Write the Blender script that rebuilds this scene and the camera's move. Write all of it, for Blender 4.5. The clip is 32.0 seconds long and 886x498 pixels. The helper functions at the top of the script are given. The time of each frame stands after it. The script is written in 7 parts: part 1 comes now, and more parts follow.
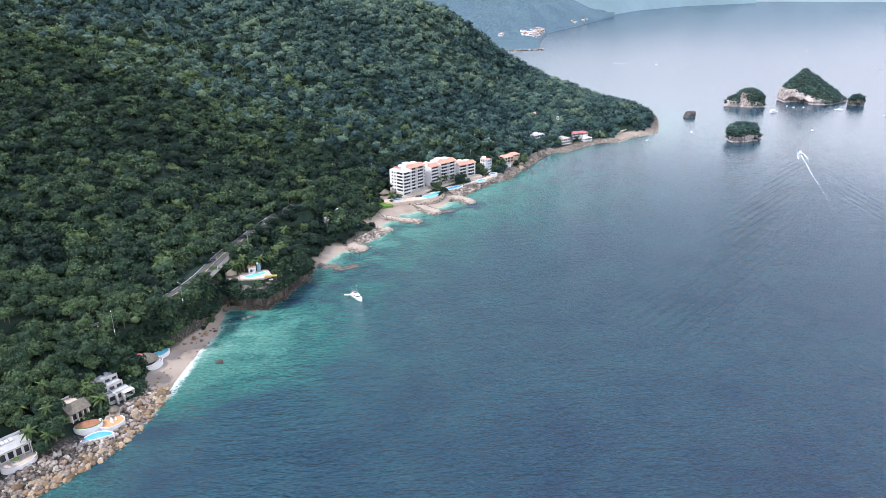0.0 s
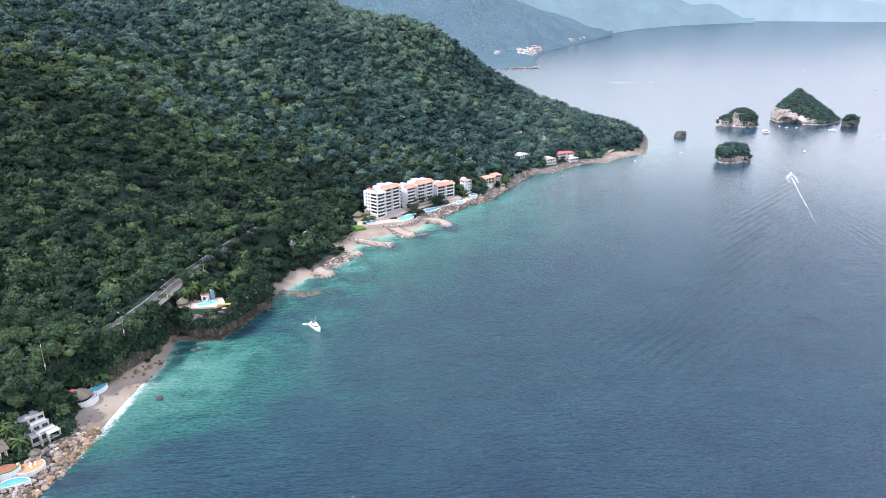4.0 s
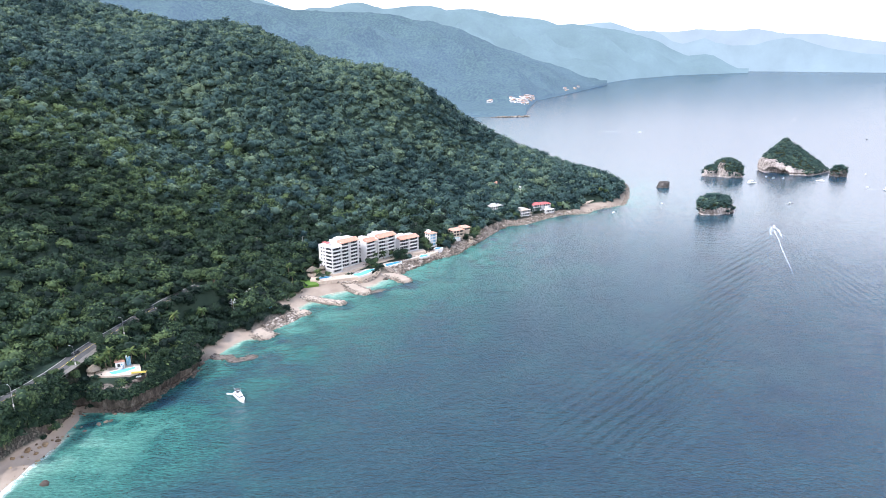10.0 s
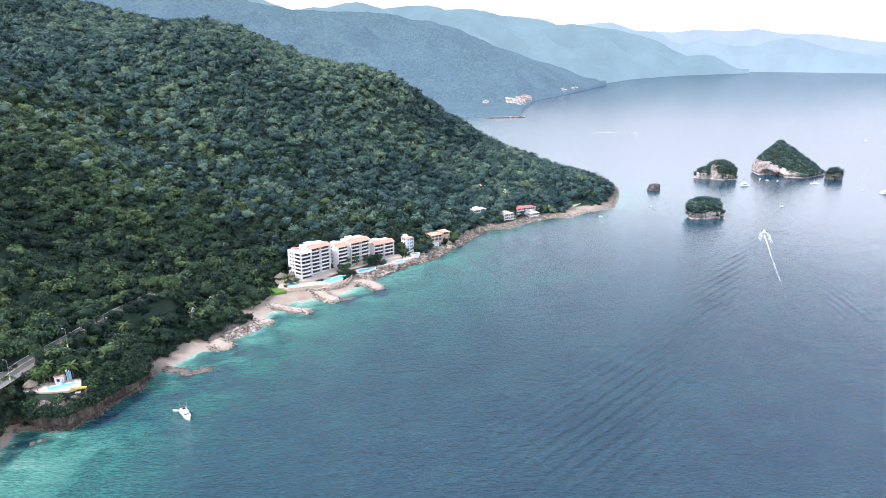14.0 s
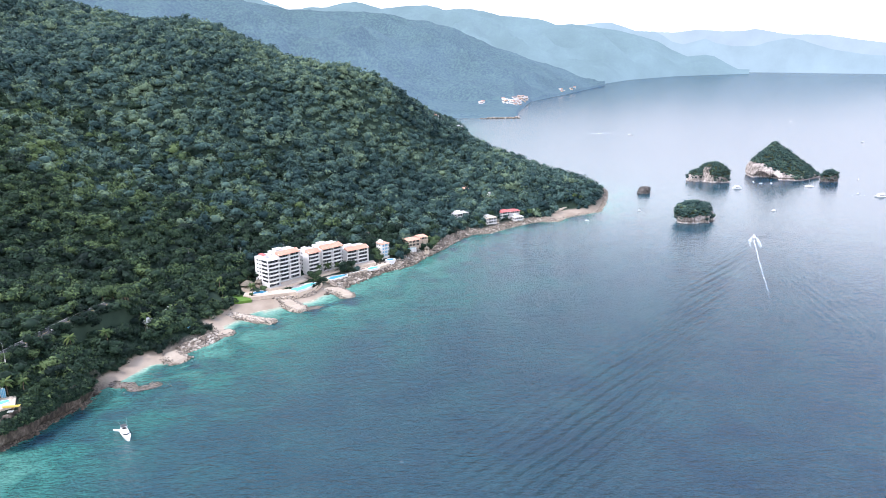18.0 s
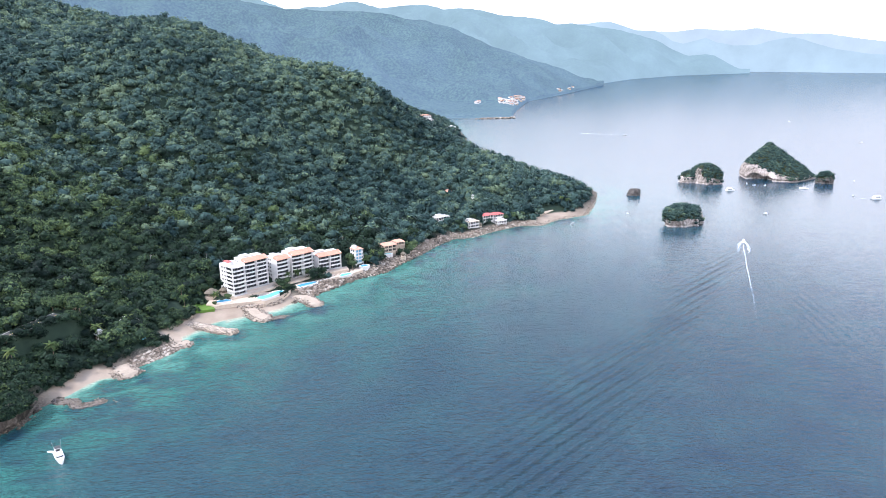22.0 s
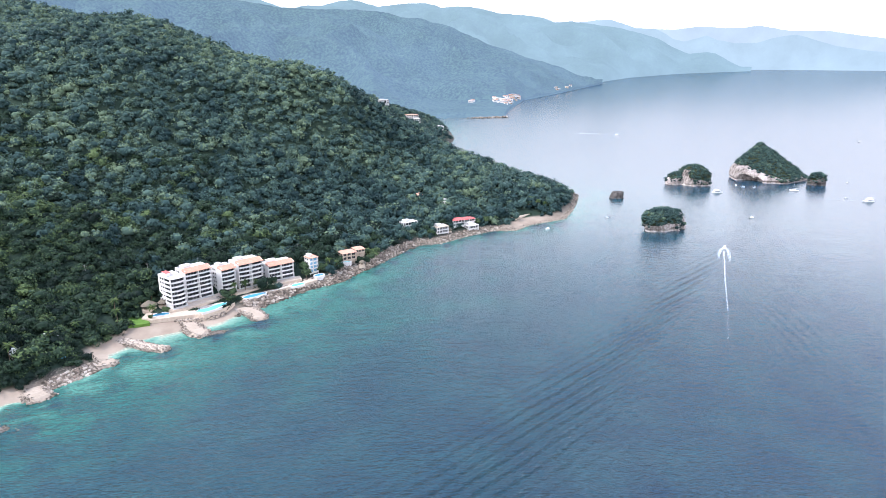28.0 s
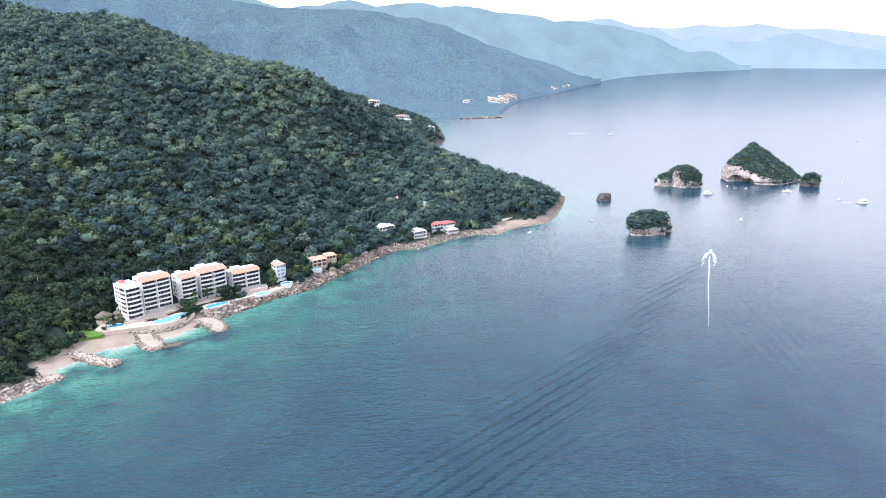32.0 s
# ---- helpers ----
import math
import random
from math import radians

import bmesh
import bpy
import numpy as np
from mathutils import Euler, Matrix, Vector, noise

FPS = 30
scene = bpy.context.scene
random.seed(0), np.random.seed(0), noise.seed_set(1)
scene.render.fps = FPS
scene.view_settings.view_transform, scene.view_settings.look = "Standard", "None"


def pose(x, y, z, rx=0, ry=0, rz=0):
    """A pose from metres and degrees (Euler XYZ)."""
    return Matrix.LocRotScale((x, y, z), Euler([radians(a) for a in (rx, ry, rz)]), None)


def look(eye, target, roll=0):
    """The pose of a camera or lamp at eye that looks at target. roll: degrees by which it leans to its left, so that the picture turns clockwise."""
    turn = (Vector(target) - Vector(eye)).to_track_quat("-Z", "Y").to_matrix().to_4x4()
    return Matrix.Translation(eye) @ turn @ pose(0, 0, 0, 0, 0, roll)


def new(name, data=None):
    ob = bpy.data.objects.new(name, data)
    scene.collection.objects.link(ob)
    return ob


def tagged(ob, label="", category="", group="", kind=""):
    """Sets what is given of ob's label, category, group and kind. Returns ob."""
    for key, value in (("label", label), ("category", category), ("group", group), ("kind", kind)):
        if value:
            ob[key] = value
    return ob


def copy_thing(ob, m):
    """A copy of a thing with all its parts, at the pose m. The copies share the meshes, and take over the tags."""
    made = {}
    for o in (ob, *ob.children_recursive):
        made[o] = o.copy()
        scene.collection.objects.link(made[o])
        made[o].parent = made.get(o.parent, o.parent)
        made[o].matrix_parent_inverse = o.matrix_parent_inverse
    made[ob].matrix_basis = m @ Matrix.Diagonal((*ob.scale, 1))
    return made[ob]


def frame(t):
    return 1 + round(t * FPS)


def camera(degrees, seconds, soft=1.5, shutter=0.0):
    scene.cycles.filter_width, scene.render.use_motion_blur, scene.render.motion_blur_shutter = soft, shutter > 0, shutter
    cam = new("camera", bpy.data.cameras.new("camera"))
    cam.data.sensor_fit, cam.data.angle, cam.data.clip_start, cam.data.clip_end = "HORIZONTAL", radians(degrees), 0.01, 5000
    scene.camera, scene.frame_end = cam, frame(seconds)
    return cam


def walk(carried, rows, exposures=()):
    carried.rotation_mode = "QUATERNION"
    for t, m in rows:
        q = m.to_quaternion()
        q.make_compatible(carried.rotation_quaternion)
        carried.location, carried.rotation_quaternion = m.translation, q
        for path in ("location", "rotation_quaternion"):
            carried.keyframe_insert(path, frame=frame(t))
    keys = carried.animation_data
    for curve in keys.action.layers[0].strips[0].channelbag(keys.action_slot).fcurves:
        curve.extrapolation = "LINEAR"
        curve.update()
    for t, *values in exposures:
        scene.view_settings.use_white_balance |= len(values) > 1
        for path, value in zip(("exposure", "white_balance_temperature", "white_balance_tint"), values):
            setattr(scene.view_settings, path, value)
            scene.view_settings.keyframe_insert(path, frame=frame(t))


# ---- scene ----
# seconds, eye x, y, z, heading right of +y, downward tilt, lean to the left
PATH = (
    (0, 0.01, 0.00, 181.13, 0.444, 20.944, -0.521),
    (1, 5.62, 5.29, 180.91, 0.434, 20.881, -0.419),
    (2, 11.23, 10.57, 180.67, 0.401, 20.842, -0.329),
    (2.5, 14.04, 13.22, 180.54, 0.393, 20.723, -0.301),
    (3, 16.87, 15.89, 180.41, 0.372, 20.409, -0.287),
    (3.5, 19.73, 18.60, 180.27, 0.347, 20.012, -0.272),
    (5.5, 31.33, 29.62, 179.71, 0.282, 18.388, -0.187),
    (6, 34.26, 32.36, 179.58, 0.271, 17.975, -0.167),
    (6.5, 37.21, 35.09, 179.44, 0.263, 17.597, -0.155),
    (7, 40.18, 37.79, 179.31, 0.255, 17.198, -0.148),
    (7.5, 43.16, 40.47, 179.18, 0.233, 16.809, -0.138),
    (8, 46.15, 43.12, 179.05, 0.225, 16.422, -0.125),
    (8.5, 49.13, 45.76, 178.92, 0.195, 16.094, -0.117),
    (9, 52.11, 48.38, 178.79, 0.184, 15.890, -0.110),
    (9.5, 55.06, 50.98, 178.65, 0.159, 15.849, -0.101),
    (10, 57.99, 53.57, 178.50, 0.138, 15.830, -0.113),
    (11, 63.73, 58.68, 178.22, 0.084, 15.826, -0.115),
    (12, 69.36, 63.79, 177.94, 0.036, 15.820, -0.073),
    (13, 74.93, 68.99, 177.67, 0.001, 15.806, -0.039),
    (13.5, 77.68, 71.62, 177.54, -0.015, 15.819, -0.031),
    (15.5, 88.63, 82.20, 177.06, -0.106, 15.814, 0.016),
    (16, 91.36, 84.84, 176.95, -0.121, 15.807, 0.017),
    (17, 96.82, 90.13, 176.71, -0.165, 15.795, 0.029),
    (18, 102.21, 95.35, 176.49, -0.190, 15.793, 0.008),
    (19, 107.57, 100.48, 176.27, -0.255, 15.819, -0.008),
    (20, 112.97, 105.60, 176.06, -0.310, 15.792, -0.021),
    (21, 118.51, 110.81, 175.87, -0.363, 15.788, -0.036),
    (22, 124.20, 116.14, 175.69, -0.396, 15.806, -0.067),
    (23, 130.01, 121.53, 175.52, -0.446, 15.841, -0.082),
    (24, 135.89, 126.95, 175.33, -0.507, 15.851, -0.092),
    (25, 141.80, 132.36, 175.09, -0.583, 15.829, -0.088),
    (25.5, 144.75, 135.03, 174.96, -0.622, 15.842, -0.106),
    (27.5, 156.51, 145.66, 174.38, -0.748, 15.890, -0.195),
    (28, 159.44, 148.30, 174.24, -0.768, 15.894, -0.218),
    (29, 165.23, 153.55, 173.99, -0.851, 15.890, -0.263),
    (30, 170.96, 158.75, 173.75, -0.909, 15.874, -0.351),
    (31, 176.65, 163.92, 173.52, -0.957, 15.889, -0.420),
    (32, 182.34, 169.07, 173.29, -0.983, 15.894, -0.472),
)


def aim(x, y, z, head, tilt, lean):
    h, t = radians(head), radians(tilt)
    way = Vector((math.sin(h) * math.cos(t), math.cos(h) * math.cos(t), -math.sin(t)))
    return look((x, y, z), Vector((x, y, z)) + way * 100, lean)


cam = camera(65.208, 32.0, soft=0.5)
walk(cam, [(t, aim(*p)) for t, *p in PATH],
     ((0, 0.13, 5960, 15), (3, 0.17, 5960, 15), (9, 0.32, 5960, 15), (32, 0.33, 5960, 15)))
from mathutils.bvhtree import BVHTree

# ---- world, sun, exposure ----
SUN_AZ, SUN_EL = 255.0, 52.0   # compass bearing of the sun from +y, height in degrees
world = bpy.data.worlds.new("sky")
scene.world = world
world.use_nodes = True
wn, wl = world.node_tree.nodes, world.node_tree.links
wn.clear()
w_out = wn.new("ShaderNodeOutputWorld")
w_bg = wn.new("ShaderNodeBackground")
w_sky = wn.new("ShaderNodeTexSky")
w_sky.sky_type, w_sky.sun_disc = "NISHITA", False
w_sky.sun_elevation, w_sky.sun_rotation = radians(SUN_EL), radians(SUN_AZ)
w_sky.altitude, w_sky.air_density, w_sky.dust_density, w_sky.ozone_density = 100, 1.2, 2.5, 1.0
w_co = wn.new("ShaderNodeTexCoord")
w_map = wn.new("ShaderNodeMapping")
w_map.inputs["Scale"].default_value = (1.0, 1.0, 4.0)
w_noise = wn.new("ShaderNodeTexNoise")
w_noise.inputs["Scale"].default_value, w_noise.inputs["Detail"].default_value = 1.3, 3
w_ramp = wn.new("ShaderNodeValToRGB")
w_ramp.color_ramp.elements[0].position, w_ramp.color_ramp.elements[1].position = 0.25, 0.60
w_ramp.color_ramp.elements[0].color = (0.84, 0.84, 0.84, 1)
w_mix = wn.new("ShaderNodeMix")
w_mix.data_type = "RGBA"
w_sep = wn.new("ShaderNodeSeparateXYZ")
wl.new(w_co.outputs["Generated"], w_sep.inputs["Vector"])
w_cloud = wn.new("ShaderNodeValToRGB")   # hazy cloud: bright and white low down, bluer overhead
w_steps = ((0.0, (0.70, 0.70, 0.72)), (0.06, (0.72, 0.72, 0.74)), (0.13, (0.74, 0.74, 0.76)), (0.22, (1.05, 1.04, 1.05)), (0.32, (1.75, 1.72, 1.72)), (0.42, (1.80, 1.77, 1.80)), (0.60, (0.62, 0.68, 0.80)), (1.0, (0.16, 0.29, 0.54)))
for p, c in w_steps[1:-1]:
    w_cloud.color_ramp.elements.new(p)
for el, (p, c) in zip(w_cloud.color_ramp.elements, w_steps):
    el.position, el.color = p, (*c, 1)
wl.new(w_sep.outputs["Z"], w_cloud.inputs["Fac"])
w_gain = wn.new("ShaderNodeMix")
w_gain.data_type, w_gain.blend_type = "RGBA", "MULTIPLY"
w_gain.inputs["Factor"].default_value = 1.0
w_gain.inputs["B"].default_value = (13.5, 13.5, 13.5, 1)
wl.new(w_cloud.outputs["Color"], w_gain.inputs["A"])
wl.new(w_gain.outputs["Result"], w_mix.inputs["B"])
wl.new(w_co.outputs["Generated"], w_map.inputs["Vector"])
wl.new(w_map.outputs["Vector"], w_noise.inputs["Vector"])
wl.new(w_noise.outputs["Fac"], w_ramp.inputs["Fac"])
wl.new(w_ramp.outputs["Color"], w_mix.inputs["Factor"])
wl.new(w_sky.outputs["Color"], w_mix.inputs["A"])
wl.new(w_mix.outputs["Result"], w_bg.inputs["Color"])
w_bg.inputs["Strength"].default_value = 0.145
wl.new(w_bg.outputs["Background"], w_out.inputs["Surface"])

sun = new("sun", bpy.data.lights.new("sun", "SUN"))
sun.data.energy, sun.data.angle, sun.data.color = 4.4, radians(1.5), (1.0, 0.95, 0.87)
_a, _e = radians(SUN_AZ), radians(SUN_EL)
SUN_DIR = Vector((math.sin(_a) * math.cos(_e), math.cos(_a) * math.cos(_e), math.sin(_e)))
sun.matrix_world = look((0, 0, 900), Vector((0, 0, 900)) - SUN_DIR)


# ---- materials ----
def material(name, rough=0.8, spec=0.3, metal=0.0):
    m = bpy.data.materials.new(name)
    m.use_nodes = True
    b = m.node_tree.nodes["Principled BSDF"]
    b.inputs["Roughness"].default_value = rough
    b.inputs["Specular IOR Level"].default_value = spec
    b.inputs["Metallic"].default_value = metal
    return m, m.node_tree.nodes, m.node_tree.links, b


def colour_ramp(n, stops):
    r = n.new("ShaderNodeValToRGB")
    e = r.color_ramp.elements
    while len(e) < len(stops):
        e.new(0.5)
    for el, (p, c) in zip(e, stops):
        el.position, el.color = p, (*c, 1)
    return r


def noise_node(n, l, scale, detail=5, vec=None, rough=0.55):
    t = n.new("ShaderNodeTexNoise")
    t.inputs["Scale"].default_value, t.inputs["Detail"].default_value, t.inputs["Roughness"].default_value = scale, detail, rough
    if vec is not None:
        l.new(vec, t.inputs["Vector"])
    return t


def mixed(n, l, fac, a, b, mode="MIX"):
    m = n.new("ShaderNodeMix")
    m.data_type, m.blend_type = "RGBA", mode
    for key, v in (("Factor", fac), ("A", a), ("B", b)):
        if isinstance(v, (int, float)):
            m.inputs[key].default_value = v
        elif isinstance(v, tuple):
            m.inputs[key].default_value = (*v, 1)
        else:
            l.new(v, m.inputs[key])
    return m.outputs["Result"]


def bumped(n, l, b, height, strength, distance):
    k = n.new("ShaderNodeBump")
    k.inputs["Strength"].default_value, k.inputs["Distance"].default_value = strength, distance
    l.new(height, k.inputs["Height"])
    l.new(k.outputs["Normal"], b.inputs["Normal"])
    return k


def plain(name, a, b, scale=1.5, rough=0.75, spec=0.3, bump=0.0, metal=0.0, fine=6.0):
    """Two close tones mixed by noise at two scales, with fine relief."""
    m, n, l, bs = material(name, rough, spec, metal)
    co = n.new("ShaderNodeTexCoord").outputs["Object"]
    big, small = noise_node(n, l, scale, 4, co), noise_node(n, l, scale * fine, 4, co)
    f = n.new("ShaderNodeMath")
    f.operation = "MULTIPLY_ADD"
    f.inputs[1].default_value = 0.5
    l.new(small.outputs["Fac"], f.inputs[0])
    h = n.new("ShaderNodeMath")
    h.operation = "MULTIPLY"
    h.inputs[1].default_value = 0.5
    l.new(big.outputs["Fac"], h.inputs[0])
    l.new(h.outputs[0], f.inputs[2])
    r = colour_ramp(n, [(0.35, a), (0.65, b)])
    l.new(f.outputs[0], r.inputs["Fac"])
    l.new(r.outputs["Color"], bs.inputs["Base Color"])
    if bump:
        bumped(n, l, bs, small.outputs["Fac"], 0.6, bump)
    return m


def leaf_material(name, dark, mid, light, attr="tone"):
    m, n, l, b = material(name, 0.72, 0.14)
    a = n.new("ShaderNodeAttribute")
    a.attribute_name = attr
    geo = n.new("ShaderNodeNewGeometry")
    spread = n.new("ShaderNodeMath")
    spread.operation = "MULTIPLY_ADD"
    spread.inputs[1].default_value, spread.inputs[2].default_value = 0.55, 0.80
    l.new(geo.outputs["Random Per Island"], spread.inputs[0])
    add = n.new("ShaderNodeMath")
    add.operation = "MULTIPLY"
    l.new(spread.outputs[0], add.inputs[0])
    l.new(a.outputs["Fac"], add.inputs[1])
    r = colour_ramp(n, [(0.0, dark), (0.5, mid), (0.82, light), (1.0, (light[0] * 1.15, light[1] * 1.12, light[2] * 1.1))])
    l.new(add.outputs[0], r.inputs["Fac"])
    l.new(r.outputs["Color"], b.inputs["Base Color"])
    b.inputs["Transmission Weight"].default_value = 0.0
    return m


# far woods bluer and paler: distance haze is mixed into this leaf colour
M_LEAF_HAZY = leaf_material("leaf_hazy", (0.014, 0.034, 0.035), (0.052, 0.095, 0.084), (0.125, 0.175, 0.106))
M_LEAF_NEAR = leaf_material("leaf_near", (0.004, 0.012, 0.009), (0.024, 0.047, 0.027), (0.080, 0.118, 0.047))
M_PALM = leaf_material("leaf_palm", (0.022, 0.040, 0.014), (0.045, 0.075, 0.024), (0.095, 0.120, 0.035))
M_BARK = plain("bark", (0.10, 0.075, 0.05), (0.20, 0.16, 0.12), 1.2, 0.9, 0.2, 0.05)
M_SOIL = plain("soil", (0.018, 0.026, 0.012), (0.045, 0.050, 0.025), 0.2, 0.95, 0.1, 0.1)
M_ROCK = plain("rock", (0.06, 0.052, 0.045), (0.22, 0.185, 0.16), 0.35, 0.9, 0.25, 0.12, fine=7)


def cliff_material():
    """Weathered sea cliff: pale and pinkish stone, dark upright streaks and cracks."""
    m, n, l, b = material("rock_pale", 0.9, 0.25)
    co = n.new("ShaderNodeTexCoord").outputs["Object"]
    mp = n.new("ShaderNodeMapping")
    mp.inputs["Scale"].default_value = (1.0, 1.0, 0.55)
    l.new(co, mp.inputs["Vector"])
    streak, patch = noise_node(n, l, 0.38, 7, mp.outputs["Vector"], 0.65), noise_node(n, l, 0.07, 4, co)
    add = n.new("ShaderNodeMath")
    add.operation = "MULTIPLY_ADD"
    add.inputs[1].default_value = 0.55
    l.new(patch.outputs["Fac"], add.inputs[0])
    half = n.new("ShaderNodeMath")
    half.operation = "MULTIPLY"
    half.inputs[1].default_value = 0.5
    l.new(streak.outputs["Fac"], half.inputs[0])
    l.new(half.outputs[0], add.inputs[2])
    r = colour_ramp(n, [(0.38, (0.05, 0.045, 0.04)), (0.47, (0.20, 0.17, 0.15)), (0.55, (0.34, 0.295, 0.27)), (0.66, (0.50, 0.45, 0.42))])
    l.new(add.outputs[0], r.inputs["Fac"])
    l.new(r.outputs["Color"], b.inputs["Base Color"])
    bumped(n, l, b, streak.outputs["Fac"], 1.0, 1.6)
    return m


M_ROCK_PALE = cliff_material()
M_WHITE = plain("white_render", (0.56, 0.545, 0.53), (0.70, 0.68, 0.66), 0.25, 0.7, 0.3, 0.004)
M_TERRACOTTA = plain("terracotta_tile", (0.46, 0.23, 0.16), (0.60, 0.35, 0.26), 0.6, 0.8, 0.25, 0.02)
M_RED = plain("red_paint", (0.42, 0.09, 0.09), (0.52, 0.15, 0.13), 0.6, 0.7, 0.3)
M_GLASS = plain("dark_glazing", (0.018, 0.022, 0.026), (0.045, 0.050, 0.055), 0.4, 0.12, 0.6)
M_POOL = plain("pool_water", (0.12, 0.42, 0.48), (0.18, 0.52, 0.57), 0.3, 0.08, 0.5, 0.02)
M_POOL_BLUE = plain("pool_water_blue", (0.06, 0.28, 0.46), (0.11, 0.38, 0.56), 0.3, 0.08, 0.5, 0.02)
M_PAVING = plain("paving", (0.40, 0.32, 0.25), (0.56, 0.47, 0.38), 0.5, 0.85, 0.25, 0.01)
M_BRICK = plain("brick_paving", (0.24, 0.10, 0.06), (0.36, 0.17, 0.10), 0.7, 0.85, 0.25, 0.01)
M_ORANGE = plain("ochre_paving", (0.40, 0.22, 0.10), (0.52, 0.31, 0.15), 0.6, 0.85, 0.25, 0.01)
M_THATCH = plain("thatch", (0.10, 0.085, 0.065), (0.22, 0.19, 0.15), 0.8, 0.95, 0.1, 0.06)
M_CONCRETE = plain("concrete", (0.34, 0.33, 0.31), (0.50, 0.48, 0.45), 0.3, 0.85, 0.25, 0.01)
M_ASPHALT = plain("asphalt", (0.050, 0.050, 0.052), (0.088, 0.086, 0.084), 0.15, 0.9, 0.25, 0.01)
M_GRAVEL = plain("gravel", (0.11, 0.10, 0.09), (0.19, 0.175, 0.155), 0.8, 0.95, 0.2, 0.02)
M_LAWN = plain("lawn", (0.07, 0.14, 0.025), (0.13, 0.22, 0.045), 0.5, 0.9, 0.15, 0.03)
M_BOAT = plain("gelcoat_white", (0.78, 0.78, 0.78), (0.85, 0.85, 0.84), 0.4, 0.25, 0.5)
M_DARK = plain("dark_trim", (0.02, 0.022, 0.026), (0.045, 0.047, 0.05), 0.8, 0.5, 0.4)
M_METAL = plain("grey_metal", (0.45, 0.46, 0.47), (0.60, 0.61, 0.62), 0.8, 0.45, 0.5, 0, 0.6)
M_YELLOW = plain("yellow_paint", (0.62, 0.45, 0.08), (0.72, 0.55, 0.14), 0.8, 0.6, 0.3)
M_BLUE = plain("blue_paint", (0.10, 0.28, 0.42), (0.16, 0.38, 0.52), 0.8, 0.5, 0.3)


def ground_material():
    """Forest soil, with sand and bare rock where the terrain carries them."""
    m, n, l, b = material("ground", 0.92, 0.2)
    co = n.new("ShaderNodeTexCoord").outputs["Object"]
    big, fine = noise_node(n, l, 0.06, 6, co), noise_node(n, l, 1.1, 5, co)
    soil = colour_ramp(n, [(0.3, (0.012, 0.024, 0.017)), (0.6, (0.024, 0.042, 0.027)), (0.85, (0.046, 0.060, 0.038))])
    l.new(big.outputs["Fac"], soil.inputs["Fac"])
    sand = colour_ramp(n, [(0.3, (0.24, 0.188, 0.145)), (0.7, (0.36, 0.295, 0.235))])
    l.new(big.outputs["Fac"], sand.inputs["Fac"])
    rock = colour_ramp(n, [(0.32, (0.016, 0.015, 0.013)), (0.5, (0.055, 0.048, 0.041)), (0.75, (0.19, 0.165, 0.14))])
    l.new(fine.outputs["Fac"], rock.inputs["Fac"])
    s, r = n.new("ShaderNodeAttribute"), n.new("ShaderNodeAttribute")
    s.attribute_name, r.attribute_name = "sand", "stone"
    c = mixed(n, l, r.outputs["Fac"], soil.outputs["Color"], rock.outputs["Color"])
    sep = n.new("ShaderNodeSeparateXYZ")
    l.new(co, sep.inputs["Vector"])
    low = n.new("ShaderNodeMapRange")
    low.inputs["From Min"].default_value, low.inputs["From Max"].default_value = 4.0, 2.8
    l.new(sep.outputs["Z"], low.inputs["Value"])
    both = n.new("ShaderNodeMath")
    both.operation = "MULTIPLY"
    l.new(s.outputs["Fac"], both.inputs[0])
    l.new(low.outputs["Result"], both.inputs[1])
    c = mixed(n, l, both.outputs[0], c, sand.outputs["Color"])
    l.new(c, b.inputs["Base Color"])
    bumped(n, l, b, fine.outputs["Fac"], 0.7, 0.3)
    return m


M_GROUND = ground_material()


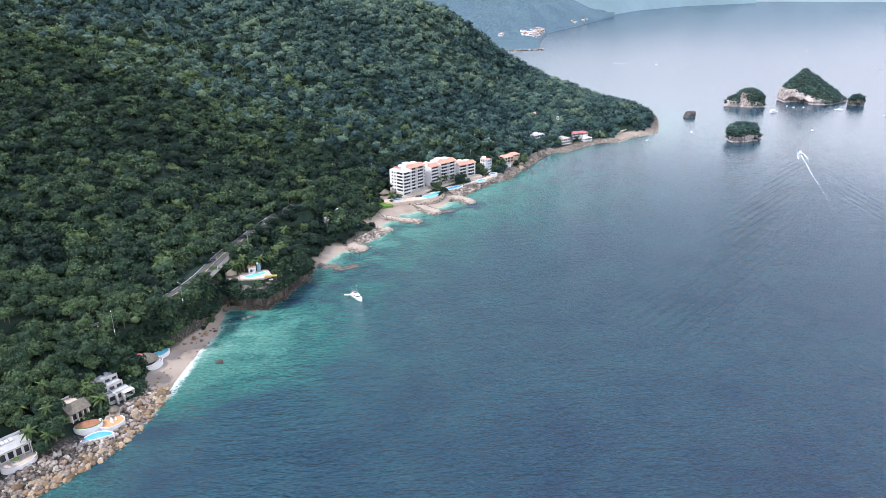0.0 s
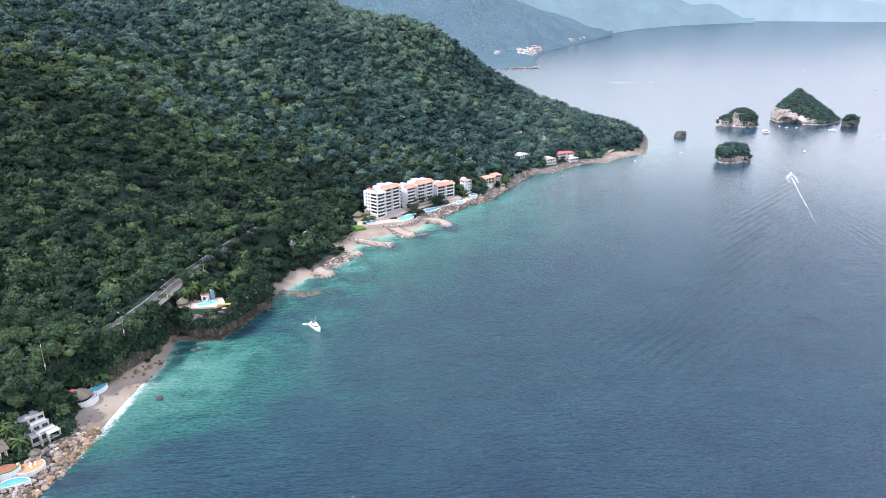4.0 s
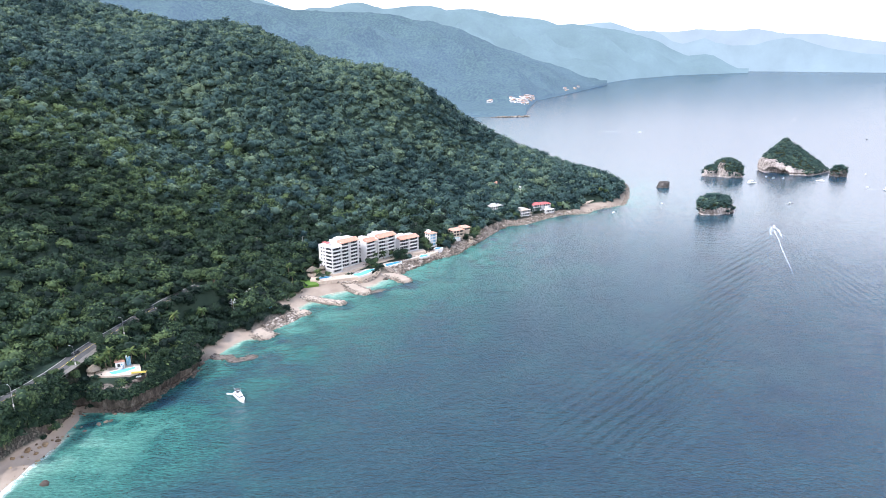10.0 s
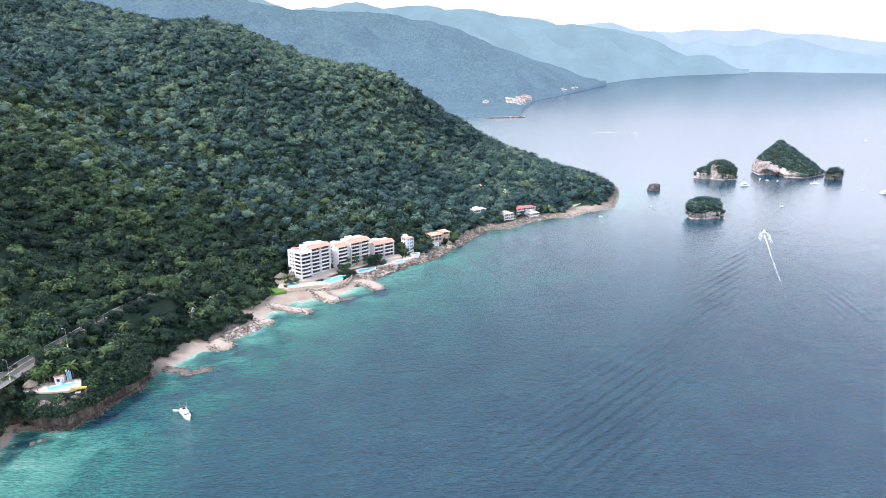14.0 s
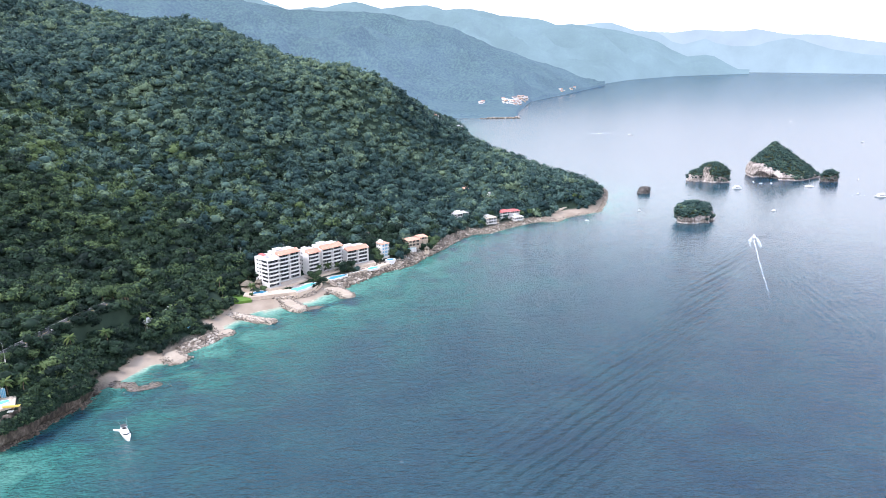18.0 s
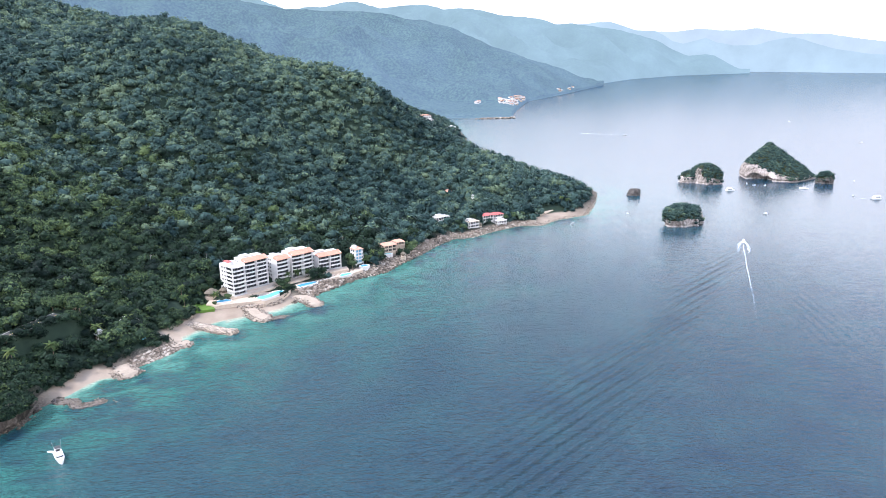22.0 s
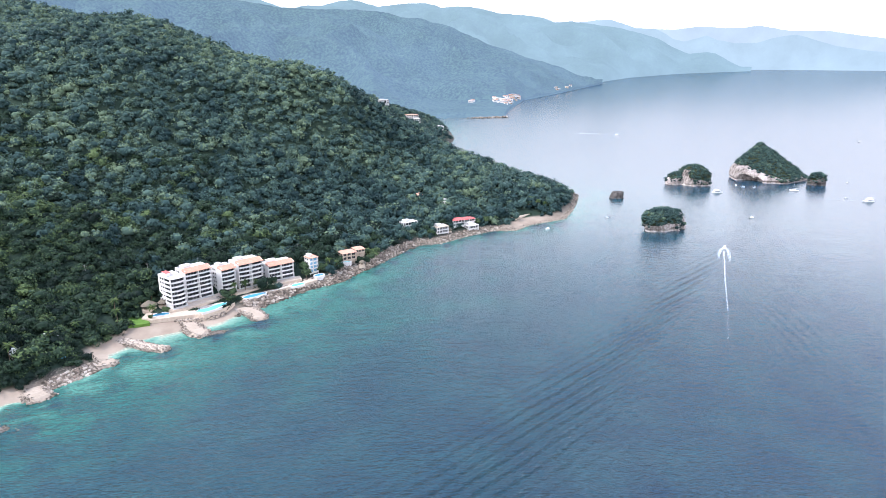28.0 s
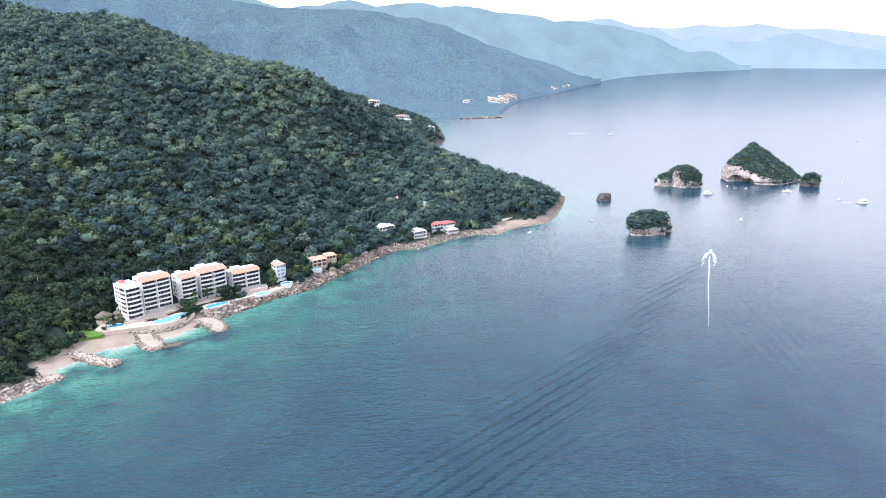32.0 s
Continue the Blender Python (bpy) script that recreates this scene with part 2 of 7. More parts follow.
def sea_material():
    """Deep blue water that turns turquoise over shallow sand, wind ripples and long swell on it."""
    m, n, l, b = material("sea_water", 0.12, 0.5)
    b.inputs["IOR"].default_value = 1.33
    co = n.new("ShaderNodeTexCoord").outputs["Object"]
    d = n.new("ShaderNodeAttribute")
    d.attribute_name = "shallow"
    patch = noise_node(n, l, 0.03, 5, co)
    k = n.new("ShaderNodeMath")
    k.operation = "MULTIPLY_ADD"
    k.inputs[1].default_value, k.inputs[2].default_value = 0.34, -0.17
    l.new(patch.outputs["Fac"], k.inputs[0])
    k2 = n.new("ShaderNodeMath")
    k2.operation = "ADD"
    l.new(k.outputs[0], k2.inputs[0])
    l.new(d.outputs["Fac"], k2.inputs[1])
    r = colour_ramp(n, [(0.0, (0.006, 0.025, 0.051)), (0.22, (0.014, 0.052, 0.070)), (0.45, (0.019, 0.102, 0.092)),
                        (0.70, (0.062, 0.192, 0.155)), (0.90, (0.19, 0.35, 0.28)), (1.0, (0.36, 0.37, 0.29))])
    l.new(k2.outputs[0], r.inputs["Fac"])
    foam = n.new("ShaderNodeAttribute")
    foam.attribute_name = "surf"
    fa, fb = noise_node(n, l, 0.16, 6, co, 0.7), noise_node(n, l, 0.95, 8, co, 0.75)
    fn = n.new("ShaderNodeMath")
    fn.operation = "MULTIPLY_ADD"
    fn.inputs[1].default_value = 0.9
    fs = n.new("ShaderNodeMath")
    fs.operation = "MULTIPLY"
    fs.inputs[1].default_value = 0.9
    l.new(fa.outputs["Fac"], fs.inputs[0])
    l.new(fb.outputs["Fac"], fn.inputs[0])
    l.new(fs.outputs[0], fn.inputs[2])
    fm = n.new("ShaderNodeMath")
    fm.operation = "MULTIPLY"
    l.new(foam.outputs["Fac"], fm.inputs[0])
    l.new(fn.outputs[0], fm.inputs[1])
    fr = colour_ramp(n, [(0.60, (0, 0, 0)), (0.84, (1, 1, 1))])
    l.new(fm.outputs[0], fr.inputs["Fac"])
    # light and dark sides of the ripples, painted into the water colour
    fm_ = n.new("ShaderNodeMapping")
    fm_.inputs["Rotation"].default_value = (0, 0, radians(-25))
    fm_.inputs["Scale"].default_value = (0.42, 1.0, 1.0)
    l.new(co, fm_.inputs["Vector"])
    facet_shade = noise_node(n, l, 1.0, 6, fm_.outputs["Vector"], 0.72)
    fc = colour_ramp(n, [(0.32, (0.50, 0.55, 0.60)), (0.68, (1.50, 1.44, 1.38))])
    l.new(facet_shade.outputs["Fac"], fc.inputs["Fac"])
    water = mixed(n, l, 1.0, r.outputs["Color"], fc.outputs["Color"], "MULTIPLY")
    c = mixed(n, l, fr.outputs["Color"], water, (0.80, 0.83, 0.84))
    l.new(c, b.inputs["Base Color"])
    rr = n.new("ShaderNodeMapRange")
    rr.inputs["To Min"].default_value, rr.inputs["To Max"].default_value = 0.14, 0.7
    l.new(fr.outputs["Color"], rr.inputs["Value"])
    ra = n.new("ShaderNodeAttribute")
    ra.attribute_name = "unresolved"
    rs_ = n.new("ShaderNodeMath")
    rs_.operation = "ADD"
    l.new(rr.outputs["Result"], rs_.inputs[0])
    l.new(ra.outputs["Fac"], rs_.inputs[1])
    l.new(rs_.outputs[0], b.inputs["Roughness"])
    # ripples stretched along the crests, and a longer swell
    mp = n.new("ShaderNodeMapping")
    mp.inputs["Rotation"].default_value = (0, 0, radians(-25))
    mp.inputs["Scale"].default_value = (0.42, 1.0, 1.0)
    l.new(co, mp.inputs["Vector"])
    rip = noise_node(n, l, 0.85, 6, mp.outputs["Vector"], 0.66)
    swell = noise_node(n, l, 0.05, 3, mp.outputs["Vector"])
    s1 = n.new("ShaderNodeMath")
    s1.operation = "MULTIPLY_ADD"
    s1.inputs[1].default_value = 2.0
    l.new(swell.outputs["Fac"], s1.inputs[0])
    mid = noise_node(n, l, 0.27, 3, mp.outputs["Vector"], 0.6)
    s0 = n.new("ShaderNodeMath")
    s0.operation = "MULTIPLY_ADD"
    s0.inputs[1].default_value = 2.6
    l.new(mid.outputs["Fac"], s0.inputs[0])
    l.new(rip.outputs["Fac"], s0.inputs[2])
    l.new(s0.outputs[0], s1.inputs[2])
    # the spreading waves of the speedboat's wake
    mw = n.new("ShaderNodeMapping")
    mw.inputs["Rotation"].default_value = (0, 0, radians(-136))
    l.new(co, mw.inputs["Vector"])
    wv = n.new("ShaderNodeTexWave")
    wv.inputs["Scale"].default_value, wv.inputs["Distortion"].default_value, wv.inputs["Detail"].default_value, wv.inputs["Detail Scale"].default_value = 0.045, 1.5, 2, 0.6
    l.new(mw.outputs["Vector"], wv.inputs["Vector"])
    ka = n.new("ShaderNodeAttribute")
    ka.attribute_name = "wake_waves"
    kw = n.new("ShaderNodeMath")
    kw.operation = "MULTIPLY"
    l.new(wv.outputs["Fac"], kw.inputs[0])
    l.new(ka.outputs["Fac"], kw.inputs[1])
    s2 = n.new("ShaderNodeMath")
    s2.operation = "ADD"
    l.new(kw.outputs[0], s2.inputs[0])
    l.new(s1.outputs[0], s2.inputs[1])
    mr = n.new("ShaderNodeMapping")
    mr.inputs["Rotation"].default_value = (0, 0, radians(-176))
    l.new(co, mr.inputs["Vector"])
    wr = n.new("ShaderNodeTexWave")
    wr.inputs["Scale"].default_value, wr.inputs["Distortion"].default_value, wr.inputs["Detail"].default_value, wr.inputs["Detail Scale"].default_value = 0.045, 1.5, 2, 0.6
    l.new(mr.outputs["Vector"], wr.inputs["Vector"])
    kb = n.new("ShaderNodeAttribute")
    kb.attribute_name = "wake_waves_east"
    kr = n.new("ShaderNodeMath")
    kr.operation = "MULTIPLY_ADD"
    l.new(wr.outputs["Fac"], kr.inputs[0])
    l.new(kb.outputs["Fac"], kr.inputs[1])
    l.new(s2.outputs[0], kr.inputs[2])
    ca = n.new("ShaderNodeAttribute")
    ca.attribute_name = "chop"
    s3 = n.new("ShaderNodeMath")
    s3.operation = "MULTIPLY"
    l.new(kr.outputs[0], s3.inputs[0])
    l.new(ca.outputs["Fac"], s3.inputs[1])
    bumped(n, l, b, s3.outputs[0], 1.0, 1.5)
    return m


M_SEA = sea_material()


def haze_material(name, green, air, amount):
    """Far wooded range; bright sea haze is a glow mixed into its surface."""
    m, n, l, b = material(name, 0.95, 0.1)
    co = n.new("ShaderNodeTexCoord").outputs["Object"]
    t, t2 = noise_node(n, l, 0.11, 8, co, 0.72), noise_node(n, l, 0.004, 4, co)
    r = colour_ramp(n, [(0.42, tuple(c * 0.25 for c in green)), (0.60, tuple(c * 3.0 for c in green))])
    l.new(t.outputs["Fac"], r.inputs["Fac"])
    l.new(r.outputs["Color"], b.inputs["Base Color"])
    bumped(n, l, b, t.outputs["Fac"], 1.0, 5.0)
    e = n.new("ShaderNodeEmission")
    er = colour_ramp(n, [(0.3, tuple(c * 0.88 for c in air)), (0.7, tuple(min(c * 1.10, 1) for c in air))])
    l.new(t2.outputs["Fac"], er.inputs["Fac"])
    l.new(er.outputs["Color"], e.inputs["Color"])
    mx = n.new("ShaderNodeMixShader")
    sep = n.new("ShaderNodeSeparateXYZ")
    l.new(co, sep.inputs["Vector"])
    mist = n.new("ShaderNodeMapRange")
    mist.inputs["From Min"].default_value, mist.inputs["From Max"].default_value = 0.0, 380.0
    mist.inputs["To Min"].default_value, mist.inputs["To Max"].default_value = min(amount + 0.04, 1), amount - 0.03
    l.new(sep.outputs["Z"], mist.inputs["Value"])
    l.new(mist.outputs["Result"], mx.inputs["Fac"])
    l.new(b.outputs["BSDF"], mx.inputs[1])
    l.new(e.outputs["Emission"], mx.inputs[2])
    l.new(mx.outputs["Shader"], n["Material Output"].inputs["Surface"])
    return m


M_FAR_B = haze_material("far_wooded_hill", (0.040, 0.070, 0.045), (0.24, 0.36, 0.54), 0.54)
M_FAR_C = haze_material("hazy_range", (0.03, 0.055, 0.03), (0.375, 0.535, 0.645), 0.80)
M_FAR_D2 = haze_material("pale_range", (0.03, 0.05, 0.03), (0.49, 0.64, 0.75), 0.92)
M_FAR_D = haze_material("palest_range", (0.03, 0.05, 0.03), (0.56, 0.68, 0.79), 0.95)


# ---- mesh helpers ----
def mesh_from(name, verts, faces, mat, smooth=False):
    me = bpy.data.meshes.new(name)
    verts = np.asarray(verts, dtype=np.float32)
    faces = np.asarray(faces, dtype=np.int32)
    k = faces.shape[1]
    me.vertices.add(len(verts))
    me.vertices.foreach_set("co", verts.ravel())
    me.loops.add(faces.size)
    me.loops.foreach_set("vertex_index", faces.ravel())
    me.polygons.add(len(faces))
    me.polygons.foreach_set("loop_start", np.arange(0, faces.size, k, dtype=np.int32))
    me.polygons.foreach_set("use_smooth", np.full(len(faces), smooth))
    me.update(calc_edges=True)
    if mat:
        me.materials.append(mat)
    return me


def point_values(me, name, values):
    a = me.attributes.new(name, "FLOAT", "POINT")
    a.data.foreach_set("value", np.asarray(values, dtype=np.float32))


def part(name, bm, mat, parent, label=""):
    me = bpy.data.meshes.new(name)
    bmesh.ops.recalc_face_normals(bm, faces=bm.faces)
    bm.to_mesh(me)
    bm.free()
    me.materials.append(mat)
    ob = new(name, me)
    ob.parent = parent
    if label:
        tagged(ob, label)
    return ob


def thing(name, m, label, category, group="", kind=""):
    ob = new(name)
    ob.matrix_world = m
    return tagged(ob, label, category, group, kind)


def add_box(bm, x0, x1, y0, y1, z0, z1, bevel=0.0):
    made = bmesh.ops.create_cube(bm, size=1)["verts"]
    for v in made:
        v.co = Vector((x0 + (v.co.x + 0.5) * (x1 - x0), y0 + (v.co.y + 0.5) * (y1 - y0), z0 + (v.co.z + 0.5) * (z1 - z0)))
    if bevel:
        edges = list({e for v in made for e in v.link_edges})
        bmesh.ops.bevel(bm, geom=edges, offset=bevel, segments=2, affect="EDGES", profile=0.6)


def box(x0, x1, y0, y1, z0, z1, bevel=0.0):
    bm = bmesh.new()
    add_box(bm, x0, x1, y0, y1, z0, z1, bevel)
    return bm


def prism(points, z0, z1, bevel=0.0):
    """An upright prism over a flat outline."""
    bm = bmesh.new()
    low = [bm.verts.new((x, y, z0)) for x, y in points]
    high = [bm.verts.new((x, y, z1)) for x, y in points]
    n = len(points)
    bm.faces.new(low[::-1])
    top = bm.faces.new(high)
    for i in range(n):
        bm.faces.new((low[i], low[(i + 1) % n], high[(i + 1) % n], high[i]))
    if bevel:
        bmesh.ops.bevel(bm, geom=list(top.edges), offset=bevel, segments=2, affect="EDGES", profile=0.6)
    return bm


def tube(path, radii, sides=7):
    """A tapered round bar along points."""
    bm = bmesh.new()
    rings = []
    for i, (p, r) in enumerate(zip(path, radii)):
        p = Vector(p)
        a, b = Vector(path[max(i - 1, 0)]), Vector(path[min(i + 1, len(path) - 1)])
        q = (b - a).to_track_quat("Z", "Y")
        rings.append([bm.verts.new(p + q @ Vector((r * math.cos(k * math.tau / sides), r * math.sin(k * math.tau / sides), 0))) for k in range(sides)])
    for a, b in zip(rings, rings[1:]):
        for k in range(sides):
            bm.faces.new((a[k], a[(k + 1) % sides], b[(k + 1) % sides], b[k]))
    bm.faces.new(rings[0][::-1])
    bm.faces.new(rings[-1])
    return bm


def ellipse(cx, cy, rx, ry, turn=0.0, n=24, a0=0.0, a1=360.0):
    out = []
    for i in range(n):
        a = radians(a0 + (a1 - a0) * i / (n if a1 - a0 >= 360 else n - 1))
        x, y = rx * math.cos(a), ry * math.sin(a)
        t = radians(turn)
        out.append((cx + x * math.cos(t) - y * math.sin(t), cy + x * math.sin(t) + y * math.cos(t)))
    return out


# ---- smooth value noise on arrays ----
_rng = np.random.RandomState(5)
_TAB = _rng.rand(256, 256)


def vnoise(x, y):
    xi, yi = np.floor(x).astype(int), np.floor(y).astype(int)
    fx, fy = x - xi, y - yi
    fx, fy = fx * fx * (3 - 2 * fx), fy * fy * (3 - 2 * fy)
    g = lambda a, b: _TAB[a % 256, b % 256]
    return (g(xi, yi) * (1 - fx) + g(xi + 1, yi) * fx) * (1 - fy) + (g(xi, yi + 1) * (1 - fx) + g(xi + 1, yi + 1) * fx) * fy


def fbm(x, y, octaves=4):
    s, a, t = 0, 0.5, 0
    for i in range(octaves):
        s, t = s + a * vnoise(x * 2 ** i + 17 * i, y * 2 ** i + 31 * i), t + a
        a *= 0.5
    return s / t


# ---- lie of the land ----
# the waterline from south to north: x, y, width of the strand, sand 1 / rock 0
SHORE_SOUTH = ((-330, 60, 14, 0), (-235, 120, 14, 0), (-185, 180, 15, 0), (-157, 213, 15, 0), (-144, 231, 15, 0), (-137, 241, 14, 0), (-133, 255, 13, 0),
               (-132, 271, 12, 0), (-130, 288, 12, 0.5), (-129, 309, 13, 1), (-127, 327, 11, 1), (-124, 346, 8, 1),
               (-126, 364, 5, 1), (-129, 376, 3, 0.6), (-114, 375, 1, 0), (-103, 377, 1, 0), (-96, 388, 1, 0), (-93, 403, 1, 0))
SHORE_MID = ((-85, 421, 1, 0), (-86, 436, 4, 0), (-80, 446, 7, 0.7), (-77, 454, 9, 1), (-72, 468, 9, 1), (-62, 472, 9, 1), (-58, 484, 8, 0.2),
             (-48, 498, 8, 0.1), (-40, 514, 8, 0.3), (-47, 528, 11, 1), (-40, 540, 13, 1), (-36, 552, 14, 1), (-20, 563, 13, 1),
             (-9, 572, 10, 1), (1, 577, 10, 1), (11, 592, 10, 0.8))
SHORE_NORTH = ((20, 602, 9, 0), (27, 614, 11, 0), (41, 635, 11, 0), (55, 651, 10, 0), (71, 664, 10, 0), (85, 694, 9, 0), (96, 713, 9, 0), (114, 749, 9, 0),
               (128, 772, 9, 0.2), (149, 778, 9, 0.2), (171, 802, 9, 0.2), (199, 825, 9, 0.3), (225, 829, 13, 0.6), (239, 848, 18, 0.8),
               (262, 865, 16, 0.7), (282, 878, 14, 0.5), (299, 928, 9, 0.2), (314, 986, 8, 0))
SHORE_BACK = ((318, 1010, 6, 0), (296, 1045, 5, 0), (230, 1120, 4, 0), (170, 1250, 4, 0), (140, 1400, 4, 0), (142, 1500, 4, 0), (167, 1562, 4, 0),
              (159, 1668, 4, 0), (148, 1780, 4, 0), (130, 1900, 4, 0), (80, 2010, 4, 0), (-60, 2060, 4, 0))
SHORE = np.array(SHORE_SOUTH + SHORE_MID + SHORE_NORTH + SHORE_BACK, dtype=float)
LAND = np.vstack([SHORE[:, :2], [(-1500, 2060), (-1500, -200), (-330, -200)]])
# ground heights behind the strand: bluffs, the wooded slopes, the crests
BLUFFS = ((-190, 220, 12), (-160, 262, 9), (-152, 285, 11), (-146, 318, 14), (-139, 345, 18), (-138, 376, 19), (-118, 386, 16.5), (-106, 390, 16), (-100, 412, 15),
          (-97, 432, 14), (-92, 455, 10), (-82, 490, 9), (-62, 520, 8), (-62, 560, 9), (-44, 585, 7), (-10, 600, 7), (22, 640, 7), (50, 668, 7),
          (85, 715, 9), (120, 790, 10), (190, 850, 9), (240, 880, 6), (285, 955, 12))
SLOPES = ((-253, 440, 64), (-215, 466, 57), (-174, 511, 38), (-137, 430, 23), (-168, 314, 21), (-190, 300, 20), (-92, 566, 17), (-117, 629, 39), (-218, 671, 87),
          (-298, 627, 117), (-154, 739, 77), (-63, 739, 46), (11, 789, 36), (-41, 806, 67), (-216, 731, 90), (-131, 794, 94),
          (-53, 882, 108), (34, 905, 74), (100, 939, 50), (189, 918, 27))
CRESTS = ((-296, 754, 140), (-269, 854, 170), (-191, 873, 166), (-350, 1108, 222), (-205, 1030, 205), (-173, 1038, 197), (-136, 1032, 181), (-94, 1004, 163), (-68, 977, 156), (-23, 960, 152),
          (18, 972, 137), (53, 1000, 115), (89, 1020, 89), (128, 1025, 66), (166, 1035, 45), (209, 1010, 31), (245, 1010, 20),
          (-240, 960, 205), (-330, 950, 193), (-420, 1000, 226), (-480, 800, 215), (-400, 500, 130), (-380, 300, 85), (-500, 150, 90),
          (-650, 900, 320), (-700, 400, 200), (-150, 1150, 140), (0, 1120, 100), (20, 1250, 62), (90, 1160, 55), (-16, 1650, 76), (54, 1650, 44), (101, 1650, 26), (135, 1650, 13), (125, 1480, 15), (-40, 1990, 40), (60, 1990, 18), (-200, 1700, 110), (-900, 1400, 300))
FORMS = np.array(BLUFFS + SLOPES + CRESTS, dtype=float)


def _tps(d2):
    return 0.5 * d2 * np.log(d2 + 1e-9)


_P = FORMS[:, :2] / 100
_A = _tps(((_P[:, None] - _P[None]) ** 2).sum(-1)) + np.eye(len(_P)) * 0.02
_Q = np.hstack([np.ones((len(_P), 1)), _P])
_W = np.linalg.solve(np.block([[_A, _Q], [_Q.T, np.zeros((3, 3))]]), np.concatenate([FORMS[:, 2], np.zeros(3)]))


def relief(x, y):
    q = np.stack([x, y], -1) / 100
    out = np.empty(len(q))
    for i in range(0, len(q), 20000):
        s = q[i:i + 20000]
        out[i:i + 20000] = _tps(((s[:, None] - _P[None]) ** 2).sum(-1)) @ _W[:-3] + np.hstack([np.ones((len(s), 1)), s]) @ _W[-3:]
    return out


def shore_info(x, y):
    """Distance from the waterline (positive on land), strand width and sandiness there."""
    best, wid, san = np.full(len(x), 1e9), np.zeros(len(x)), np.zeros(len(x))
    for a, b in zip(SHORE[:-1], SHORE[1:]):
        dx, dy = b[:2] - a[:2]
        t = np.clip(((x - a[0]) * dx + (y - a[1]) * dy) / (dx * dx + dy * dy), 0, 1)
        d = np.hypot(x - a[0] - t * dx, y - a[1] - t * dy)
        m = d < best
        best = np.where(m, d, best)
        wid, san = np.where(m, a[2] + t * (b[2] - a[2]), wid), np.where(m, a[3] + t * (b[3] - a[3]), san)
    inside = np.zeros(len(x), bool)
    for (x0, y0), (x1, y1) in zip(LAND, np.roll(LAND, -1, 0)):
        if y0 != y1:
            inside ^= ((y0 > y) != (y1 > y)) & (x < (x1 - x0) * (y - y0) / (y1 - y0) + x0)
    return np.where(inside, best, -best), wid, san


ROAD = np.array(((-332.1, 266.5, 18), (-262.1, 279.5, 19), (-214.1, 292.5, 20), (-182.1, 306.5, 21), (-157.1, 327.5, 22), (-145.1, 350.5, 22.5), (-139.1, 376.5, 22.5), (-136.1, 404.5, 23), (-129.1, 432.5, 24), (-118.6, 472.0, 25.3), (-105.1, 500.9, 27.0)), float)


def road_near(x, y):
    """Distance from the road's middle line, and the road's height there."""
    best, rz = np.full(len(x), 1e9), np.zeros(len(x))
    for a, b in zip(ROAD[:-1], ROAD[1:]):
        dx, dy = b[:2] - a[:2]
        t = np.clip(((x - a[0]) * dx + (y - a[1]) * dy) / (dx * dx + dy * dy), 0, 1)
        d = np.hypot(x - a[0] - t * dx, y - a[1] - t * dy)
        rz = np.where(d < best, a[2] + t * (b[2] - a[2]), rz)
        best = np.minimum(best, d)
    return best, rz


def road_distance(x, y):
    return road_near(x, y)[0]


# levelled ground under buildings: x, y, radius, height
PADS = ((-151.6, 253.2, 8, 4.5), (-143, 256, 8, 3.5), (-145.5, 248, 7, 2.7), (-160, 261, 7, 4.6), (-144.5, 263, 5, 3.6), (-151, 279, 9, 4.0), (-145, 274.5, 6, 2.4), (-149, 307.5, 8, 2.8), (-143.5, 316.5, 7, 2.6),
        (-173, 231, 9, 4.2), (-168.5, 226, 8, 3.4), (-177, 221, 5, 3.2), (-118, 389, 10, 15.6), (-107, 391, 9, 15.4), (-126, 389, 6, 15.6),
        (-28, 593, 9, 5.4), (-14, 604, 9, 5.4), (0, 618, 9, 5.4), (16, 634, 9, 5.4), (32, 646, 9, 5.4), (-14, 588, 7, 4.4), (16, 617, 6, 3.6), (43, 644, 7, 3.8), (-48, 572, 10, 4.0))


def land_height(x, y):
    """Height of the ground, its distance from the water and what covers it."""
    x, y = np.asarray(x, float), np.asarray(y, float)
    d, wid, san = shore_info(x, y)
    d = d + (fbm(x / 7, y / 7, 3) - 0.5) * 2.5 * (np.abs(d) < 60)
    back = np.maximum(relief(x, y), 3.0) + (fbm(x / 60, y / 60, 4) - 0.5) * np.clip(d - 30, 0, 60) * 0.22
    t = np.clip((d - wid) / (4.5 + 8 * (wid > 5) * (1 - (y > 312) * (y < 380))), 0, 1)
    t = t * t * (3 - 2 * t)
    rise = 2.2 + 2.2 * np.clip(1 - 1.6 * san, 0, 1) * (wid > 6)
    strand = np.clip(d, -40, None) * np.where(d > 0, rise / np.maximum(wid, 2.5), 0.12)
    strand = np.minimum(strand, rise + 0.4)
    z = np.where(d > 0, strand + (back - strand) * t, np.maximum(strand, -4))
    rd, rz = road_near(x, y)
    k = np.clip((13.5 - rd) / 5.0, 0, 1) * (d > 3)
    z = z + (rz - 0.25 - z) * k * k * (3 - 2 * k) * t * t
    for px, py, pr, pz in PADS:
        q = np.clip((np.hypot(x - px, y - py) - pr) / 4.0, 0, 1)
        z = np.minimum(z, pz + (np.maximum(z, pz) - pz) * q * q)
    return z, d, wid, san, t


def ground_z(x, y):
    return float(land_height(np.array([x]), np.array([y]))[0][0])


